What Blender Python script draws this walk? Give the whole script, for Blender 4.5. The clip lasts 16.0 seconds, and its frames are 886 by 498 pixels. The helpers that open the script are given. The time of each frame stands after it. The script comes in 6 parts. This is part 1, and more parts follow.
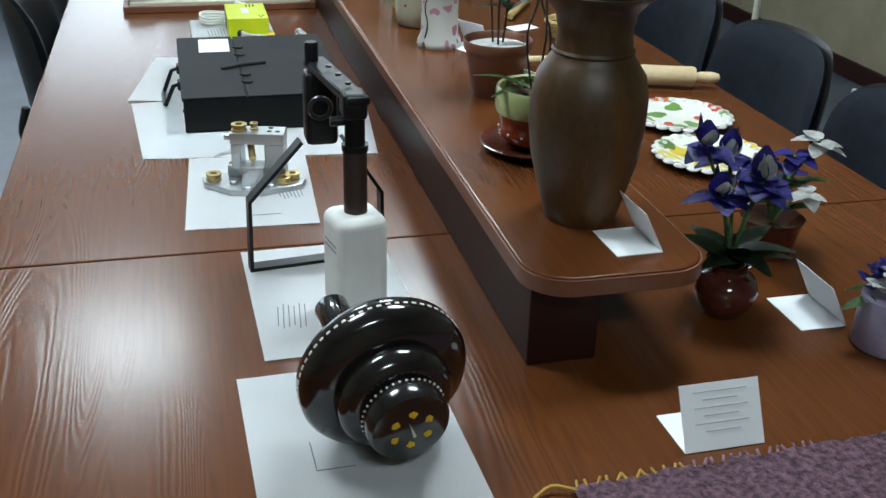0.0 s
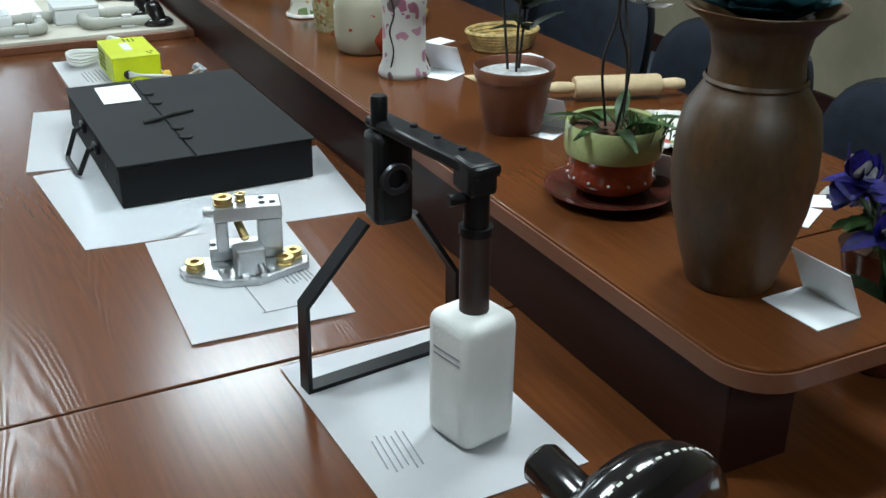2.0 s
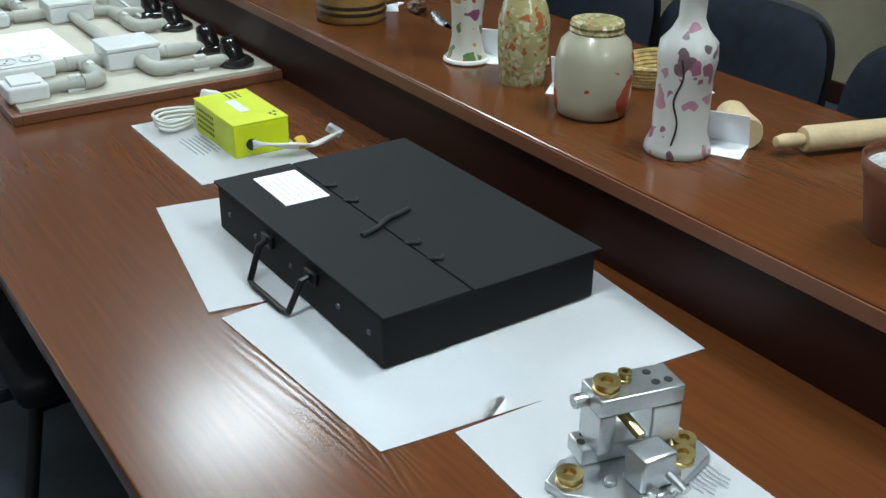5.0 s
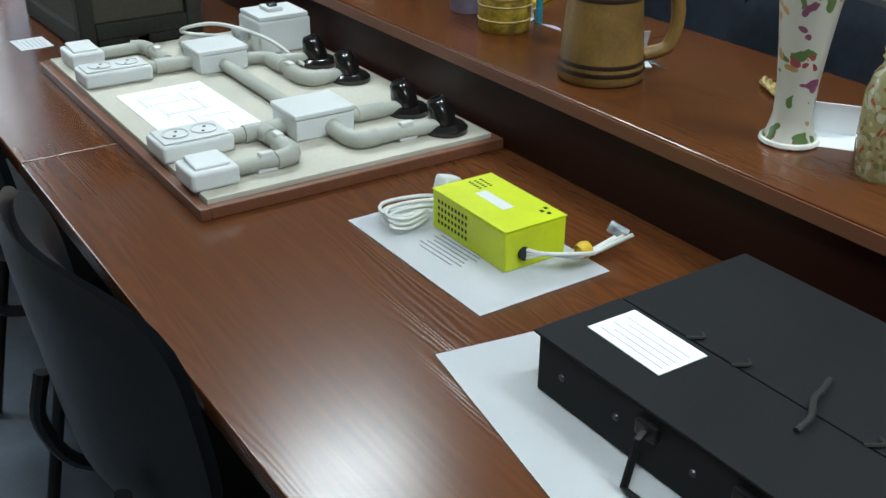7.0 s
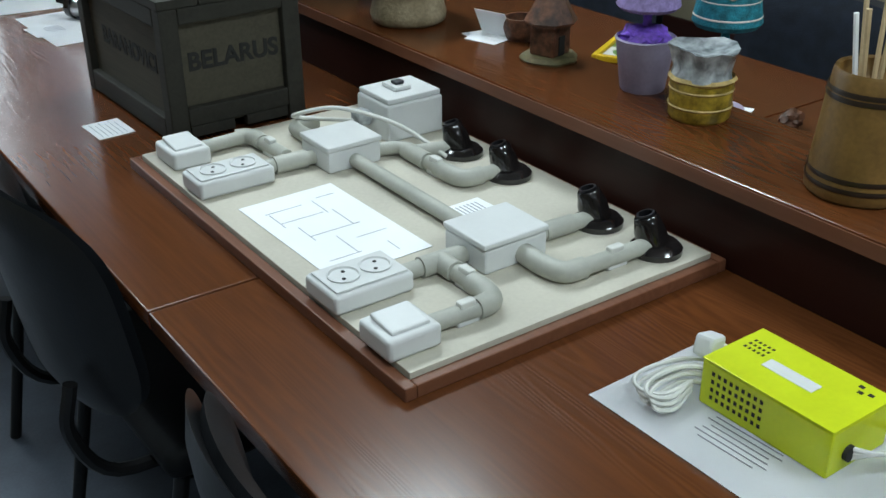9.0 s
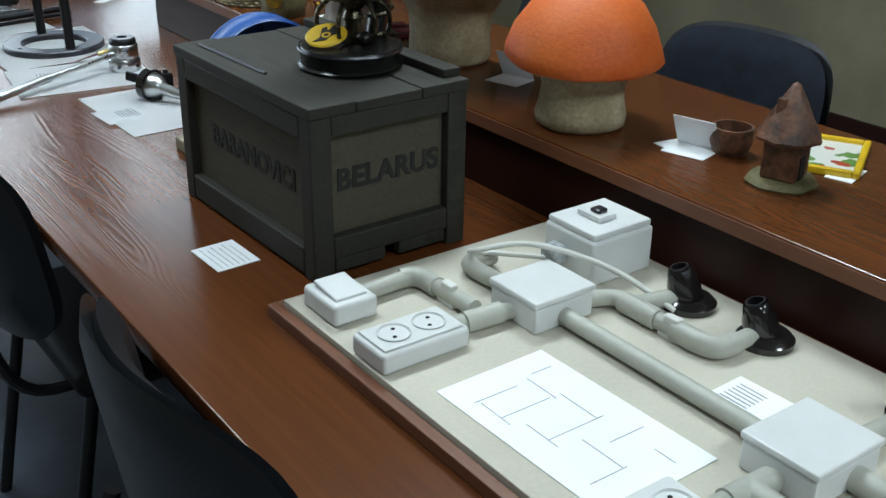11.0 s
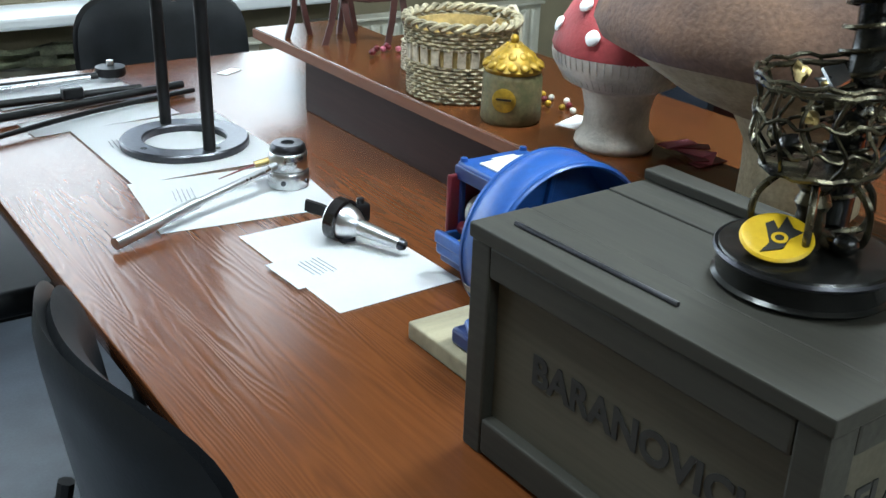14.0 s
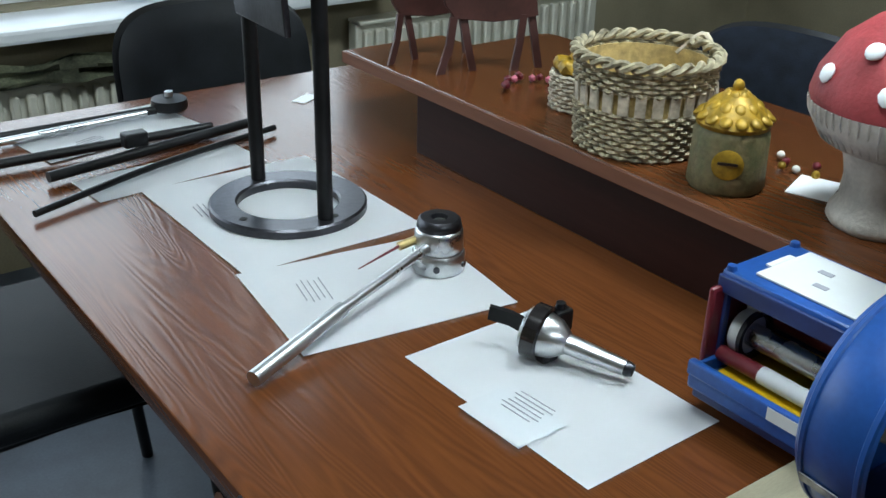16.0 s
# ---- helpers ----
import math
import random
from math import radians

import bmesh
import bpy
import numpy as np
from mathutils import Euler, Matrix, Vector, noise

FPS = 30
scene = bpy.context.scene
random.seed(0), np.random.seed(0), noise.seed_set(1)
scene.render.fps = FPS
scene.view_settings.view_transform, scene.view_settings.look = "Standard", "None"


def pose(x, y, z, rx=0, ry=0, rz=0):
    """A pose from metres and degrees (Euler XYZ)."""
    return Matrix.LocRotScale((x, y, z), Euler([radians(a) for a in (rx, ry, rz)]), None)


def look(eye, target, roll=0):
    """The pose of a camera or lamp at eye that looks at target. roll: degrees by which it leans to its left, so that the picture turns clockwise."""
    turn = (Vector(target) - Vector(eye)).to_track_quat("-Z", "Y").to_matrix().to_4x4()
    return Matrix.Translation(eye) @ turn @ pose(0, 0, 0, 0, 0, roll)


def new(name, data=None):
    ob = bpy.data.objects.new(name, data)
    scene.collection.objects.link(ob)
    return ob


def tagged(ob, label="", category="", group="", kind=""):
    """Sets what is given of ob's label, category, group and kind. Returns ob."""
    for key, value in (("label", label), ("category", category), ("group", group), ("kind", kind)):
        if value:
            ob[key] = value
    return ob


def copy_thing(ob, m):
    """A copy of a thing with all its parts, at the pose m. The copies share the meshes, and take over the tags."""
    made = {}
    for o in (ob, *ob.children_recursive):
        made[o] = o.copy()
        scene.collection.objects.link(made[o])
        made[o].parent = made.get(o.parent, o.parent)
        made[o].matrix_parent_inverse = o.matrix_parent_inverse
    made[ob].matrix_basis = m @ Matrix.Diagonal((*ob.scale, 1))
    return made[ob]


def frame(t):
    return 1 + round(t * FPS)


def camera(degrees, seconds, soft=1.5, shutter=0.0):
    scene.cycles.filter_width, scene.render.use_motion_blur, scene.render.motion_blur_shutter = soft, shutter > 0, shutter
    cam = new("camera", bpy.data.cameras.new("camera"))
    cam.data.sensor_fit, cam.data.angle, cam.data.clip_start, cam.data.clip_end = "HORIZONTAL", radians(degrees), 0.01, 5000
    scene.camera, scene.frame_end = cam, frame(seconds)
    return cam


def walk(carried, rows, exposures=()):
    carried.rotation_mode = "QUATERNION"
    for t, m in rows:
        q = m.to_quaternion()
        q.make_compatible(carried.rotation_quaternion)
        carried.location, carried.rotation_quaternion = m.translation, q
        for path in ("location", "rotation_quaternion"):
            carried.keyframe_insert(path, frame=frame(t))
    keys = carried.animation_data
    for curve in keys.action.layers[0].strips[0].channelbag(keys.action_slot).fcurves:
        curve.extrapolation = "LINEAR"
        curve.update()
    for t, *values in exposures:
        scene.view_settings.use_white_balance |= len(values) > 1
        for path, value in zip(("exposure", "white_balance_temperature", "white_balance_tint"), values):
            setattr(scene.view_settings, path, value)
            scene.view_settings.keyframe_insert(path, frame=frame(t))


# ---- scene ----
cam = camera(45.5, 16.0)
PATH = [
    (0, (0.239, 0.494, 1.426), (0.686, 2.243, 0.565), 1.6),
    (0.5, (0.193, 0.602, 1.383), (0.718, 2.346, 0.557), 0.1),
    (1, (0.134, 0.722, 1.378), (0.764, 2.432, 0.555), 1.1),
    (1.5, (0.081, 0.803, 1.385), (0.788, 2.471, 0.539), 0.7),
    (2, (-0.008, 0.908, 1.387), (0.816, 2.518, 0.534), 0.6),
    (2.5, (-0.085, 0.981, 1.399), (0.837, 2.520, 0.516), 0.6),
    (3, (-0.14, 1.066, 1.397), (0.836, 2.568, 0.508), 1.5),
    (3.5, (-0.174, 1.19, 1.403), (0.812, 2.683, 0.508), 0.6),
    (4, (-0.192, 1.323, 1.418), (0.805, 2.807, 0.521), 0.5),
    (6.5, (-0.376, 2.021, 1.376), (0.637, 3.487, 0.469), 1.0),
    (7, (-0.366, 2.166, 1.383), (0.623, 3.651, 0.479), 0.4),
    (7.5, (-0.357, 2.280, 1.397), (0.609, 3.772, 0.482), 0.7),
    (8, (-0.355, 2.394, 1.399), (0.609, 3.888, 0.484), 0.7),
    (8.5, (-0.387, 2.509, 1.414), (0.602, 3.985, 0.495), 0.7),
    (9, (-0.429, 2.648, 1.436), (0.597, 4.100, 0.519), -0.5),
    (9.5, (-0.443, 2.751, 1.438), (0.608, 4.196, 0.539), -0.4),
    (10, (-0.456, 2.871, 1.447), (0.592, 4.325, 0.559), -0.3),
    (12.5, (-0.445, 3.602, 1.381), (0.692, 5.045, 0.591), 2.6),
    (13, (-0.435, 3.722, 1.391), (0.676, 5.174, 0.579), 2.0),
    (13.5, (-0.419, 3.837, 1.382), (0.671, 5.311, 0.581), 1.8),
    (14, (-0.394, 3.980, 1.392), (0.662, 5.477, 0.589), 2.1),
    (14.5, (-0.384, 4.092, 1.394), (0.653, 5.598, 0.585), 2.1),
    (15, (-0.382, 4.23, 1.388), (0.672, 5.722, 0.574), 2.2),
    (15.5, (-0.396, 4.366, 1.392), (0.689, 5.823, 0.555), 1.8),
    (16, (-0.403, 4.498, 1.397), (0.685, 5.94, 0.538), 1.7),
]
walk(cam, [(t, look(eye, target, roll)) for t, eye, target, roll in PATH],
     [(0, -0.16), (4, -0.24), (6.5, -0.32), (9, -0.6), (10, -0.68), (12.5, 0.0), (13.5, 0.25), (14.5, 0.22), (15.5, -0.06), (16, -0.3)])

# ---- world and lights ----
world = bpy.data.worlds.new("sky")
scene.world = world
world.use_nodes = True
_bg = world.node_tree.nodes["Background"]
_sky = world.node_tree.nodes.new("ShaderNodeTexSky")
_sky.sky_type = "NISHITA"
_sky.sun_disc = False
_sky.sun_elevation, _sky.sun_rotation = radians(30), radians(120)
world.node_tree.links.new(_sky.outputs[0], _bg.inputs[0])
_bg.inputs[1].default_value = 0.12

TABLE, SHELF = 0.75, 0.885
FAR, NEAR, LEFT, RIGHT, ROOF = 7.4, -2.2, -2.6, 3.4, 2.8


def area(name, x, y, z, sx, sy, power, colour, rx=0, rz=0):
    lamp = bpy.data.lights.new(name, "AREA")
    lamp.shape, lamp.size, lamp.size_y, lamp.energy, lamp.color = "RECTANGLE", sx, sy, power, colour
    ob = new(name, lamp)
    ob.matrix_world = pose(x, y, z, rx, 0, rz)
    return ob


COOL = (0.78, 0.94, 1.0)
# Pair near y 5 follows table glare; other three added unseen as fill.
LAMPS = [(-0.15, 5.0), (1.05, 4.96), (-0.35, 2.2), (1.15, 2.2), (0.4, -0.6)]
for lx, ly in LAMPS:
    area("ceiling_and_fill_light", lx, ly, ROOF - 0.11, 0.56, 0.36, 28 if lx < 0 < ly - 4 else 42 if ly > 4 else 36, COOL)
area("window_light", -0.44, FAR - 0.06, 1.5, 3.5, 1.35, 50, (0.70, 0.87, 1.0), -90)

# ---- materials ----


def nodes_of(name):
    m = bpy.data.materials.new(name)
    m.use_nodes = True
    return m, m.node_tree.nodes, m.node_tree.links, m.node_tree.nodes["Principled BSDF"]


def mat(name, colour, rough=0.5, metal=0.0, vary=0.12, size=14.0, bump=0.1, fine=160.0, second=None, coat=0.0, stretch=(1, 1, 1), spec=0.5):
    """Colour with large stains and fine grain, both in object space."""
    m, n, l, p = nodes_of(name)
    tc = n.new("ShaderNodeTexCoord")
    mp = n.new("ShaderNodeMapping")
    mp.inputs["Scale"].default_value = stretch
    l.new(tc.outputs["Object"], mp.inputs[0])
    big, small = n.new("ShaderNodeTexNoise"), n.new("ShaderNodeTexNoise")
    big.inputs["Scale"].default_value, big.inputs["Detail"].default_value = size, 5
    small.inputs["Scale"].default_value, small.inputs["Detail"].default_value = fine, 4
    l.new(mp.outputs[0], big.inputs[0])
    l.new(mp.outputs[0], small.inputs[0])
    ramp = n.new("ShaderNodeValToRGB")
    c2 = second or tuple(c * (1 - 2 * vary) for c in colour)
    c1 = colour if second else tuple(min(1, c * (1 + vary)) for c in colour)
    ramp.color_ramp.elements[0].color, ramp.color_ramp.elements[1].color = (*c2, 1), (*c1, 1)
    ramp.color_ramp.elements[0].position, ramp.color_ramp.elements[1].position = 0.32, 0.66
    mix = n.new("ShaderNodeMix")
    mix.data_type, mix.blend_type = "RGBA", "OVERLAY"
    mix.inputs[0].default_value = min(1, vary * 1.5)
    l.new(big.outputs[0], ramp.inputs[0])
    l.new(ramp.outputs[0], mix.inputs[6])
    l.new(small.outputs[0], mix.inputs[7])
    l.new(mix.outputs[2], p.inputs["Base Color"])
    mr = n.new("ShaderNodeMapRange")
    mr.inputs[3].default_value, mr.inputs[4].default_value = max(0.02, rough - 0.08), min(1, rough + 0.1)
    l.new(big.outputs[0], mr.inputs[0])
    l.new(mr.outputs[0], p.inputs["Roughness"])
    p.inputs["Metallic"].default_value = metal
    p.inputs["Coat Weight"].default_value = coat
    p.inputs["Specular IOR Level"].default_value = spec
    if bump:
        b = n.new("ShaderNodeBump")
        b.inputs["Strength"].default_value, b.inputs["Distance"].default_value = bump, 0.002
        l.new(small.outputs[0], b.inputs["Height"])
        l.new(b.outputs[0], p.inputs["Normal"])
    return m


def wood(name, dark, light, rough=0.3, grain=1.0, axis=1, bump=0.3, spec=0.4):
    """Laminate with long wavy grain along one axis."""
    m, n, l, p = nodes_of(name)
    tc = n.new("ShaderNodeTexCoord")
    s = [5.0, 5.0, 5.0]
    s[axis] = 0.35
    mp = n.new("ShaderNodeMapping")
    mp.inputs["Scale"].default_value = s
    l.new(tc.outputs["Object"], mp.inputs[0])
    p.inputs["Specular IOR Level"].default_value = spec
    base = n.new("ShaderNodeTexNoise")
    base.inputs["Scale"].default_value, base.inputs["Detail"].default_value, base.inputs["Distortion"].default_value = 2.2, 1.5, 0.5
    l.new(mp.outputs[0], base.inputs[0])
    rings = n.new("ShaderNodeMath")
    rings.operation = "MULTIPLY"
    rings.inputs[1].default_value = 85.0 * grain
    l.new(base.outputs[0], rings.inputs[0])
    ragged = n.new("ShaderNodeTexNoise")
    s4 = [38.0, 38.0, 38.0]
    s4[axis] = 9.0
    mp4 = n.new("ShaderNodeMapping")
    mp4.inputs["Scale"].default_value = s4
    l.new(tc.outputs["Object"], mp4.inputs[0])
    ragged.inputs["Scale"].default_value, ragged.inputs["Detail"].default_value = 1.0, 4
    l.new(mp4.outputs[0], ragged.inputs[0])
    phase = n.new("ShaderNodeMath")
    phase.operation = "MULTIPLY_ADD"
    phase.inputs[1].default_value = 9.0
    l.new(ragged.outputs[0], phase.inputs[0])
    l.new(rings.outputs[0], phase.inputs[2])
    sine = n.new("ShaderNodeMath")
    sine.operation = "SINE"
    l.new(phase.outputs[0], sine.inputs[0])
    zone = n.new("ShaderNodeTexNoise")
    s3 = [4.2, 4.2, 4.2]
    s3[axis] = 0.9
    mp3 = n.new("ShaderNodeMapping")
    mp3.inputs["Scale"].default_value = s3
    l.new(tc.outputs["Object"], mp3.inputs[0])
    zone.inputs["Scale"].default_value, zone.inputs["Detail"].default_value = 1.0, 2
    l.new(mp3.outputs[0], zone.inputs[0])
    patch = n.new("ShaderNodeMapRange")
    patch.inputs[1].default_value, patch.inputs[2].default_value = 0.43, 0.56
    l.new(zone.outputs[0], patch.inputs[0])
    figure = n.new("ShaderNodeMath")
    figure.operation = "MULTIPLY"
    l.new(sine.outputs[0], figure.inputs[0])
    l.new(patch.outputs[0], figure.inputs[1])
    pore = n.new("ShaderNodeTexNoise")
    s2 = [170.0, 170.0, 170.0]
    s2[axis] = 7.0
    mp2 = n.new("ShaderNodeMapping")
    mp2.inputs["Scale"].default_value = s2
    l.new(tc.outputs["Object"], mp2.inputs[0])
    pore.inputs["Scale"].default_value, pore.inputs["Detail"].default_value = 1.0, 3
    l.new(mp2.outputs[0], pore.inputs[0])
    add = n.new("ShaderNodeMath")
    add.operation = "MULTIPLY_ADD"
    add.inputs[1].default_value = 0.085
    calm = n.new("ShaderNodeMapRange")
    calm.inputs[3].default_value, calm.inputs[4].default_value = 0.28, 0.72
    l.new(pore.outputs[0], calm.inputs[0])
    l.new(figure.outputs[0], add.inputs[0])
    l.new(calm.outputs[0], add.inputs[2])
    ramp = n.new("ShaderNodeValToRGB")
    ramp.color_ramp.elements[0].color, ramp.color_ramp.elements[1].color = (*dark, 1), (*light, 1)
    ramp.color_ramp.elements[0].position, ramp.color_ramp.elements[1].position = 0.15, 0.85
    l.new(add.outputs[0], ramp.inputs[0])
    l.new(ramp.outputs[0], p.inputs["Base Color"])
    mr = n.new("ShaderNodeMapRange")
    mr.inputs[3].default_value, mr.inputs[4].default_value = rough + 0.06, rough - 0.04
    l.new(add.outputs[0], mr.inputs[0])
    l.new(mr.outputs[0], p.inputs["Roughness"])
    b = n.new("ShaderNodeBump")
    b.inputs["Strength"].default_value, b.inputs["Distance"].default_value = bump, 0.0012
    soft = n.new("ShaderNodeMath")
    soft.operation = "MULTIPLY_ADD"
    soft.inputs[1].default_value = 0.12
    l.new(pore.outputs[0], soft.inputs[0])
    l.new(figure.outputs[0], soft.inputs[2])
    l.new(soft.outputs[0], b.inputs["Height"])
    l.new(b.outputs[0], p.inputs["Normal"])
    return m


def glass(name, colour, rough=0.03):
    m, n, l, p = nodes_of(name)
    p.inputs["Base Color"].default_value = (*colour, 1)
    p.inputs["Transmission Weight"].default_value = 1.0
    p.inputs["Roughness"].default_value = rough
    return m


def spots(name, base, colours, scale=16.0, rough=0.35, size=0.35, bump=0.1):
    """A painted ground with irregular coloured blots."""
    m, n, l, p = nodes_of(name)
    tc = n.new("ShaderNodeTexCoord")
    warp = n.new("ShaderNodeTexNoise")
    warp.inputs["Scale"].default_value = 25
    l.new(tc.outputs["Object"], warp.inputs[0])
    mixv = n.new("ShaderNodeMix")
    mixv.data_type, mixv.blend_type = "RGBA", "LINEAR_LIGHT"
    mixv.inputs[0].default_value = 0.03
    l.new(tc.outputs["Object"], mixv.inputs[6])
    l.new(warp.outputs[1], mixv.inputs[7])
    v = n.new("ShaderNodeTexVoronoi")
    v.inputs["Scale"].default_value = scale
    l.new(mixv.outputs[2], v.inputs[0])
    sep = n.new("ShaderNodeSeparateColor")
    l.new(v.outputs["Color"], sep.inputs[0])
    pick = n.new("ShaderNodeValToRGB")
    pick.color_ramp.interpolation = "CONSTANT"
    els = pick.color_ramp.elements
    els[0].color, els[0].position = (*colours[0], 1), 0.0
    els[1].color, els[1].position = (*colours[-1], 1), (len(colours) - 1) / len(colours)
    for i, c in enumerate(colours[1:-1], 1):
        els.new(i / len(colours)).color = (*c, 1)
    l.new(sep.outputs[0], pick.inputs[0])
    mask = n.new("ShaderNodeMath")
    mask.operation = "LESS_THAN"
    mask.inputs[1].default_value = size
    l.new(v.outputs["Distance"], mask.inputs[0])
    mix = n.new("ShaderNodeMix")
    mix.data_type = "RGBA"
    mix.inputs[6].default_value = (*base, 1)
    l.new(mask.outputs[0], mix.inputs[0])
    l.new(pick.outputs[0], mix.inputs[7])
    l.new(mix.outputs[2], p.inputs["Base Color"])
    p.inputs["Roughness"].default_value = rough
    b = n.new("ShaderNodeBump")
    b.inputs["Strength"].default_value, b.inputs["Distance"].default_value = bump, 0.002
    l.new(warp.outputs[0], b.inputs["Height"])
    l.new(b.outputs[0], p.inputs["Normal"])
    return m


def glow(name, colour, strength):
    m, n, l, p = nodes_of(name)
    p.inputs["Base Color"].default_value = (0.8, 0.8, 0.8, 1)
    p.inputs["Emission Color"].default_value = (*colour, 1)
    p.inputs["Emission Strength"].default_value = strength
    return m


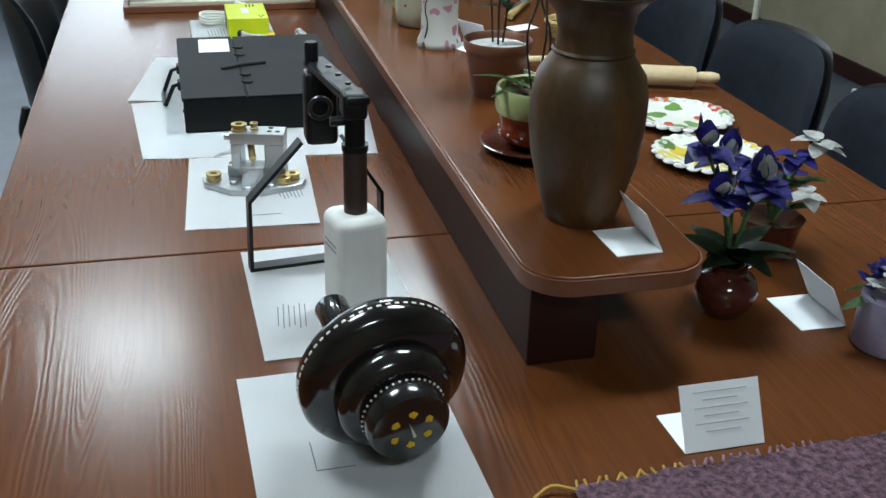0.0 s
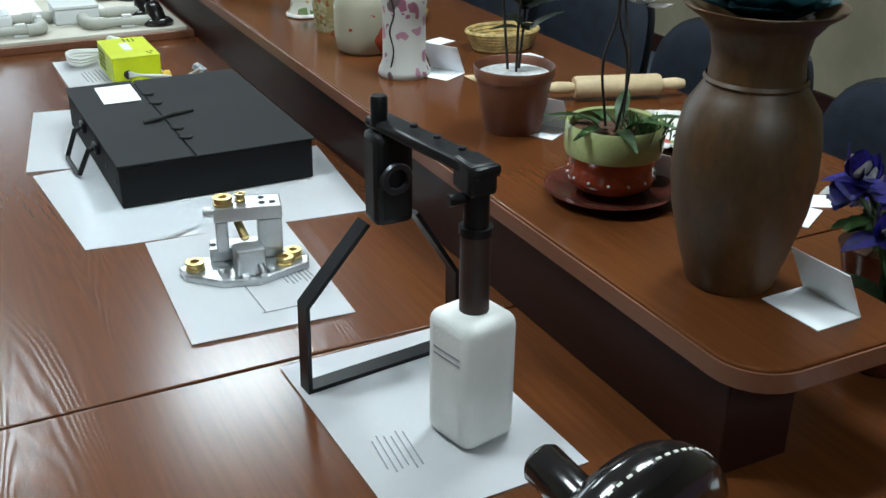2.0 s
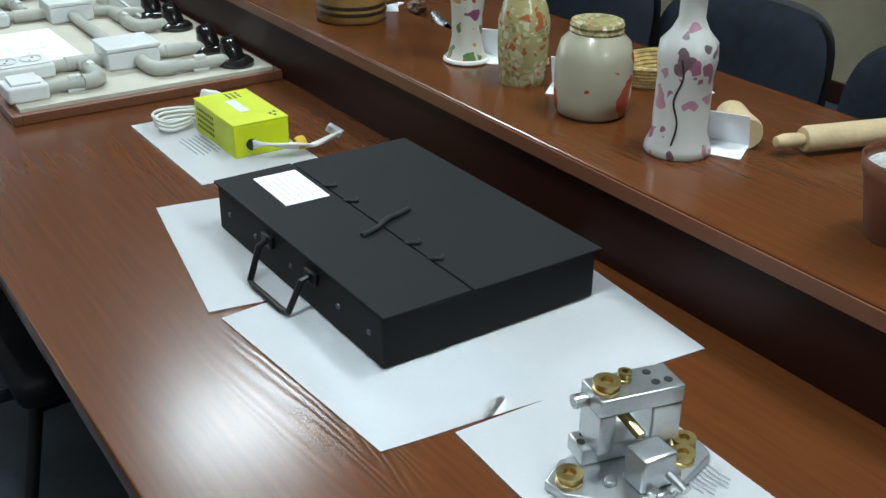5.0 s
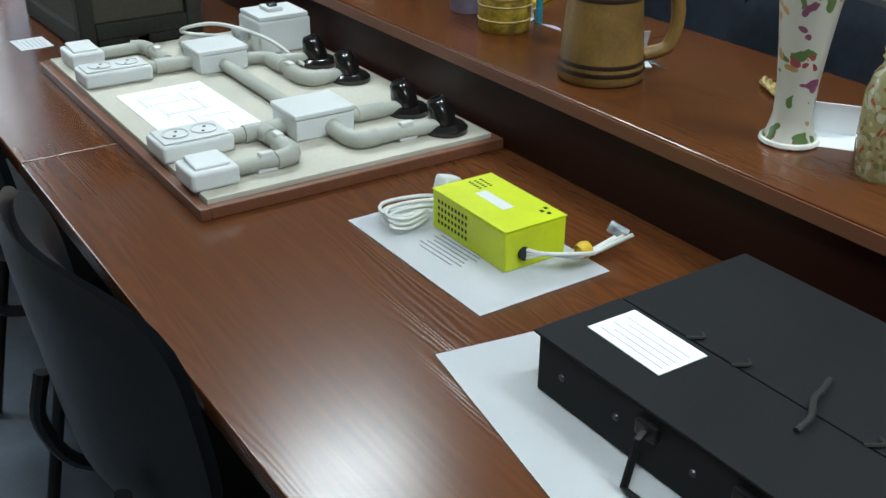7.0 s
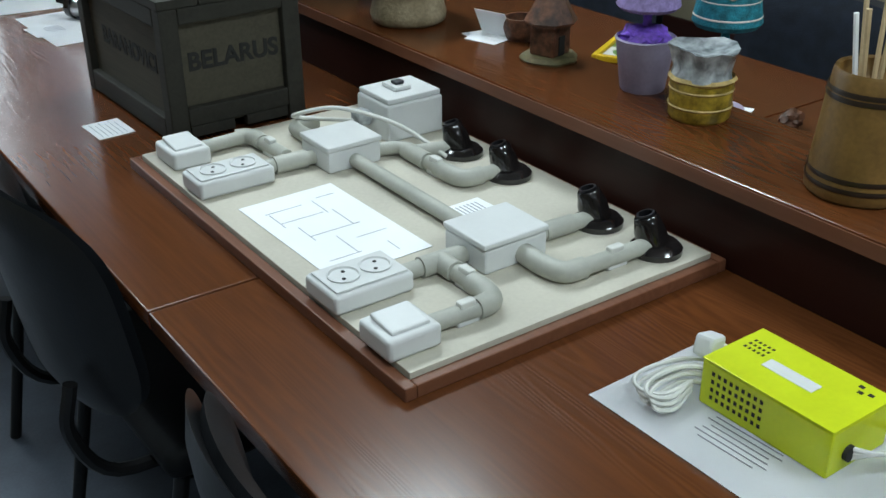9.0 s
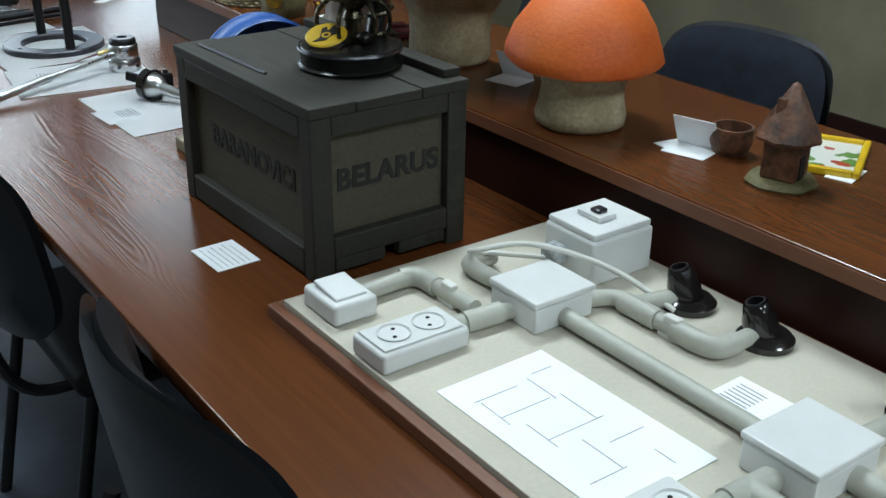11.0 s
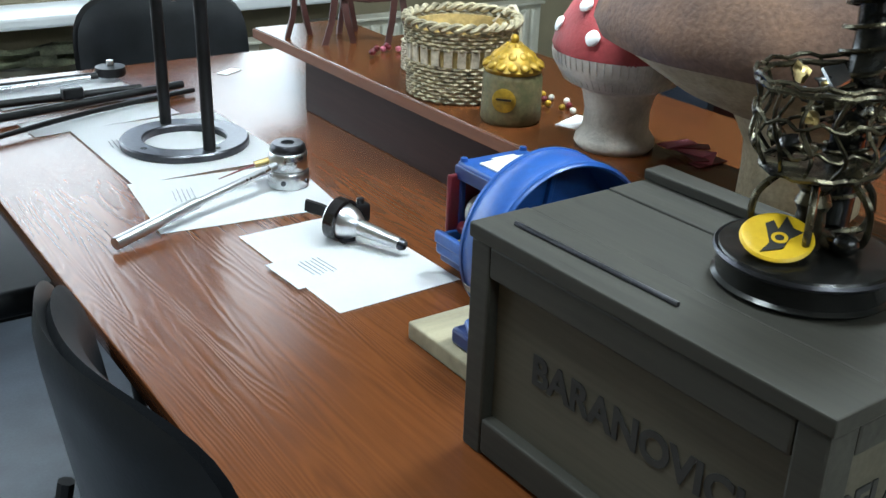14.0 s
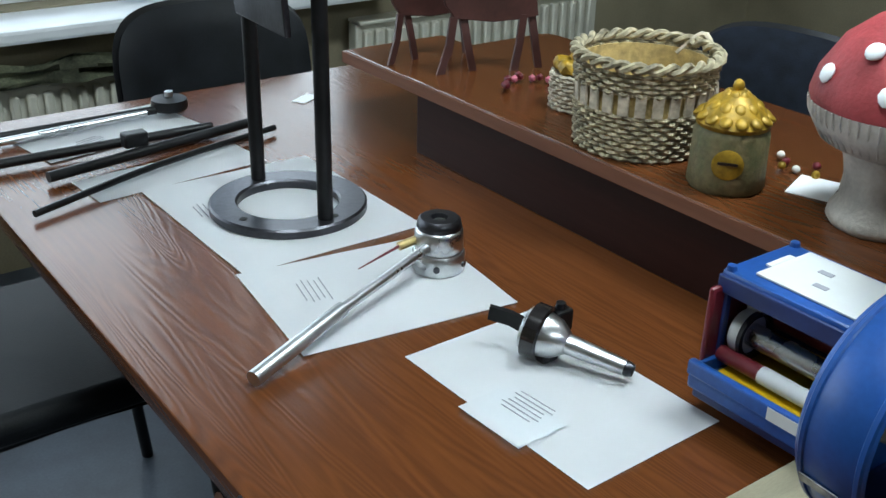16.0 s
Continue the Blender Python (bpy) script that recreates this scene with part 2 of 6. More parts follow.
M = dict(
    top=wood("mahogany_laminate", (0.060, 0.0165, 0.0055), (0.148, 0.048, 0.0140), 0.205, 2.6, 1, 0.085, 0.30),
    edge=wood("edge_band", (0.12, 0.042, 0.020), (0.20, 0.078, 0.040), 0.42, 0.8, 1, 0.05),
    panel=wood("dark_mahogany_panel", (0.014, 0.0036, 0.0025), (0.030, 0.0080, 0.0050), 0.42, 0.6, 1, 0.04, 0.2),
    paper=mat("paper", (0.90, 0.92, 0.94), 0.8, vary=0.02, size=5, bump=0.03),
    faint=mat("faint_print", (0.38, 0.40, 0.46), 0.8, bump=0),
    ink=mat("print", (0.32, 0.32, 0.36), 0.8, bump=0),
    black=mat("black_bakelite", (0.012, 0.010, 0.010), 0.14, vary=0.2, bump=0.02, coat=0.4),
    blackmetal=mat("black_painted_steel", (0.008, 0.008, 0.009), 0.38, spec=0.25, vary=0.3, bump=0.06),
    blackcase=mat("black_paperboard", (0.008, 0.0083, 0.009), 0.72, spec=0.25, vary=0.15, size=6, bump=0.1, fine=400),
    brown=mat("brown_grip", (0.035, 0.018, 0.014), 0.5, bump=0.1),
    white=mat("white_plastic", (0.66, 0.67, 0.665), 0.4, vary=0.03, bump=0.03),
    foam=mat("white_foam", (0.74, 0.74, 0.71), 0.85, vary=0.04, bump=0.25, fine=260),
    grey=mat("grey_pvc", (0.42, 0.42, 0.37), 0.45, vary=0.06, bump=0.03),
    board=mat("cream_board", (0.54, 0.505, 0.42), 0.6, vary=0.06, size=5, bump=0.08),
    steel=mat("machined_steel", (0.62, 0.63, 0.64), 0.28, 1.0, vary=0.12, bump=0.08, fine=300),
    alu=mat("brushed_aluminium", (0.58, 0.60, 0.61), 0.36, 1.0, vary=0.1, bump=0.1, fine=240),
    darksteel=mat("dark_steel", (0.075, 0.075, 0.085), 0.32, 0.9, vary=0.2, bump=0.1),
    brass=mat("brass", (0.62, 0.47, 0.20), 0.32, 1.0, vary=0.15),
    lime=mat("lime_enamel", (0.58, 0.66, 0.012), 0.35, vary=0.05, bump=0.04),
    crate=wood("weathered_crate_wood", (0.011, 0.0105, 0.0075), (0.038, 0.035, 0.026), 0.7, 0.3, 1, 0.25),
    cratep=wood("crate_board", (0.036, 0.031, 0.020), (0.090, 0.080, 0.055), 0.8, 0.3, 1, 0.25),
    stencil=mat("stencil_paint", (0.016, 0.016, 0.014), 0.8, bump=0.2),
    clay=mat("glazed_brown_clay", (0.11, 0.046, 0.012), 0.46, vary=0.35, size=11, bump=0.08, second=(0.036, 0.021, 0.007), coat=0.0, stretch=(1, 1, 0.4)),
    redclay=mat("red_glazed_clay", (0.30, 0.040, 0.014), 0.16, vary=0.2, bump=0.03, coat=0.5),
    darkclay=mat("dark_red_clay", (0.085, 0.020, 0.013), 0.14, vary=0.2, bump=0.02, coat=0.5),
    green_glaze=mat("pale_green_glaze", (0.38, 0.42, 0.18), 0.25, vary=0.1),
    potbrown=mat("brown_plastic_pot", (0.17, 0.060, 0.030), 0.45, vary=0.1),
    soilwhite=mat("white_gravel", (0.72, 0.72, 0.70), 0.8, vary=0.15, size=120, bump=0.9),
    leaf=mat("leaf_green", (0.055, 0.12, 0.032), 0.5, vary=0.35, size=40),
    darkleaf=mat("dark_wire_green", (0.03, 0.055, 0.022), 0.45, vary=0.3, size=60),
    stem=mat("dark_stem", (0.025, 0.020, 0.016), 0.6),
    blue=mat("iris_blue_fabric", (0.030, 0.022, 0.22), 0.45, vary=0.4, size=60, bump=0.3),
    petal=mat("pale_petal", (0.62, 0.62, 0.60), 0.5, vary=0.15, size=60),
    teal=mat("teal_crepe", (0.02, 0.10, 0.12), 0.6, vary=0.3, size=40, bump=0.4),
    rustcloth=mat("purple_knit", (0.24, 0.13, 0.17), 0.9, vary=0.35, size=130, bump=1.0, fine=420),
    yarn=mat("ochre_fringe", (0.38, 0.22, 0.04), 0.85),
    mug=mat("ochre_stoneware", (0.22, 0.12, 0.032), 0.42, vary=0.2, size=9, bump=0.15),
    band=mat("dark_glaze_band", (0.025, 0.015, 0.010), 0.3),
    pen=mat("pale_wood", (0.60, 0.45, 0.26), 0.55, vary=0.1),
    lilac=mat("lilac_yarn", (0.33, 0.25, 0.52), 0.85, vary=0.2, size=60, bump=0.8, fine=260),
    lilacpot=mat("lilac_grey_pot", (0.34, 0.30, 0.42), 0.6, vary=0.1),
    violet=mat("violet_tissue", (0.17, 0.07, 0.50), 0.7, vary=0.3, size=70, bump=0.6),
    tealyarn=mat("teal_yarn", (0.015, 0.20, 0.26), 0.8, vary=0.25, size=60, bump=0.8, fine=260),
    pearl=mat("pearl", (0.75, 0.72, 0.66), 0.2),
    honey=mat("honey_fill", (0.36, 0.25, 0.03), 0.3, vary=0.3, size=40),
    clear=glass("clear_glass", (0.95, 0.97, 0.96)),
    film=mat("clear_film", (0.36, 0.38, 0.39), 0.15, vary=0.3, size=50, bump=0.9, fine=60),
    hut=mat("rust_brown_ceramic", (0.12, 0.05, 0.026), 0.5, vary=0.35, size=60, bump=0.7),
    mossy=mat("moss_ceramic", (0.17, 0.13, 0.06), 0.6, vary=0.35, size=50, bump=0.5, second=(0.10, 0.10, 0.04)),
    stone=mat("papier_mache_stem", (0.42, 0.34, 0.22), 0.8, vary=0.25, size=20, bump=0.9, second=(0.27, 0.21, 0.12)),
    palestem=mat("pale_plaster_stem", (0.58, 0.53, 0.47), 0.75, vary=0.15, size=18, bump=0.6),
    orange=mat("orange_painted_cap", (0.62, 0.13, 0.016), 0.6, vary=0.2, size=9, bump=0.4, second=(0.60, 0.10, 0.012)),
    brickred=mat("red_painted_cap", (0.36, 0.045, 0.050), 0.62, vary=0.15, size=14, bump=0.5),
    mushbrown=mat("brown_painted_cap", (0.22, 0.12, 0.075), 0.75, vary=0.35, size=9, bump=0.6, second=(0.10, 0.06, 0.05)),
    wicker=mat("pale_wicker", (0.40, 0.34, 0.22), 0.7, vary=0.3, size=60, bump=0.5),
    wickerband=mat("cream_wicker_band", (0.58, 0.50, 0.38), 0.7, vary=0.2, size=60),
    gold=mat("gold_paint", (0.42, 0.25, 0.020), 0.42, 0.25, vary=0.25, size=60, bump=0.3),
    bluep=mat("blue_plastic", (0.012, 0.075, 0.30), 0.35, vary=0.15, size=8, bump=0.05),
    navy=mat("navy_plastic", (0.012, 0.030, 0.13), 0.4, vary=0.15),
    yellow=mat("yellow_plastic", (0.66, 0.42, 0.010), 0.45, vary=0.1),
    maroon=mat("maroon_plastic", (0.14, 0.012, 0.020), 0.4),
    pine=mat("pale_pine", (0.30, 0.26, 0.17), 0.65, vary=0.15, size=4, stretch=(1, 8, 8), bump=0.2),
    leather=mat("black_leatherette", (0.010, 0.0115, 0.014), 0.55, spec=0.22, vary=0.2, size=12, bump=0.25, fine=330),
    fabric=mat("dark_blue_fabric", (0.010, 0.0135, 0.022), 0.85, spec=0.25, vary=0.2, size=30, bump=0.6, fine=500),
    chairmetal=mat("black_tube", (0.012, 0.012, 0.013), 0.35),
    floor=mat("grey_linoleum", (0.08, 0.097, 0.125), 0.42, vary=0.18, size=6, bump=0.05),
    plaster=mat("beige_wall", (0.29, 0.25, 0.165), 0.8, vary=0.12, size=3, bump=0.2, second=(0.20, 0.17, 0.11)),
    ceiling=mat("white_ceiling", (0.50, 0.50, 0.48), 0.9, vary=0.03, bump=0.1),
    rad=mat("cream_radiator", (0.60, 0.58, 0.49), 0.45, vary=0.06),
    whiteframe=mat("white_window_frame", (0.78, 0.80, 0.82), 0.4, vary=0.03, bump=0.03),
    curtain=mat("sheer_curtain", (0.72, 0.76, 0.82), 0.9, vary=0.1, size=8),
    sakura=spots("sakura_paint", (0.52, 0.51, 0.48), [(0.30, 0.11, 0.17), (0.40, 0.20, 0.26), (0.52, 0.51, 0.48), (0.14, 0.09, 0.10)], 46, 0.3, 0.42),
    tomato=spots("tomato_paint", (0.38, 0.35, 0.26), [(0.34, 0.045, 0.03), (0.40, 0.07, 0.04), (0.38, 0.35, 0.26), (0.12, 0.13, 0.05)], 13, 0.22, 0.42),
    floral=spots("floral_paint", (0.52, 0.50, 0.43), [(0.30, 0.05, 0.06), (0.10, 0.16, 0.05), (0.42, 0.24, 0.09), (0.20, 0.06, 0.12)], 42, 0.3, 0.38),
    grain=spots("seed_filled_glass", (0.33, 0.28, 0.13), [(0.42, 0.37, 0.21), (0.22, 0.20, 0.09), (0.32, 0.10, 0.04), (0.48, 0.44, 0.30)], 95, 0.2, 0.5, 0.5),
    plate=spots("painted_plate_red", (0.70, 0.69, 0.63), [(0.46, 0.06, 0.03), (0.13, 0.26, 0.06), (0.70, 0.69, 0.63), (0.52, 0.12, 0.05)], 22, 0.3, 0.45),
    plate2=spots("painted_plate_yellow", (0.70, 0.69, 0.62), [(0.62, 0.44, 0.03), (0.66, 0.50, 0.05), (0.12, 0.20, 0.05), (0.10, 0.04, 0.02)], 20, 0.3, 0.48),
    lampglow=glow("lamp_diffuser", (0.93, 0.97, 1.0), 6.0),
    daylight=glow("bright_sky_backdrop", (0.82, 0.91, 1.0), 1.3),
    camblack=mat("elk_dark_plywood", (0.065, 0.022, 0.018), 0.5, vary=0.2),
    smoke=mat("dark_tinted_metal", (0.09, 0.078, 0.05), 0.25, 0.8, vary=0.5, size=40, bump=0.6, fine=50),
    tinblack=mat("black_tin", (0.014, 0.014, 0.013), 0.22, 0.3, vary=0.3),
    straw=mat("straw", (0.50, 0.36, 0.14), 0.8, vary=0.2, size=60, bump=0.4),
    cable=mat("white_cable", (0.66, 0.66, 0.62), 0.5, vary=0.03),
    pink=mat("pink_paper", (0.52, 0.14, 0.20), 0.7),
    olive=mat("olive_radiator_cover", (0.18, 0.19, 0.12), 0.8, vary=0.4, size=12, bump=0.5),
)

# ---- mesh helpers ----


def link(name, bm, material, parent=None, label="", smooth=None):
    me = bpy.data.meshes.new(name)
    bm.normal_update()
    bm.to_mesh(me)
    bm.free()
    if smooth is not None:
        rounded_faces = [p.use_smooth for p in me.polygons]
        if not any(rounded_faces):
            rounded_faces = [True] * len(rounded_faces)
        me.set_sharp_from_angle(angle=radians(smooth))
        me.polygons.foreach_set("use_smooth", rounded_faces)
    me.materials.append(material)
    ob = new(name, me)
    if parent:
        ob.parent = parent
    if label:
        ob["label"] = label
    return ob


def part(name, bm, material, parent, label="", smooth=40):
    return link(name, bm, material, parent, label, smooth)


def thing(name, label, category, x, y, z, rz=0.0, group="", kind=""):
    ob = new(name)
    ob.empty_display_size = 0.02
    ob.matrix_world = pose(x, y, z, 0, 0, rz)
    return tagged(ob, label, category, group, kind)


def soften(bm, faces, level=False):
    """Rounded edges shade smoothly, the flat faces between them stay flat."""
    for f in faces:
        f.normal_update()
        f.smooth = abs(f.normal.z) < 0.999 if level else max(abs(c) for c in f.normal) < 0.999


def box(x0, x1, y0, y1, z0, z1, bevel=0.0, bm=None, seg=2):
    bm = bm or bmesh.new()
    r = bmesh.ops.create_cube(bm, size=1)
    vs = r["verts"]
    bmesh.ops.scale(bm, vec=(x1 - x0, y1 - y0, z1 - z0), verts=vs)
    bmesh.ops.translate(bm, vec=((x0 + x1) / 2, (y0 + y1) / 2, (z0 + z1) / 2), verts=vs)
    if bevel:
        es = list({e for v in vs for e in v.link_edges})
        bmesh.ops.bevel(bm, geom=es, offset=bevel, segments=seg, affect="EDGES", profile=0.5)
        soften(bm, [f for f in bm.faces if f.is_valid])
    return bm


def lathe(profile, segs=40, bm=None, m=None, wob=0.0, seed=0):
    """Turns (radius, height) pairs round z."""
    bm = bm or bmesh.new()
    rows = []
    for r, z in profile:
        if r < 1e-5:
            rows.append([bm.verts.new((0, 0, z))])
            continue
        row = []
        for i in range(segs):
            a = 2 * math.pi * i / segs
            k = 1 + wob * noise.noise(Vector((math.cos(a) * 2 + seed, math.sin(a) * 2, z * 14)))
            row.append(bm.verts.new((r * k * math.cos(a), r * k * math.sin(a), z)))
        rows.append(row)
    fs = []
    for a, b in zip(rows, rows[1:]):
        for i in range(segs):
            j = (i + 1) % segs
            if len(a) == 1 and len(b) == 1:
                continue
            if len(a) == 1:
                fs.append(bm.faces.new((a[0], b[j], b[i])))
            elif len(b) == 1:
                fs.append(bm.faces.new((a[i], a[j], b[0])))
            else:
                fs.append(bm.faces.new((a[i], a[j], b[j], b[i])))
    if m is not None:
        bmesh.ops.transform(bm, matrix=m, verts=[v for row in rows for v in row])
    return bm


def smoothline(pts, n=6):
    """Catmull-Rom points through pts."""
    P = [Vector(p) for p in pts]
    P = [2 * P[0] - P[1]] + P + [2 * P[-1] - P[-2]]
    out = []
    for i in range(1, len(P) - 2):
        a, b, c, d = P[i - 1:i + 3]
        for k in range(n):
            t = k / n
            out.append(0.5 * (2 * b + (c - a) * t + (2 * a - 5 * b + 4 * c - d) * t * t + (3 * b - a - 3 * c + d) * t ** 3))
    out.append(P[-2])
    return out


def tube(pts, r, segs=8, bm=None, curve=0, taper=None):
    """A round rod along pts; curve > 0 smooths the line."""
    bm = bm or bmesh.new()
    P = smoothline(pts, curve) if curve else [Vector(p) for p in pts]
    rows, side = [], None
    for i, p in enumerate(P):
        d = (P[min(i + 1, len(P) - 1)] - P[max(i - 1, 0)]).normalized()
        if side is None:
            side = d.cross(Vector((0, 0, 1)) if abs(d.z) < 0.9 else Vector((1, 0, 0))).normalized()
        side = (side - d * side.dot(d)).normalized()
        up = d.cross(side)
        k = r if taper is None else r + (taper - r) * i / (len(P) - 1)
        rows.append([bm.verts.new(p + (side * math.cos(2 * math.pi * j / segs) + up * math.sin(2 * math.pi * j / segs)) * k) for j in range(segs)])
    for a, b in zip(rows, rows[1:]):
        for j in range(segs):
            bm.faces.new((a[j], a[(j + 1) % segs], b[(j + 1) % segs], b[j]))
    bm.faces.new(rows[0][::-1])
    bm.faces.new(rows[-1])
    return bm


def strip(pts, across, w, th, bm=None):
    """A flat bar of width w (along across) and thickness th that follows pts."""
    bm = bm or bmesh.new()
    P, A = [Vector(p) for p in pts], Vector(across).normalized()
    rows = []
    for i, p in enumerate(P):
        d = (P[min(i + 1, len(P) - 1)] - P[max(i - 1, 0)]).normalized()
        nrm = d.cross(A).normalized()
        rows.append([bm.verts.new(p + A * (w / 2 * a) + nrm * (th / 2 * b)) for a, b in ((-1, -1), (1, -1), (1, 1), (-1, 1))])
    for a, b in zip(rows, rows[1:]):
        for j in range(4):
            bm.faces.new((a[j], a[(j + 1) % 4], b[(j + 1) % 4], b[j]))
    bm.faces.new(rows[0][::-1])
    bm.faces.new(rows[-1])
    bmesh.ops.recalc_face_normals(bm, faces=bm.faces)
    return bm


def prism(outline, z0, z1, bevel=0.0):
    """An upright block over a flat outline."""
    bm = bmesh.new()
    low = [bm.verts.new((x, y, z0)) for x, y in outline]
    high = [bm.verts.new((x, y, z1)) for x, y in outline]
    n = len(outline)
    bm.faces.new(low[::-1])
    bm.faces.new(high)
    for i in range(n):
        bm.faces.new((low[i], low[(i + 1) % n], high[(i + 1) % n], high[i]))
    bmesh.ops.recalc_face_normals(bm, faces=bm.faces)
    if bevel:
        bmesh.ops.bevel(bm, geom=list(bm.edges), offset=bevel, segments=2, affect="EDGES", profile=0.5)
        soften(bm, bm.faces, True)
    return bm


def move(bm, m):
    bmesh.ops.transform(bm, matrix=m, verts=bm.verts)
    return bm


def blob(r, scale=(1, 1, 1), at=(0, 0, 0), bm=None, sub=2, rough=0.0, seed=0):
    bm = bm or bmesh.new()
    vs = bmesh.ops.create_icosphere(bm, subdivisions=sub, radius=r)["verts"]
    for v in vs:
        k = 1 + rough * noise.noise(v.co * (2.2 / r) + Vector((seed, seed * 2, 0)))
        v.co = Vector((v.co.x * scale[0], v.co.y * scale[1], v.co.z * scale[2])) * k + Vector(at)
    return bm


def letters(text, size, depth, material, parent, m, name="lettering"):
    cu = bpy.data.curves.new(name, "FONT")
    cu.body, cu.size, cu.extrude, cu.align_x, cu.offset = text, size, depth, "CENTER", size * 0.032
    tmp = new("tmp_text", cu)
    bpy.context.view_layer.update()
    me = bpy.data.meshes.new_from_object(tmp.evaluated_get(bpy.context.evaluated_depsgraph_get()))
    bpy.data.objects.remove(tmp)
    me.transform(m)
    me.materials.clear()
    me.materials.append(material)
    ob = new(name, me)
    ob.parent = parent
    return ob


# ---- the room ----


def structure(name, bm, material, label):
    return tagged(link(name, bm, material, None, "", 40), label, name.split("_")[0], "", "structure")


structure("floor", box(LEFT, RIGHT, NEAR, FAR, -0.1, 0), M["floor"], "grey speckled linoleum floor")
structure("ceiling", box(LEFT, RIGHT, NEAR, FAR, ROOF, ROOF + 0.12), M["ceiling"], "plain off-white ceiling")
structure("wall_west", box(LEFT - 0.15, LEFT, NEAR, FAR, 0, ROOF), M["plaster"], "beige painted wall")
structure("wall_east", box(RIGHT, RIGHT + 0.15, NEAR, FAR, 0, ROOF), M["plaster"], "beige painted wall behind the chairs")
structure("wall_south", box(LEFT - 0.15, RIGHT + 0.15, NEAR - 0.15, NEAR, 0, ROOF), M["plaster"], "beige painted wall")
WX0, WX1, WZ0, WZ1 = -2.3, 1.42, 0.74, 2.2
wall = bmesh.new()
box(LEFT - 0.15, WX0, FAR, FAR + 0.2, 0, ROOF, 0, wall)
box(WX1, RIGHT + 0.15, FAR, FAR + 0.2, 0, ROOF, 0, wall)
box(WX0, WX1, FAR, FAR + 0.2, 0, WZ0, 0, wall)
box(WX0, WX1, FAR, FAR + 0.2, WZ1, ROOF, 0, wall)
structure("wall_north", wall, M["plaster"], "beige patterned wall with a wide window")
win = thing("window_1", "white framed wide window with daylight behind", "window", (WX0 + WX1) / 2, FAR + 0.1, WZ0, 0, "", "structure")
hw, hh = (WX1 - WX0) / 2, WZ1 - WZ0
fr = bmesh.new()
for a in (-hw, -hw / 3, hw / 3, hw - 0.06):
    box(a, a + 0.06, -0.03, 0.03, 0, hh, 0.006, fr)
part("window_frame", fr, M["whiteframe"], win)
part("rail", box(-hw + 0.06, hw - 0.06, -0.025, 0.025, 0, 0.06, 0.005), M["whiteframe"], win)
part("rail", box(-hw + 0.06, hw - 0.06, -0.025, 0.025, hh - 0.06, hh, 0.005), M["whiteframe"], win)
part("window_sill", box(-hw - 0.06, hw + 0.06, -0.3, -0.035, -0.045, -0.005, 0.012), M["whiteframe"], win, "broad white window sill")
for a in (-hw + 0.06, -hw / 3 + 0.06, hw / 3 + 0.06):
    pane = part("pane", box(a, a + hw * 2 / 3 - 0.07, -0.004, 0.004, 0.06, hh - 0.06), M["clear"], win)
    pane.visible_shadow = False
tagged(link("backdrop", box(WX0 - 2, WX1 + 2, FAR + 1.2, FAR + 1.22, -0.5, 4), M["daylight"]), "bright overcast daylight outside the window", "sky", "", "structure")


def curtain(x0, x1, seed):
    bm = bmesh.new()
    nx, nz = 40, 8
    grid = [[bm.verts.new((x0 + (x1 - x0) * i / nx, FAR - 0.10 + 0.022 * math.sin(i * 1.9 + seed) * (0.5 + 0.5 * k / nz), WZ0 + 0.02 + (2.35 - WZ0) * (k / nz))) for k in range(nz + 1)] for i in range(nx + 1)]
    for i in range(nx):
        for k in range(nz):
            bm.faces.new((grid[i][k], grid[i + 1][k], grid[i + 1][k + 1], grid[i][k + 1]))
    bmesh.ops.solidify(bm, geom=list(bm.faces), thickness=0.002)
    return tagged(link("curtain", bm, M["curtain"], None, "", 60), "sheer white gathered curtain hanging beside the window", "curtain")


curtain(0.62, 0.92, 0.4)


def radiator(x0, x1, y, z0, z1):
    r = thing("radiator", "cream ribbed panel radiator under the window", "radiator", (x0 + x1) / 2, y, z0)
    w = x1 - x0
    part("back_panel", box(-w / 2, w / 2, 0.02, 0.07, 0, z1 - z0, 0.008), M["rad"], r)
    n = int(w / 0.045)
    for i in range(n):
        a = -w / 2 + 0.02 + i * (w - 0.04) / n
        part("rib", box(a, a + 0.026, -0.005, 0.022, 0.02, z1 - z0 - 0.02, 0.006, None, 1), M["rad"], r)
    part("top_grille", box(-w / 2, w / 2, -0.005, 0.07, z1 - z0, z1 - z0 + 0.012, 0.004), M["rad"], r)
    for a in (-w / 3, w / 3):
        part("leg", box(a, a + 0.03, 0.03, 0.05, -z0, 0), M["rad"], r)
    return r


radiator(-0.6, 1.15, FAR - 0.11, 0.32, 0.56)
radiator(1.35, 2.4, FAR - 0.11, 0.32, 0.60)
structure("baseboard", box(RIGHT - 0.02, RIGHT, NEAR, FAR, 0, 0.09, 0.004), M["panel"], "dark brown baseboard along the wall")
# Fixtures for all five, the three added fill lamps included.
for lx, ly in LAMPS:
    c = thing("ceiling_and_fill_fixture", "white recessed fluorescent ceiling light, added fill except at the window end", "lamp", lx, ly, ROOF - 0.1, 0, "ceiling lights")
    part("housing", box(-0.32, 0.32, -0.23, 0.23, 0.03, 0.1, 0.006), M["white"], c)
    part("diffuser", box(-0.3, 0.3, -0.21, 0.21, 0.012, 0.03, 0.004), M["lampglow"], c)

# ---- conference table ----
table = thing("conference_table", "long mahogany laminate conference table with a raised centre shelf", "table", 0, 0, 0)
TX0, TX1 = -0.067, 1.40


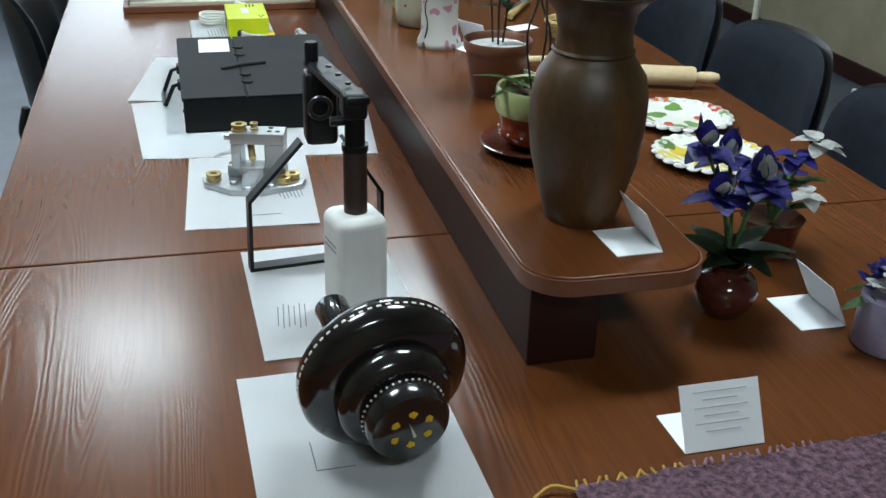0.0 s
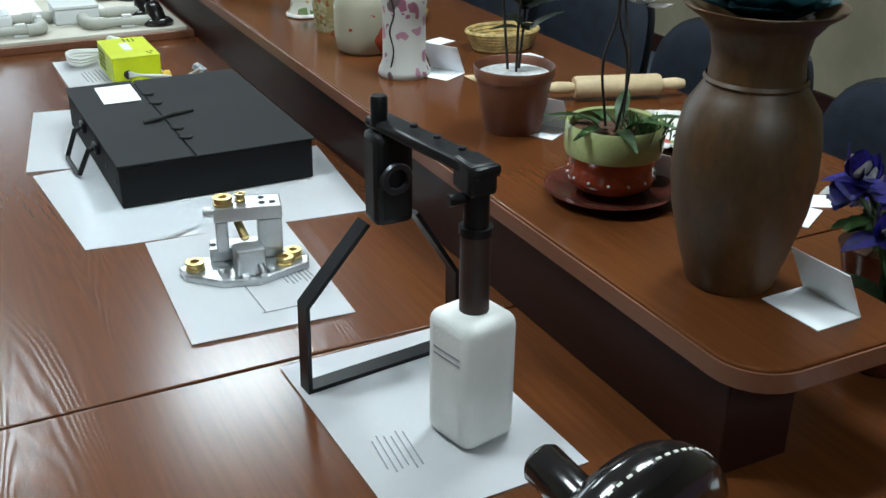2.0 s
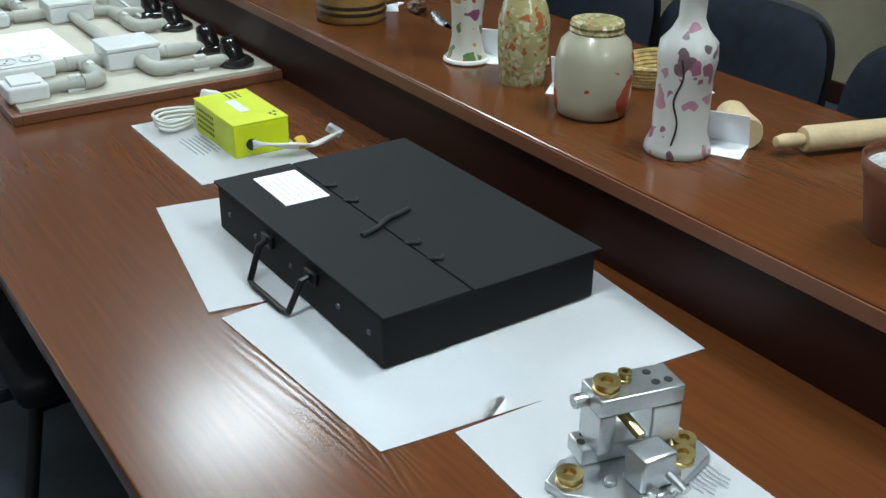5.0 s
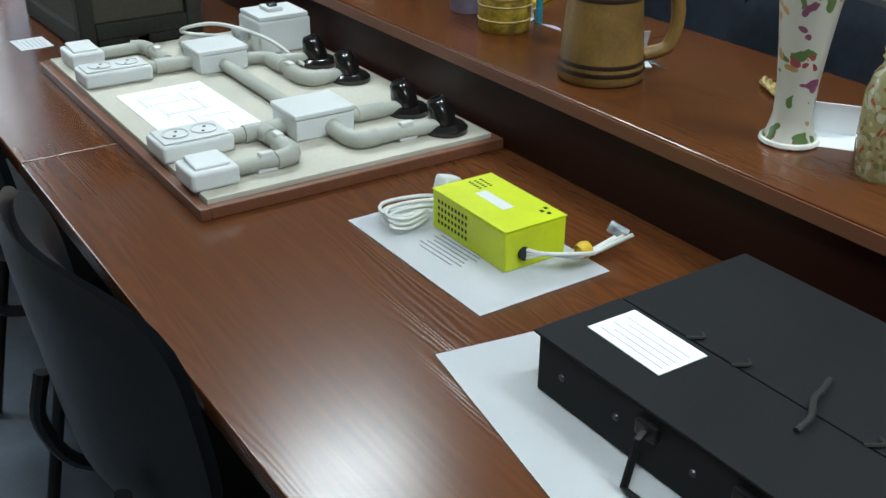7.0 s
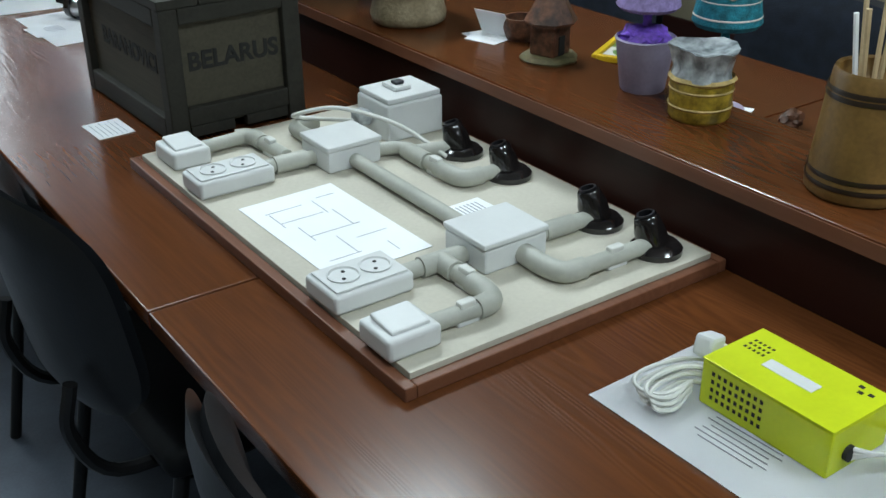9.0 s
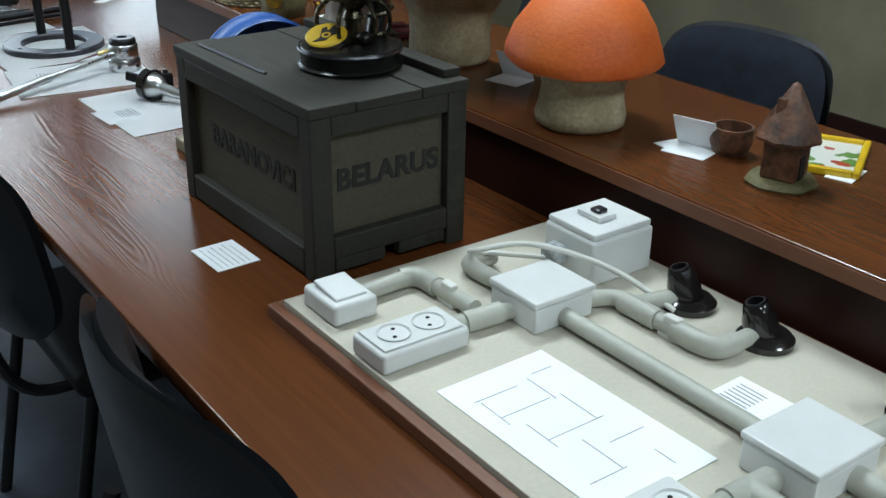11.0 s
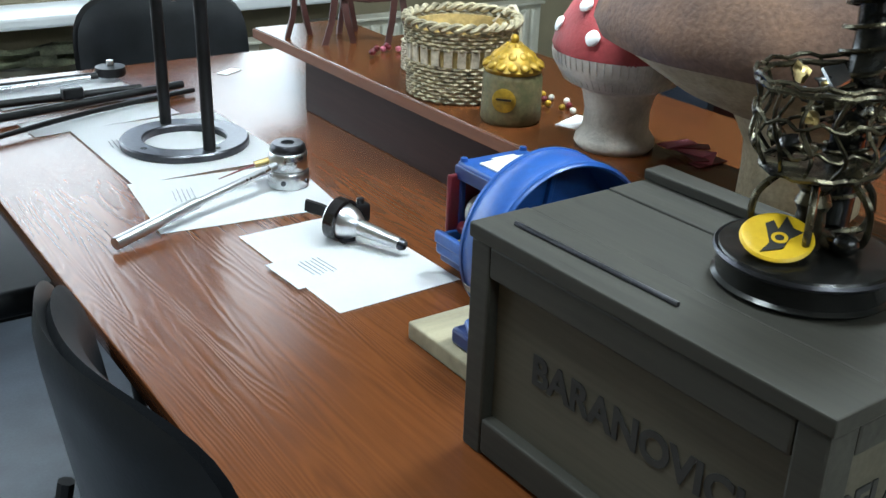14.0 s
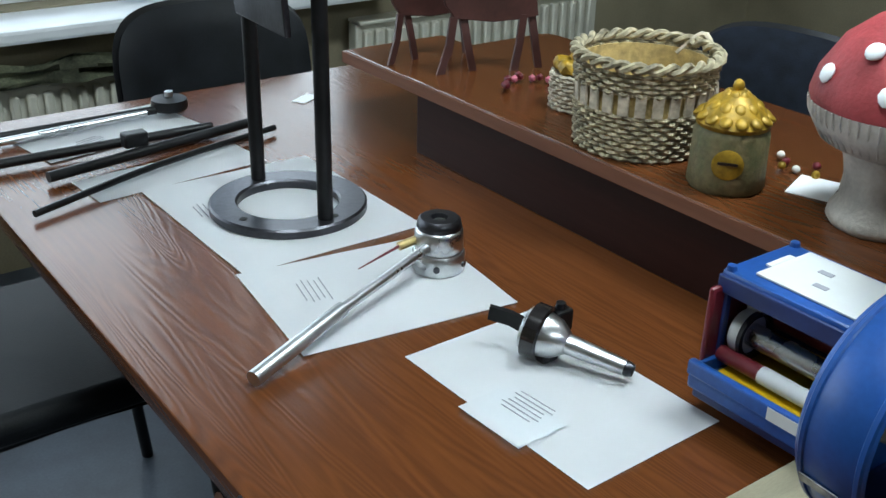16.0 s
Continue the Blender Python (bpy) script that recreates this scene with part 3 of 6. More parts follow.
def rounded(x0, x1, y0, y1, r, corners=(1, 1, 1, 1)):
    out = []
    for (cx, cy, a0), c in zip(((x0, y0, 180), (x1, y0, 270), (x1, y1, 0), (x0, y1, 90)), corners):
        if not c:
            out.append((cx, cy))
            continue
        ox = cx + (r if cx == x0 else -r)
        oy = cy + (r if cy == y0 else -r)
        out += [(ox + r * math.cos(radians(a0 + k * 15)), oy + r * math.sin(radians(a0 + k * 15))) for k in range(7)]
    return out


for y0, y1, cs in ((0.95, 1.9185, (1, 1, 0, 0)), (1.9215, 3.8125, (0, 0, 0, 0)), (3.8155, 6.47, (0, 0, 1, 1))):
    part("tabletop", prism(rounded(TX0, TX1, y0, y1, 0.04, cs), TABLE - 0.028, TABLE, 0.0025), M["top"], table)
for y in (1.15, 2.6, 4.6, 6.2):
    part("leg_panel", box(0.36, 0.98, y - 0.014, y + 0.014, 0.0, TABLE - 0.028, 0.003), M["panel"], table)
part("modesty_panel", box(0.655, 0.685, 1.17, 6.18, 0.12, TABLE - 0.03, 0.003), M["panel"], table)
shelf = thing("raised_shelf", "raised mahogany laminate shelf standing along the table middle", "shelf", 0, 0, TABLE)
part("shelf_top", prism(rounded(0.600, 0.825, 1.49, 6.15, 0.055, (1, 1, 0, 0)), SHELF - TABLE - 0.026, SHELF - TABLE, 0.003), M["top"], shelf)
part("edge_band", prism(rounded(0.5975, 0.8275, 1.4875, 6.1525, 0.057, (1, 1, 0, 0)), SHELF - TABLE - 0.023, SHELF - TABLE - 0.003), M["edge"], shelf, "lighter wood edge band")
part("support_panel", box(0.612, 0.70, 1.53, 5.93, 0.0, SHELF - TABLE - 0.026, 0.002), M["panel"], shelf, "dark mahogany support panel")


# ---- chairs ----
def bent_pad(w, h, th, curve, bm=None):
    """A padded back: rounded outline, curved round the sitter, standing in xz."""
    bm = bmesh.new()
    nx, nz = 18, 12
    def outline(u, v):
        k = (abs(u) ** 4 + abs(v) ** 4) ** 0.25
        m = max(abs(u), abs(v))
        return (u * m / k, v * m / k) if k > 1e-6 else (0, 0)
    rows = {}
    for s in (-1, 1):
        for i in range(nx + 1):
            for k in range(nz + 1):
                u, v = outline(2 * i / nx - 1, 2 * k / nz - 1)
                edge = max(0.0, 1 - max(abs(2 * i / nx - 1), abs(2 * k / nz - 1)) ** 6)
                y = curve * (u * u) + s * th / 2 * edge ** 0.5 - 0.05 * (v + 1) * 0.5 * -1
                rows[s, i, k] = bm.verts.new((u * w / 2, -y, (v + 1) * h / 2))
    for s in (-1, 1):
        for i in range(nx):
            for k in range(nz):
                f = (rows[s, i, k], rows[s, i + 1, k], rows[s, i + 1, k + 1], rows[s, i, k + 1])
                bm.faces.new(f if s > 0 else f[::-1])
    bmesh.ops.remove_doubles(bm, verts=bm.verts, dist=0.0006)
    bmesh.ops.recalc_face_normals(bm, faces=bm.faces)
    return bm


def chair(name, label, pad, x, y, rz):
    """Faces +y before the turn; base on the floor."""
    c = thing(name, label, "chair", x, y, 0, rz, "chairs round the table")
    seat = part("seat", box(-0.23, 0.23, -0.21, 0.22, 0.42, 0.475, 0.024, None, 3), pad, c, "", 60)
    back = part("backrest", move(bent_pad(0.46, 0.335, 0.045, -0.07), pose(0, -0.27, 0.53)), pad, c, "", 70)
    part("backrest_shell", move(bent_pad(0.475, 0.35, 0.024, -0.07), pose(0, -0.286, 0.523)), M["chairmetal"], c, "black plastic back shell", 70)
    for sx in (-0.2, 0.2):
        part("leg", tube([(sx, 0.2, 0.42), (sx * 1.05, 0.24, 0.0)], 0.0125, 10), M["chairmetal"], c)
        part("leg", tube([(sx, -0.18, 0.42), (sx * 1.05, -0.27, 0.0)], 0.0125, 10), M["chairmetal"], c)
        part("back_post", tube([(sx * 0.7, -0.1, 0.415), (sx * 0.75, -0.26, 0.43), (sx * 0.75, -0.315, 0.52), (sx * 0.75, -0.302, 0.60)], 0.011, 8, None, 5), M["chairmetal"], c)
    part("seat_frame", tube([(-0.2, 0.2, 0.412), (0.2, 0.2, 0.412), (0.2, -0.18, 0.412), (-0.2, -0.18, 0.412), (-0.2, 0.2, 0.412)], 0.011, 8), M["chairmetal"], c)
    return c


first = chair("chair", "black padded chair with a curved back pushed to the table", M["leather"], 0.15, 3.30, -88)
for x, y, a in ((0.1, 2.0, -92), (0.15, 4.1, -89), (0.155, 4.96, -89), (-0.02, 6.15, -90)):
    copy_thing(first, pose(x, y, 0, 0, 0, a))
blue = chair("chair", "dark blue fabric chair with a curved back beside the table", M["fabric"], 1.25, 2.56, 90)
for y, a in ((2.06, 86), (3.07, 92), (3.52, 90), (4.0, 88), (4.64, 92), (5.25, 90), (5.8, 94)):
    copy_thing(blue, pose(1.25 + 0.03 * math.sin(y * 5), y, 0, 0, 0, a))
chair("chair", "black padded chair at the window end of the table", M["leather"], 0.58, 6.42, 180)

# ---- paper sheets and cards ----
sheet_count = [0]


def sheet(x0, x1, y0, y1, rz=0.0, lines=(), label="white printed paper sheet lying on the table", name="paper_sheet", lift=None, base=TABLE):
    """A flat sheet; lines: (x, y, length, angle) of print, from its centre."""
    sheet_count[0] += 1
    z = base + 0.0006 + 0.0005 * (sheet_count[0] % 4) if lift is None else base + lift
    s = thing(name, label, "paper", (x0 + x1) / 2, (y0 + y1) / 2, z, rz)
    w, h = (x1 - x0) / 2, (y1 - y0) / 2
    bm = bmesh.new()
    n = 8
    vs = [[bm.verts.new((-w + 2 * w * i / n, -h + 2 * h * k / n, 0.0008 * noise.noise(Vector((i * 0.6, k * 0.6, sheet_count[0]))) + 0.0012)) for k in range(n + 1)] for i in range(n + 1)]
    for i in range(n):
        for k in range(n):
            bm.faces.new((vs[i][k], vs[i + 1][k], vs[i + 1][k + 1], vs[i][k + 1]))
    bmesh.ops.solidify(bm, geom=list(bm.faces), thickness=0.0005)
    bmesh.ops.recalc_face_normals(bm, faces=bm.faces)
    part("sheet", bm, M["paper"], s, "", 60)
    for lx, ly, ln, ang in lines:
        part("print_line", move(box(-ln / 2, ln / 2, -0.0007, 0.0007, 0.0023, 0.0027), pose(lx, ly, 0, 0, 0, ang)), M["ink"], s)
    return s


def textblock(x, y, n, length, ang, step=0.006):
    d = radians(ang + 90)
    return [(x - math.cos(d) * step * i, y - math.sin(d) * step * i, length * (0.7 + 0.3 * ((i * 37) % 10) / 10), ang) for i in range(n)]


def tent_card(x, y, rz, w=0.075, h=0.055, base=TABLE, lines=0):
    """A folded card: one leaf lies flat, one leans up."""
    c = thing("folded_card", "white folded paper name card standing open", "card", x, y, base, rz)
    part("flat_leaf", box(-w / 2, w / 2, 0, h, 0.0004, 0.0014), M["paper"], c)
    lean = pose(0, 0.0, 0.001, 62)
    part("upright_leaf", move(box(-w / 2, w / 2, 0, h, 0, 0.001), lean), M["paper"], c)
    for i in range(lines):
        part("print_line", move(box(-w * (0.34 - 0.12 * (i % 2)), w * (0.34 - 0.12 * (i % 2)), h - 0.0098 - i * 0.0085, h - 0.0089 - i * 0.0085, 0.0011, 0.0015), lean), M["faint"], c)
    return c


def flat_card(x, y, rz, w=0.06, h=0.04, base=TABLE, lines=0):
    c = thing("label_card", "small white label card lying flat", "card", x, y, base, rz)
    part("card", box(-w / 2, w / 2, -h / 2, h / 2, 0.0004, 0.0016), M["paper"], c)
    for i in range(lines):
        part("print_line", box(-w / 2 + 0.006, w / 2 - 0.008 - 0.01 * (i % 2), h / 2 - 0.0108 - i * 0.009, h / 2 - 0.0098 - i * 0.009, 0.0017, 0.002), M["faint"], c)
    return c


sheet(0.272, 0.50, 1.27, 1.567, 1.5, [(-0.05, -0.02, 0.05, 90), (-0.03, -0.045, 0.04, 0)])
sheet(0.300, 0.508, 1.60, 1.908, 1.5, textblock(-0.075, -0.05, 6, 0.07, 84, 0.007))
sheet(0.226, 0.430, 1.992, 2.30, -2.5, textblock(0.045, -0.02, 7, 0.075, -84, -0.006) + [(-0.005, -0.06, 0.11, -86), (0.02, -0.113, 0.05, 2)])
sheet(0.168, 0.584, 2.299, 2.609, -5.6)
sheet(0.140, 0.350, 2.3285, 2.6555, 4.7)
sheet(0.145, 0.395, 2.643, 2.973, -9.6)
sheet(0.262, 0.466, 3.033, 3.347, 0.5, textblock(-0.06, 0.0, 6, 0.1, 92, 0.008))
sheet(0.207, 0.405, 5.07, 5.372, 1.5)
sheet(0.192, 0.262, 5.155, 5.25, 3, textblock(0.005, 0.0, 6, 0.06, 92, 0.007), "small white printed slip lying on a paper sheet", "paper_slip", 0.004)
sheet(0.118, 0.415, 5.415, 5.65, -7, textblock(-0.09, 0.03, 5, 0.07, 84, 0.008))
sheet(0.140, 0.437, 5.66, 6.01, 0.5, textblock(-0.11, 0.05, 4, 0.06, 84, 0.008))
sheet(0.066, 0.366, 6.015, 6.12, 5)
sheet(0.045, 0.345, 6.23, 6.40, 10, textblock(-0.05, -0.02, 4, 0.06, 10, 0.008))
tag = flat_card(0.123, 4.485, 92, 0.088, 0.068, TABLE, 6)
tent_card(0.771, 1.326, 1, 0.094, 0.072, TABLE, 6)
tent_card(1.055, 1.585, 90, 0.09, 0.065)
tent_card(0.774, 1.572, 92, 0.075, 0.058, SHELF)
for x, y, a, b in ((0.812, 1.92, 115, SHELF), (0.812, 2.17, 120, SHELF), (0.812, 2.50, 120, SHELF), (0.80, 2.80, 130, SHELF), (0.80, 2.99, 125, SHELF), (0.805, 3.40, 150, SHELF), (0.775, 4.17, 105, SHELF), (0.79, 4.62, 105, SHELF), (0.815, 3.70, 120, SHELF)):
    tent_card(x, y, a, 0.07, 0.056, b)
for x, y, a in ((1.15, 1.98, 30), (1.20, 2.02, -30), (1.12, 3.16, 20), (1.24, 2.95, 10), (1.02, 3.62, 30), (1.19, 4.17, 15), (1.10, 3.86, 25)):
    flat_card(x, y, a, 0.08, 0.05)
flat_card(0.765, 5.24, 20, 0.075, 0.055, SHELF)
flat_card(0.75, 4.20, -10, 0.05, 0.03, SHELF)

# ---- stepped black dial on its paper ----
dial = thing("dial_device", "glossy black stepped round dial with yellow marks resting on paper", "device", 0.418, 1.425, TABLE + 0.002)
AX = pose(-0.006, -0.024, 0.089, 100, 0, 9) @ Matrix.Scale(1.06, 4)
part("large_disc", lathe([(0, -0.035), (0.05, -0.035), (0.074, -0.028), (0.084, -0.014), (0.085, 0.004), (0.080, 0.012), (0.066, 0.019), (0.058, 0.021), (0, 0.021)], 64, None, AX), M["black"], dial)
part("middle_disc", lathe([(0.054, 0.02), (0.0575, 0.026), (0.0565, 0.038), (0.050, 0.046), (0.042, 0.048), (0, 0.048)], 56, None, AX), M["black"], dial)
part("front_knob", lathe([(0.038, 0.047), (0.0405, 0.052), (0.040, 0.070), (0.0375, 0.075), (0.030, 0.077), (0, 0.077)], 48, None, AX), M["black"], dial)
part("stem", lathe([(0.017, -0.03), (0.017, -0.078), (0.014, -0.082), (0, -0.082)], 32, None, AX @ pose(-0.03, 0.030, 0)), M["black"], dial, "black round handle stub")
for i in range(60):
    a = 2 * math.pi * i / 60
    part("scale_mark", move(box(-0.0011, 0.0011, -0.0022, 0.0022, -0.0006, 0.0007), AX @ pose(0.0845 * math.cos(a), 0.0845 * math.sin(a), -0.004, 0, 90, math.degrees(a))), M["pearl"], dial)
for i in range(40):
    a = 2 * math.pi * i / 40
    part("scale_mark", move(box(-0.0007, 0.0007, -0.001, 0.001, -0.0005, 0.0006), AX @ pose(0.0407 * math.cos(a), 0.0407 * math.sin(a), 0.054, 0, 90, math.degrees(a))), M["pearl"], dial)
for i in range(6):
    a = radians(60 * i + 30)
    part("yellow_mark", move(prism([(-0.0035, -0.003), (0.003, -0.0035), (0.0038, 0.002), (0, 0.005), (-0.003, 0.003)], 0.0768, 0.0776), AX @ pose(0.0185 * math.cos(a), 0.0185 * math.sin(a), 0, 0, 0, 60 * i)), M["yellow"], dial)
part("pointer", move(prism([(-0.0016, -0.008), (0.0016, -0.008), (0, 0.010)], 0.077, 0.080), AX @ pose(0, 0, 0, 0, 0, 20)), M["pearl"], dial, "white pointer")
part("foot", box(-0.02, 0.02, -0.03, 0.01, 0.0, 0.012, 0.004), M["black"], dial)

# ---- black frame tool leaning on its foam bottle ----
bottle = thing("foam_bottle", "white foam square bottle with rounded shoulders on paper", "bottle", 0.432, 1.702, TABLE + 0.002, 12)
bb = box(-0.034, 0.034, -0.034, 0.034, 0, 0.143, 0.014, None, 4)
part("body", bb, M["foam"], bottle, "", 50)
for z in (0.105, 0.098):
    part("print_line", box(-0.0345, -0.0341, -0.022, 0.018, z, z + 0.0025), M["ink"], bottle)
tool = thing("frame_tool", "black painted steel frame tool with a brown grip tube", "tool", 0.405, 1.855, TABLE + 0.002)
W = (-0.098, 0.092)
part("base_bar", strip([(W[0], -0.008, 0.0035), (W[1], 0.014, 0.0035)], (-0.1, 1, 0), 0.021, 0.005), M["blackmetal"], tool)
part("side_bar", strip([(W[0], -0.008, 0.0), (W[0] + 0.002, -0.006, 0.105), (W[0] + 0.076, 0.0, 0.185)], (-0.1, 1, 0), 0.021, 0.005), M["blackmetal"], tool)
part("side_bar", strip([(W[1], 0.014, 0.0), (W[1] - 0.002, 0.012, 0.10), (W[1] - 0.056, 0.004, 0.185)], (-0.1, 1, 0), 0.021, 0.005), M["blackmetal"], tool)
hx, hy = 0.004, -0.002
part("head_block", box(hx - 0.020, hx + 0.024, hy - 0.018, hy + 0.020, 0.182, 0.283, 0.008), M["blackmetal"], tool)
part("cross_bolt", lathe([(0, -0.03), (0.013, -0.026), (0.0145, -0.022), (0.0145, 0.024), (0, 0.024)], 28, None, pose(hx - 0.002, hy, 0.235, 90)), M["blackmetal"], tool)
part("ring", lathe([(0.016, 0), (0.0175, 0.003), (0.016, 0.006), (0.011, 0.006), (0.011, 0)], 30, None, pose(hx - 0.002, hy - 0.027, 0.24, 90)), M["darksteel"], tool)
part("top_plate", move(box(-0.015, 0.015, -0.172, 0.02, 0.284, 0.296, 0.004), pose(hx, hy, 0, 0, 0, 9)), M["blackmetal"], tool)
part("knob", lathe([(0.009, 0.29), (0.009, 0.318), (0.0075, 0.321), (0, 0.321)], 20, None, pose(hx - 0.008, hy, 0)), M["blackmetal"], tool)
for d in (0.05, 0.09, 0.13):
    part("screw", lathe([(0.004, 0.30), (0.004, 0.303), (0, 0.3035)], 12, None, pose(hx + d * 0.156, hy - d * 0.98, 0)), M["darksteel"], tool)
tx, ty = 0.028, -0.153
part("end_clamp", box(tx - 0.016, tx + 0.014, ty - 0.016, ty + 0.022, 0.266, 0.298, 0.005), M["blackmetal"], tool)
part("upper_tube", tube([(tx, ty, 0.27), (tx, ty, 0.225)], 0.0125, 20), M["blackmetal"], tool)
part("collar", tube([(tx, ty, 0.232), (tx, ty, 0.224)], 0.0165, 20), M["blackmetal"], tool)
part("grip_tube", tube([(tx, ty, 0.226), (tx, ty, 0.136)], 0.0148, 24), M["brown"], tool, "dark brown grip tube")
part("clamp_screw", tube([(tx - 0.03, ty, 0.262), (tx - 0.012, ty, 0.262)], 0.006, 10), M["blackmetal"], tool)

# ---- machined fixture ----
vise = thing("machined_fixture", "shiny aluminium machined fixture with brass bushings on paper", "tool", 0.334, 2.160, TABLE + 0.003, -14)
vise.scale = (0.97, 0.97, 0.84)
part("base_plate", prism([(-0.088, 0.005), (-0.08, -0.02), (-0.03, -0.05), (0.018, -0.052), (0.088, -0.012), (0.09, 0.012), (0.05, 0.03), (-0.06, 0.03)], 0, 0.013, 0.002), M["alu"], vise)
part("rear_block", box(-0.045, 0.055, 0.012, 0.045, 0.013, 0.035, 0.002), M["alu"], vise)
part("bridge_post", box(-0.035, -0.018, 0.0, 0.042, 0.035, 0.085, 0.002), M["alu"], vise)
part("bridge_post", box(0.022, 0.055, 0.0, 0.042, 0.035, 0.085, 0.002), M["alu"], vise)
part("bridge", box(-0.036, 0.056, 0.0, 0.043, 0.0855, 0.108, 0.002), M["alu"], vise)
part("clamp_jaw", move(box(-0.02, 0.02, -0.022, 0.01, 0, 0.045, 0.004), pose(0.006, -0.022, 0.013, 0, 0, 8)), M["alu"], vise)
part("shaft", tube([(0.004, -0.012, 0.062), (-0.004, 0.02, 0.075)], 0.006, 14), M["brass"], vise)
part("lead_screw", tube([(0.02, -0.04, 0.03), (0.024, -0.066, 0.026)], 0.005, 12), M["steel"], vise)
part("side_screw", tube([(-0.05, 0.03, 0.09), (-0.03, 0.03, 0.09)], 0.008, 14), M["steel"], vise)
for x, y, z, r in ((-0.066, -0.004, 0.013, 0.0135), (0.055, -0.012, 0.013, 0.012), (0.068, 0.008, 0.013, 0.0125), (-0.022, 0.018, 0.108, 0.0135), (0.002, 0.026, 0.108, 0.007)):
    part("bushing", lathe([(r, 0), (r, 0.003), (r * 0.86, 0.004), (r * 0.86, 0.009), (r, 0.010), (r, 0.013), (r * 0.45, 0.013), (r * 0.4, 0.007), (0, 0.007)], 26, None, pose(x, y, z)), M["brass"], vise)
for x, y, z in ((0.03, 0.014, 0.1085), (0.044, 0.014, 0.1085), (0.03, 0.032, 0.1085), (-0.04, 0.026, 0.0355), (-0.032, 0.036, 0.0355)):
    part("screw_hole", lathe([(0.0045, 0), (0.0045, 0.0006), (0, 0.0007)], 16, None, pose(x, y, z)), M["stencil"], vise)
for x, y in ((-0.03, -0.02), (0.035, -0.03), (0.0, -0.047)):
    part("cap_screw", lathe([(0.006, 0.013), (0.006, 0.019), (0.005, 0.020), (0, 0.020)], 18, None, pose(x, y, 0)), M["steel"], vise)

# ---- black case ----
case = thing("black_case", "flat black paperboard case with a folded lid and side handle", "case", 0.379, 2.661, TABLE + 0.003, 0.4)
part("body", box(-0.15, 0.158, -0.219, 0.219, 0, 0.066, 0.003), M["blackcase"], case)
part("lid_flap", box(-0.153, -0.034, -0.225, 0.225, 0.0665, 0.0705, 0.0015), M["blackcase"], case)
part("lid_flap", box(-0.031, 0.162, -0.225, 0.225, 0.0665, 0.0695, 0.0015), M["blackcase"], case)
part("strap", tube([(-0.07, -0.04, 0.0725), (-0.045, -0.035, 0.0745), (-0.02, -0.018, 0.0735), (0.0, -0.012, 0.0725), (0.022, -0.004, 0.072)], 0.0035, 8, None, 4), M["stencil"], case)
for y in (0.06, -0.09, -0.14, 0.12):
    part("lid_tab", tube([(-0.036, y + 0.006, 0.0712), (-0.022, y - 0.004, 0.0718), (-0.016, y + 0.004, 0.0712)], 0.0022, 6, None, 4), M["stencil"], case)
hm = tube([(-0.152, 0.055, 0.05), (-0.168, 0.052, 0.046), (-0.186, 0.046, 0.004), (-0.188, 0.03, 0.0035), (-0.186, -0.04, 0.0035), (-0.184, -0.056, 0.006), (-0.166, -0.06, 0.046), (-0.152, -0.062, 0.05)], 0.0042, 8)
part("handle", hm, M["blackmetal"], case, "thin black wire handle")
for y in (0.055, -0.062):
    part("handle_mount", box(-0.158, -0.150, y - 0.014, y + 0.014, 0.04, 0.058, 0.003), M["blackmetal"], case)
for y in (-0.19, -0.12, 0.0, 0.1, 0.18):
    part("rivet", lathe([(0.004, 0), (0.003, 0.002), (0, 0.0025)], 12, None, pose(-0.15, y, 0.035, 0, -90)), M["darksteel"], case)
cc = flat_card(0.303, 2.803, 89, 0.105, 0.064, TABLE + 0.0738, 5)

# ---- lime power box ----
psu = thing("power_supply", "lime green metal power supply box with white cables", "device", 0.3985, 3.184, TABLE + 0.003, 0)
part("body", box(-0.049, 0.049, -0.083, 0.083, 0, 0.056, 0.003), M["lime"], psu)
part("lid", box(-0.0495, 0.0495, -0.0835, 0.0835, 0.0562, 0.0578, 0.0007), M["lime"], psu)
part("sticker", box(-0.012, 0.006, -0.028, 0.036, 0.0579, 0.0584), M["white"], psu, "white paper sticker")
for i in range(9):
    for k in range(4):
        part("vent_hole", box(-0.0497, -0.0494, 0.0 + i * 0.008, 0.004 + i * 0.008, 0.012 + k * 0.010, 0.017 + k * 0.010), M["stencil"], psu)
for i in range(5):
    for k in range(3):
        part("vent_hole", box(0.002 + k * 0.009, 0.006 + k * 0.009, 0.045 + i * 0.006, 0.048 + i * 0.006, 0.0579, 0.0582), M["stencil"], psu)
for dx, dy in ((0.026, -0.06), (0.036, -0.055), (0.03, -0.07)):
    part("mark", box(dx, dx + 0.005, dy, dy + 0.006, 0.0579, 0.0583), M["stencil"], psu)
part("grommet", lathe([(0.009, 0), (0.009, 0.005), (0.005, 0.006), (0, 0.006)], 18, None, pose(-0.02, -0.0835, 0.022, 90)), M["stencil"], psu)
for i, (a, b) in enumerate(((0.0, 0.012), (0.006, 0.02), (-0.006, 0.004))):
    part("cable", tube([(-0.02, -0.086, 0.022 + a), (0.0, -0.105, 0.024), (0.045, -0.112 - b, 0.018 + a), (0.085, -0.10 - b * 0.5, 0.008), (0.118, -0.095 - b * 2, 0.012 + b)], 0.0028, 7, None, 5), M["cable"], psu)
part("yellow_tie", lathe([(0.010, -0.008), (0.012, 0), (0.010, 0.008)], 14, None, pose(0.052, -0.116, 0.02, 0, 80, 0)), M["yellow"], psu, "yellow tape tie")
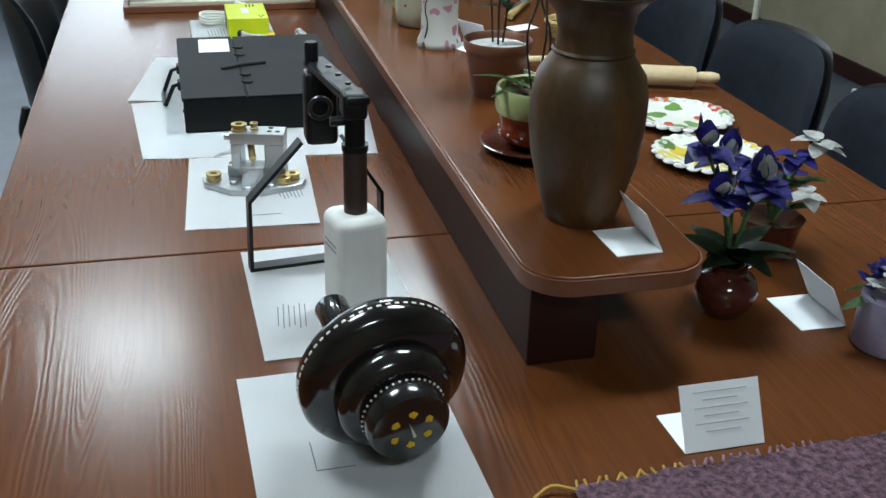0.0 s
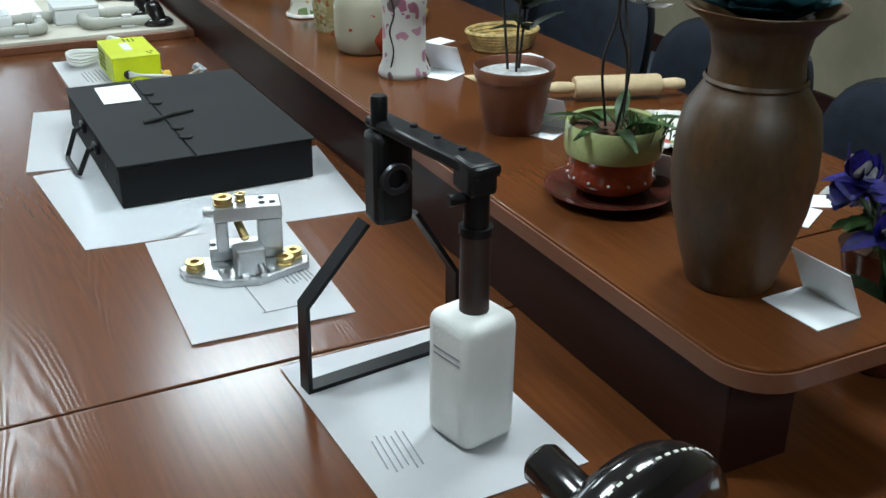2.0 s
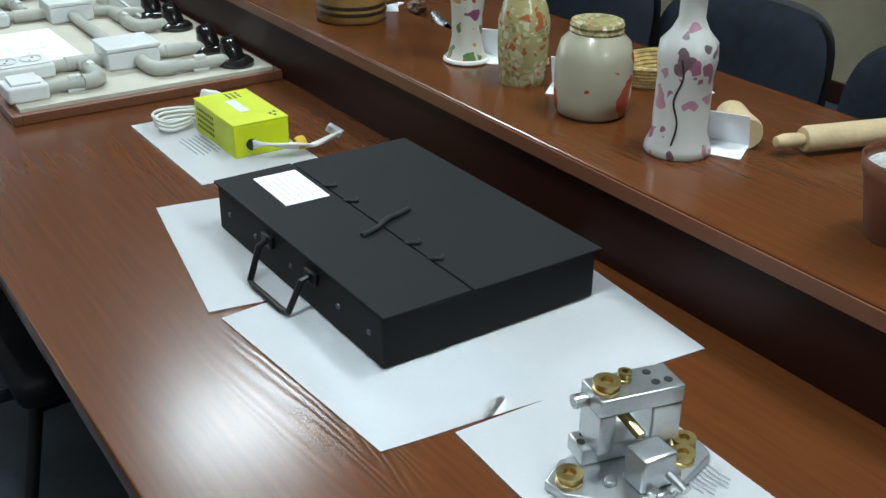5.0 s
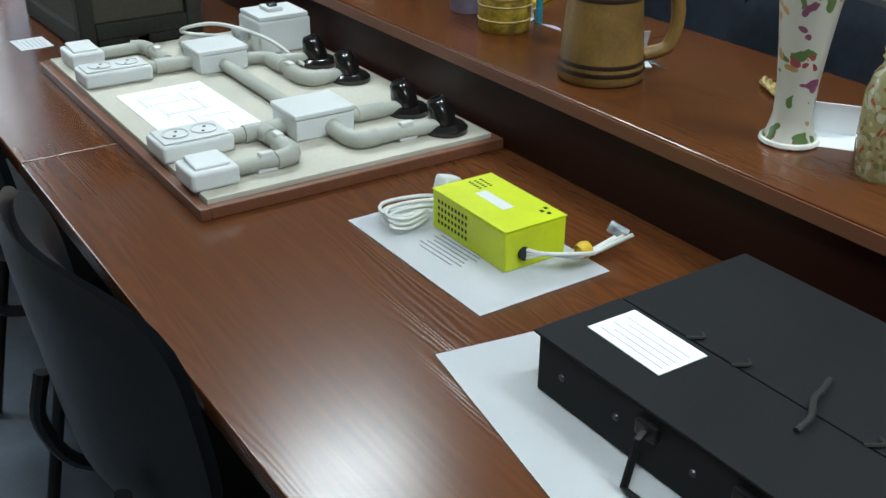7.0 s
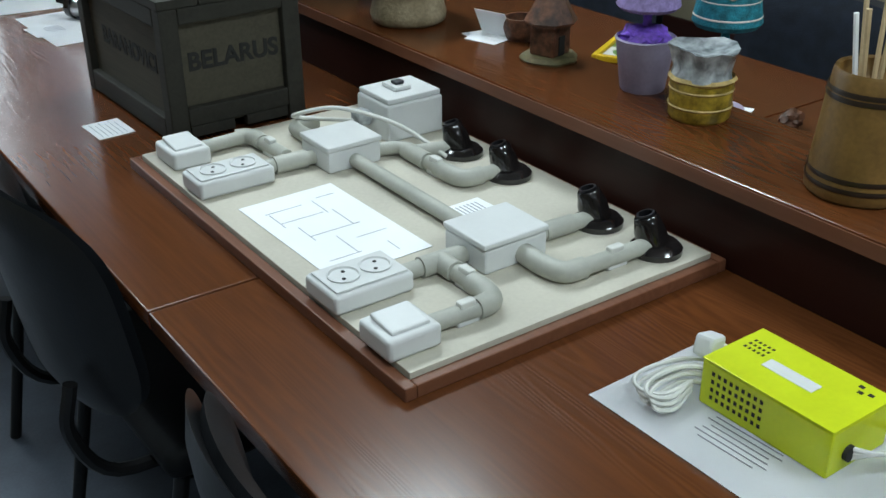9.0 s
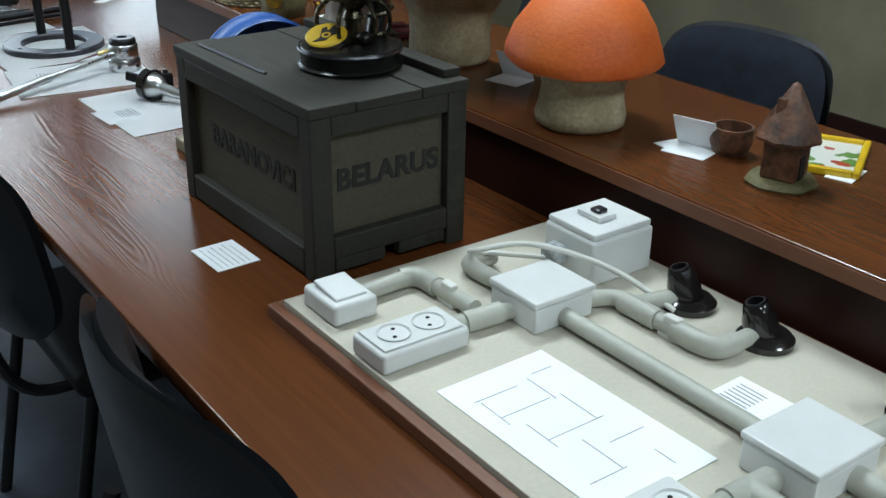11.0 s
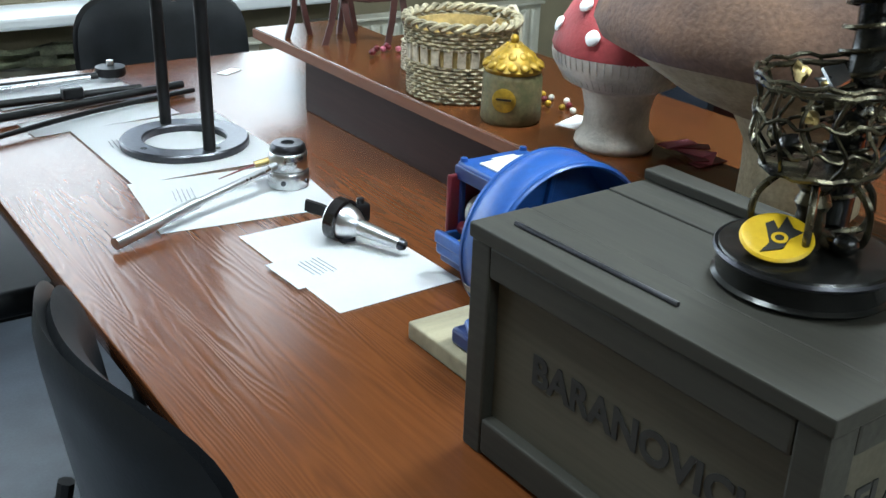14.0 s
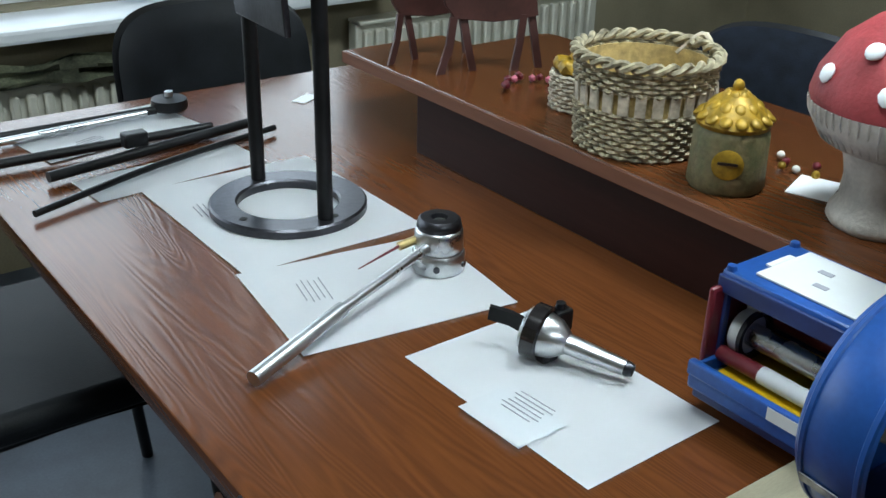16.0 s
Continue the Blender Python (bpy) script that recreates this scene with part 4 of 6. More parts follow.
part("connector", move(box(-0.008, 0.008, -0.014, 0.014, -0.006, 0.006, 0.002), pose(0.125, -0.10, 0.022, 25, 0, 40)), M["film"], psu)
for i in range(6):
    z = 0.014 + 0.006 * (i % 3)
    part("cable", tube([(-0.03 + i * 0.007, 0.083, z), (-0.05 + i * 0.004, 0.105 + i * 0.004, z), (-0.095, 0.10 + i * 0.006, z + 0.004), (-0.112, 0.088 + i * 0.005, z), (-0.09, 0.08 + i * 0.003, z - 0.006), (-0.052, 0.092, z - 0.004)], 0.0026, 6, None, 5), M["cable"], psu)
part("plug", move(box(-0.018, 0.018, -0.012, 0.012, 0, 0.026, 0.005), pose(-0.01, 0.11, 0.03, 0, 20, 15)), M["white"], psu)

# ---- wiring demonstration board ----
BZ = TABLE + 0.022
board = thing("wiring_board", "cream wiring board with brown wooden frame and grey conduit", "board", 0.3495, 3.87, TABLE)
bw, bh = 0.2605, 0.415
part("frame_side", box(-bw, -bw + 0.016, -bh, bh, 0, 0.018, 0.002), M["edge"], board)
part("frame_side", box(bw - 0.016, bw, -bh, bh, 0, 0.018, 0.002), M["edge"], board)
part("frame_end", box(-bw + 0.016, bw - 0.016, -bh, -bh + 0.016, 0, 0.0178, 0.002), M["edge"], board)
part("frame_end", box(-bw + 0.016, bw - 0.016, bh - 0.016, bh, 0, 0.0178, 0.002), M["edge"], board)
part("panel", box(-bw + 0.0175, bw - 0.0135, -bh + 0.0165, bh - 0.0135, 0.004, 0.0245, 0.001), M["board"], board)
ox, oy, zz = 0.3495, 3.87, 0.0245


def switch(x0, x1, y0, y1):
    b = part("wall_switch", box(x0 - ox, x1 - ox, y0 - oy, y1 - oy, zz, zz + 0.030, 0.006, None, 3), M["white"], board, "white surface light switch")
    part("rocker", move(box(-(x1 - x0) * 0.36, (x1 - x0) * 0.36, -(y1 - y0) * 0.36, (y1 - y0) * 0.36, 0, 0.007, 0.003), pose((x0 + x1) / 2 - ox, (y0 + y1) / 2 - oy, zz + 0.0295, 5)), M["white"], b)


def socket(x0, x1, y0, y1):
    b = part("wall_socket", box(x0 - ox, x1 - ox, y0 - oy, y1 - oy, zz, zz + 0.028, 0.006, None, 3), M["white"], board, "white surface double power socket")
    part("face_plate", box(x0 - ox + 0.006, x1 - ox - 0.006, y0 - oy + 0.006, y1 - oy - 0.006, zz + 0.028, zz + 0.031, 0.002), M["white"], b)
    for k in (0.3, 0.7):
        cx, cy = x0 + (x1 - x0) * k - ox, (y0 + y1) / 2 - oy
        part("socket_well", lathe([(0.0205, 0), (0.0215, 0.0025), (0.0195, 0.0032), (0.018, 0.0006), (0, 0.0006)], 30, None, pose(cx, cy, zz + 0.0308)), M["white"], b)
        for d in (-0.0085, 0.0085):
            part("contact_hole", lathe([(0.0027, 0), (0.0027, 0.0006), (0, 0.0007)], 12, None, pose(cx + d * 0.5, cy + d, zz + 0.0315)), M["stencil"], b)


def junction(x0, x1, y0, y1, h=0.036):
    b = part("junction_box", box(x0 - ox, x1 - ox, y0 - oy, y1 - oy, zz, zz + h, 0.004, None, 2), M["white"], board, "white square junction box")
    part("cover", box(x0 - ox - 0.002, x1 - ox + 0.002, y0 - oy - 0.002, y1 - oy + 0.002, zz + h, zz + h + 0.009, 0.003), M["white"], b)


switch(0.121, 0.186, 4.165, 4.245)
socket(0.108, 0.234, 4.035, 4.105)
junction(0.315, 0.412, 4.01, 4.10)
junction(0.310, 0.415, 3.60, 3.69)
socket(0.100, 0.216, 3.622, 3.70)
switch(0.096, 0.170, 3.497, 3.565)
PZ = zz + 0.014
R = 0.0115


def pipe(pts, r=R, name="conduit"):
    part(name, tube([(x - ox, y - oy, z) for x, y, z in pts], r, 14, None, 5 if len(pts) > 2 else 0), M["grey"], board)


def cuff(x, y, a, ln=0.03, r=0.0145):
    dx, dy = math.cos(radians(a)) * ln / 2, math.sin(radians(a)) * ln / 2
    part("coupling", tube([(x - dx - ox, y - dy - oy, PZ), (x + dx - ox, y + dy - oy, PZ)], r, 16), M["grey"], board)


def clip(x, y, a):
    part("pipe_clip", move(box(-0.008, 0.008, -0.017, 0.017, 0, 0.018, 0.002), pose(x - ox, y - oy, zz, 0, 0, a)), M["white"], board, "white pipe clip")
    part("clip_ear", move(box(-0.0065, 0.0065, -0.012, 0.012, 0.018, 0.031, 0.003), pose(x - ox, y - oy, zz, 0, 0, a)), M["cable"], board)


pipe([(0.183, 4.205, PZ), (0.262, 4.21, PZ)])
pipe([(0.252, 4.215, PZ), (0.270, 4.208, PZ), (0.278, 4.19, PZ), (0.278, 4.165, PZ)], 0.014)
pipe([(0.278, 4.18, PZ), (0.282, 4.09, PZ)])
clip(0.279, 4.14, 0)
pipe([(0.232, 4.07, PZ), (0.318, 4.06, PZ)])
cuff(0.275, 4.065, -4, 0.055)
pipe([(0.363, 4.01, PZ), (0.362, 3.69, PZ)])
pipe([(0.455, 3.985, PZ), (0.53, 3.96, PZ)])
pipe([(0.41, 4.03, PZ), (0.45, 4.01, PZ), (0.452, 3.97, PZ), (0.452, 3.88, PZ)])
cuff(0.452, 3.965, 90, 0.06)
clip(0.451, 3.91, 0)
pipe([(0.452, 3.905, PZ), (0.452, 3.868, PZ), (0.462, 3.846, PZ), (0.488, 3.842, PZ)], 0.0145, "elbow")
pipe([(0.48, 3.842, PZ), (0.535, 3.842, PZ)])
pipe([(0.36, 4.10, PZ), (0.352, 4.17, PZ), (0.36, 4.20, PZ), (0.40, 4.20, PZ)], 0.0125)
pipe([(0.412, 3.635, PZ), (0.525, 3.628, PZ)])
cuff(0.462, 3.632, -3, 0.05, 0.0135)
pipe([(0.375, 3.61, PZ), (0.374, 3.555, PZ), (0.384, 3.528, PZ), (0.412, 3.524, PZ)], 0.0145, "elbow")
pipe([(0.405, 3.524, PZ), (0.525, 3.520, PZ)])
clip(0.465, 3.522, 90)
pipe([(0.214, 3.65, PZ), (0.312, 3.645, PZ)])
cuff(0.272, 3.647, -2, 0.062)
cuff(0.272, 3.628, 90, 0.034)
pipe([(0.272, 3.64, PZ), (0.272, 3.57, PZ)])
clip(0.272, 3.588, 0)
pipe([(0.272, 3.578, PZ), (0.272, 3.548, PZ), (0.262, 3.526, PZ), (0.236, 3.522, PZ)], 0.0145, "elbow")
pipe([(0.245, 3.522, PZ), (0.168, 3.526, PZ)])
clip(0.222, 3.523, 90)
for x, y in ((0.535, 3.957), (0.540, 3.838), (0.535, 3.628), (0.540, 3.520)):
    s = part("lamp_holder", lathe([(0.036, 0), (0.036, 0.008), (0.030, 0.014), (0.026, 0.016), (0, 0.016)], 32, None, pose(x - ox, y - oy, zz)), M["black"], board, "glossy black lamp holder")
    part("socket_shell", lathe([(0.022, 0.01), (0.0215, 0.034), (0.018, 0.045), (0.0165, 0.053), (0.0145, 0.055), (0.0135, 0.048), (0, 0.046)], 28, None, pose(x - ox, y - oy, zz, -14, -12)), M["black"], s)
    part("screw_thread", lathe([(0.0132, 0.048), (0.0125, 0.058), (0.010, 0.058), (0.010, 0.049)], 22, None, pose(x - ox, y - oy, zz, -14, -12)), M["darksteel"], s)
dgm = part("diagram_sheet", move(box(-0.079, 0.079, -0.135, 0.135, zz + 0.0005, zz + 0.0015), pose(0.222 - ox, 3.843 - oy, 0, 0, 0, 1)), M["paper"], board, "white wiring diagram sheet")
for lx, ly, ln, a in ((-0.03, 0.09, 0.06, 0), (0.02, 0.07, 0.05, 90), (-0.02, 0.05, 0.07, 0), (0.03, 0.02, 0.06, 90), (-0.04, 0.0, 0.05, 90), (0.0, -0.01, 0.08, 0), (0.035, -0.05, 0.05, 0), (-0.01, -0.06, 0.06, 90), (-0.03, -0.09, 0.05, 0), (0.04, -0.1, 0.03, 90), (0.045, 0.10, 0.03, 0), (-0.055, 0.06, 0.05, 90)):
    part("print_line", move(box(-ln / 2, ln / 2, -0.0005, 0.0005, zz + 0.0017, zz + 0.002), pose(0.222 - ox + lx, 3.843 - oy + ly, 0, 0, 0, a)), M["faint"], dgm)
lab = part("label_sheet", move(box(-0.032, 0.032, -0.055, 0.055, zz + 0.0005, zz + 0.0015), pose(0.42 - ox, 3.745 - oy, 0, 0, 0, 2)), M["paper"], board, "white printed label sheet")
for i in range(6):
    part("print_line", box(0.42 - ox - 0.02 + i * 0.007, 0.4218 - ox - 0.02 + i * 0.007, 3.752 - oy, 3.79 - oy, zz + 0.0017, zz + 0.002), M["ink"], lab)
meter = part("meter_box", box(0.462 - ox, 0.575 - ox, 4.065 - oy, 4.165 - oy, zz, zz + 0.066, 0.005, None, 3), M["white"], board, "white plastic breaker box")
part("cover", box(0.465 - ox, 0.572 - ox, 4.068 - oy, 4.162 - oy, zz + 0.066, zz + 0.076, 0.003), M["white"], meter)
part("breaker", box(0.498 - ox, 0.530 - ox, 4.095 - oy, 4.14 - oy, zz + 0.076, zz + 0.084, 0.002), M["white"], meter)
part("breaker_switch", box(0.505 - ox, 0.523 - ox, 4.105 - oy, 4.122 - oy, zz + 0.084, zz + 0.090, 0.002), M["darksteel"], meter)
part("plug", box(0.432 - ox, 0.460 - ox, 4.11 - oy, 4.14 - oy, zz + 0.022, zz + 0.048, 0.006), M["film"], board, "clear plastic plug")
part("cable", tube([(0.437 - ox, 4.125 - oy, zz + 0.03), (0.37 - ox, 4.20 - oy, zz + 0.028), (0.345 - ox, 4.165 - oy, zz + 0.05), (0.40 - ox, 4.12 - oy, zz + 0.062), (0.46 - ox, 4.03 - oy, zz + 0.045), (0.50 - ox, 3.95 - oy, zz + 0.006)], 0.0038, 8, None, 7), M["cable"], board, "white mains cable")

# ---- wooden crate ----
crate = thing("wooden_crate", "dark weathered wooden ammunition style crate with stencilled lettering", "crate", 0.314, 4.538, TABLE, 1.0)
cx, cy, ch = 0.132, 0.208, 0.255
part("front_board", box(-cx + 0.018, cx - 0.018, -cy + 0.016, -cy + 0.026, 0.02, ch - 0.02), M["cratep"], crate)
part("back_board", box(-cx + 0.018, cx - 0.018, cy - 0.026, cy - 0.016, 0.02, ch - 0.02), M["cratep"], crate)
part("side_board", box(-cx + 0.014, -cx + 0.024, -cy + 0.02, cy - 0.02, 0.02, ch - 0.02), M["cratep"], crate)
part("side_board", box(cx - 0.024, cx - 0.014, -cy + 0.02, cy - 0.02, 0.02, ch - 0.02), M["cratep"], crate)
for sx in (-1, 1):
    for sy in (-1, 1):
        part("corner_post", box(min(sx * cx, sx * (cx - 0.034)), max(sx * cx, sx * (cx - 0.034)), min(sy * cy, sy * (cy - 0.03)), max(sy * cy, sy * (cy - 0.03)), 0, ch - 0.016, 0.003), M["crate"], crate)
    part("side_rail", box(min(sx * cx, sx * (cx - 0.02)), max(sx * cx, sx * (cx - 0.02)), -cy + 0.03, cy - 0.03, 0.004, 0.045, 0.003), M["crate"], crate)
    part("side_rail", box(min(sx * cx, sx * (cx - 0.02)), max(sx * cx, sx * (cx - 0.02)), -cy + 0.03, cy - 0.03, ch - 0.05, ch - 0.016, 0.003), M["crate"], crate)
for sy in (-1, 1):
    y0, y1 = sorted((sy * cy, sy * (cy - 0.02)))
    part("end_rail", box(-cx + 0.034, cx - 0.034, y0, y1, 0.028, 0.062, 0.003), M["crate"], crate)
    part("end_rail", box(-cx + 0.034, cx - 0.034, y0, y1, ch - 0.045, ch - 0.016, 0.003), M["crate"], crate)
    for a, b in ((-cx + 0.036, -0.012), (0.012, cx - 0.036)):
        part("foot_block", box(a, b, y0 + 0.002, y1 - 0.002, 0.008, 0.028, 0.002), M["crate"], crate)
part("lid_board", box(-cx - 0.002, -0.06, -cy - 0.002, cy + 0.002, ch - 0.016, ch, 0.002), M["crate"], crate)
part("lid_board", box(-0.0585, 0.05, -cy - 0.002, cy + 0.002, ch - 0.016, ch - 0.0015, 0.002), M["crate"], crate)
part("lid_board", box(0.0515, cx + 0.002, -cy - 0.002, cy + 0.002, ch - 0.016, ch - 0.0005, 0.002), M["crate"], crate)
part("lid_batten", box(cx - 0.028, cx + 0.002, -cy + 0.02, cy + 0.002, ch + 0.0, ch + 0.012, 0.002), M["crate"], crate)
part("hinge_rod", tube([(-cx + 0.03, cy - 0.03, ch + 0.002), (-cx + 0.034, -0.03, ch + 0.002)], 0.0025, 8), M["darksteel"], crate, "thin metal rod")
letters("BELARUS", 0.044, 0.0006, M["stencil"], crate, pose(0.004, -cy + 0.0152, 0.125, 90))
letters("BARANOVICI", 0.044, 0.0006, M["stencil"], crate, pose(-cx + 0.0132, -0.01, 0.115, 90, 0, -90))

# ---- dark metal figure on a round tin ----
tin = thing("metal_sculpture", "dark wire sculpture on a round black tin base", "sculpture", 0.348, 4.487, TABLE + 0.2555)
part("base_tin", lathe([(0, 0), (0.076, 0), (0.078, 0.003), (0.0745, 0.006), (0.0745, 0.022), (0.077, 0.026), (0.074, 0.031), (0.06, 0.034), (0, 0.035)], 56), M["tinblack"], tin, "round black tin base")
part("rim_ring", lathe([(0.0775, 0.024), (0.079, 0.027), (0.0775, 0.030), (0.0755, 0.027), (0.0775, 0.024)], 56), M["darksteel"], tin)
badge = part("badge", lathe([(0, 0), (0.030, 0), (0.031, 0.002), (0.029, 0.004), (0, 0.0045)], 36, None, pose(-0.038, 0.004, 0.046, 12, -16)), M["yellow"], tin, "black and yellow round badge")
BD = pose(-0.038, 0.004, 0.046, 12, -16)
part("badge_mark", move(prism([(-0.026, -0.004), (-0.012, -0.002), (0.004, 0.016), (0.012, 0.014), (0.006, 0.004), (0.024, 0.010), (0.016, -0.004), (0.018, -0.012), (0.004, -0.010), (-0.010, -0.014)], 0.0042, 0.0052), BD), M["stencil"], badge)
part("badge_mark", move(lathe([(0.004, 0.0053), (0.007, 0.0053), (0.007, 0.0058), (0.004, 0.0058), (0.004, 0.0053)], 20), BD @ pose(-0.002, -0.004, 0)), M["yellow"], badge)
part("knob", blob(0.011, (1, 1, 0.9), (0.004, -0.034, 0.046), None, 3), M["tinblack"], tin)
part("column", lathe([(0.030, 0.033), (0.027, 0.038), (0.014, 0.045), (0.012, 0.06), (0.016, 0.068), (0.012, 0.078), (0.022, 0.090), (0.045, 0.098), (0.050, 0.103), (0, 0.103)], 36, None, pose(0.012, 0.01, 0)), M["smoke"], tin)
rnd = random.Random(5)


def hoop(r, z, thick, wave=0.0, sx=1.08, sy=0.9):
    return tube([(0.012 + r * sx * math.cos(2 * math.pi * k / 40), 0.01 + r * sy * math.sin(2 * math.pi * k / 40), z + wave * math.sin(k * 1.9)) for k in range(41)], thick, 6)


for r, z, th, wv in ((0.050, 0.103, 0.003, 0.001), (0.060, 0.125, 0.0018, 0.004), (0.063, 0.150, 0.0018, 0.004), (0.064, 0.176, 0.003, 0.001), (0.066, 0.182, 0.0022, 0.002)):
    part("hoop", hoop(r, z, th, wv), M["smoke"], tin)
for i in range(14):
    a = 2 * math.pi * i / 14
    p0 = [(0.012 + rr * 1.08 * math.cos(a + da), 0.01 + rr * 0.9 * math.sin(a + da), z) for rr, da, z in ((0.048, 0, 0.102), (0.062, 0.12, 0.125), (0.060, -0.1, 0.150), (0.065, 0.05, 0.180))]
    part("cage_bar", tube(p0, 0.0019, 6, None, 4), M["smoke"], tin)
for i in range(22):
    a, rr = rnd.uniform(0, 6.28), rnd.uniform(0.01, 0.048)
    part("scrap_piece", move(blob(rnd.uniform(0.006, 0.013), (1.4, 0.8, 0.6), (0, 0, 0), None, 2, 0.6, i), pose(0.012 + rr * math.cos(a), 0.01 + rr * math.sin(a), rnd.uniform(0.11, 0.172), rnd.uniform(0, 90), 0, rnd.uniform(0, 180))), M[("smoke", "tinblack", "brass", "smoke")[i % 4]], tin)
for a in (150, 215, 275, 330):
    c, d = math.cos(radians(a)), math.sin(radians(a))
    part("scroll_foot", tube([(0.012 + 0.02 * c, 0.01 + 0.02 * d, 0.04), (0.012 + 0.05 * c, 0.01 + 0.05 * d, 0.045), (0.012 + 0.052 * c, 0.01 + 0.052 * d, 0.075), (0.012 + 0.034 * c, 0.01 + 0.034 * d, 0.095)], 0.0035, 8, None, 5), M["smoke"], tin)
part("trunk", tube([(0.058, 0.02, 0.034), (0.070, 0.026, 0.08), (0.060, 0.020, 0.14), (0.072, 0.022, 0.20), (0.062, 0.018, 0.27), (0.07, 0.02, 0.36)], 0.016, 12, None, 6), M["tinblack"], tin, "dark twisted metal trunk")
for i in range(12):
    z = 0.05 + 0.025 * i
    part("wire", tube([(0.064 + 0.022 * math.cos(k * 0.7 + i), 0.021 + 0.022 * math.sin(k * 0.7 + i), z + 0.003 * k) for k in range(11)], 0.0022, 5, None, 2), M["smoke"], tin)
part("glass_shard", move(prism([(-0.02, -0.006), (0.004, -0.012), (0.022, 0.0), (0.002, 0.012)], 0, 0.003), pose(-0.02, -0.01, 0.186, 18, -12, 20)), M["steel"], tin)
part("upper_dish", lathe([(0.02, 0.255), (0.05, 0.265), (0.058, 0.272), (0.055, 0.276), (0.02, 0.264), (0, 0.262)], 36, None, pose(0.02, 0.01, 0)), M["smoke"], tin)

# ---- on the raised shelf, from the rounded end ----


def vessel(name, label, category, x, y, profile, material, base=SHELF, segs=48, wob=0.0, rz=0, partname="body", group=""):
    v = thing(name, label, category, x, y, base, rz, group)
    part(partname, lathe(profile, segs, None, None, wob, x * 7), material, v, "", 50)
    return v


vase = vessel("clay_vase", "tall brown glazed clay vase with a narrow neck", "vase", 0.716, 1.66, [(0, 0), (0.043, 0), (0.046, 0.004), (0.055, 0.035), (0.067, 0.085), (0.072, 0.125), (0.0715, 0.160), (0.066, 0.188), (0.054, 0.206), (0.048, 0.215), (0.047, 0.220), (0.045, 0.24), (0.049, 0.262), (0.062, 0.278), (0.075, 0.287), (0.077, 0.290), (0.072, 0.290), (0.058, 0.280), (0.041, 0.258), (0.039, 0.22), (0, 0.2)], M["clay"], SHELF, 64, 0.02)
part("neck_ring", lathe([(0.0485, 0.214), (0.0508, 0.2175), (0.0485, 0.221)], 56), M["clay"], vase)
rnd = random.Random(11)


def petal(bm, at, yaw, pitch, ln, w, curl=0.3, nrm=5):
    """A curved leaf or petal that starts at a point."""
    m = Matrix.Translation(at) @ Euler((0, radians(-pitch), radians(yaw))).to_matrix().to_4x4()
    rows = []
    for i in range(nrm + 1):
        t = i / nrm
        k = w * math.sin(math.pi * min(0.97, 0.12 + 0.88 * t)) ** 0.8
        rows.append([bm.verts.new(m @ Vector((ln * t, k * s, curl * ln * (t * t) - 0.25 * k * (1 - abs(s))))) for s in (-1, 0, 1)])
    for a, b in zip(rows, rows[1:]):
        for j in range(2):
            bm.faces.new((a[j], b[j], b[j + 1], a[j + 1]))


def petals(n, at, ln, w, pitch, curl, spread=0.004, pr=15):
    bm = bmesh.new()
    for i in range(n):
        petal(bm, (at[0] + rnd.uniform(-spread, spread), at[1] + rnd.uniform(-spread, spread), at[2] + rnd.uniform(-spread, spread)), 360 * i / n + rnd.uniform(-20, 20), pitch + rnd.uniform(-pr, pr), ln * rnd.uniform(0.8, 1.2), w, curl)
    bmesh.ops.solidify(bm, geom=list(bm.faces), thickness=0.0008)
    return bm


crepe = thing("fabric_flower", "dark teal crepe fabric flower standing in the clay vase", "flower", 0.716, 1.66, SHELF + 0.21)
part("stem", tube([(0, 0, 0), (0.004, 0, 0.08), (0.01, 0.004, 0.10)], 0.004, 8), M["stem"], crepe)
for i in range(4):
    part("flower_head", petals(7, (0.02 * math.cos(i * 1.6), 0.02 * math.sin(i * 1.6), 0.062 + 0.006 * i), 0.062, 0.026, 35, -0.2), M["teal"], crepe)

saucer = vessel("plant_pot", "red and green glazed plant pot with its saucer", "plant pot", 0.735, 1.905, [(0, 0.012), (0.040, 0.012), (0.052, 0.022), (0.055, 0.032), (0.052, 0.040), (0.056, 0.055), (0.059, 0.062), (0.0595, 0.063)], M["redclay"])
part("upper_band", lathe([(0.0592, 0.0605), (0.061, 0.068), (0.060, 0.096), (0.058, 0.0985), (0.055, 0.096), (0.054, 0.085), (0, 0.085)], 48), M["green_glaze"], saucer, "pale green glazed rim")
part("saucer", lathe([(0, 0), (0.05, 0), (0.062, 0.004), (0.080, 0.012), (0.082, 0.0145), (0.079, 0.0155), (0.06, 0.009), (0.04, 0.0075), (0, 0.0075)], 56), M["darkclay"], saucer, "dark red glazed saucer")
for i in range(14):
    a = 2 * math.pi * i / 14
    part("white_dot", blob(0.0022, (1, 1, 1), (0.0545 * math.cos(a), 0.0545 * math.sin(a), 0.033), None, 1), M["pearl"], saucer)
part("soil", lathe([(0.0535, 0.086), (0.03, 0.089), (0, 0.090)], 24), M["hut"], saucer)
plant = thing("wire_orchid", "artificial orchid with dark wire stems and pale petals", "plant", 0.735, 1.905, SHELF + 0.089)
for i in range(3):
    a = i * 2.1
    part("stem", tube([(0.012 * math.cos(a), 0.012 * math.sin(a), 0), (0.02 * math.cos(a + 0.5), 0.02 * math.sin(a + 0.5), 0.08), (0.006 * math.cos(a + 2), 0.006, 0.15), (0.03 * math.cos(a), 0.03 * math.sin(a), 0.25)], 0.0017, 6, None, 5), M["stem"], plant)
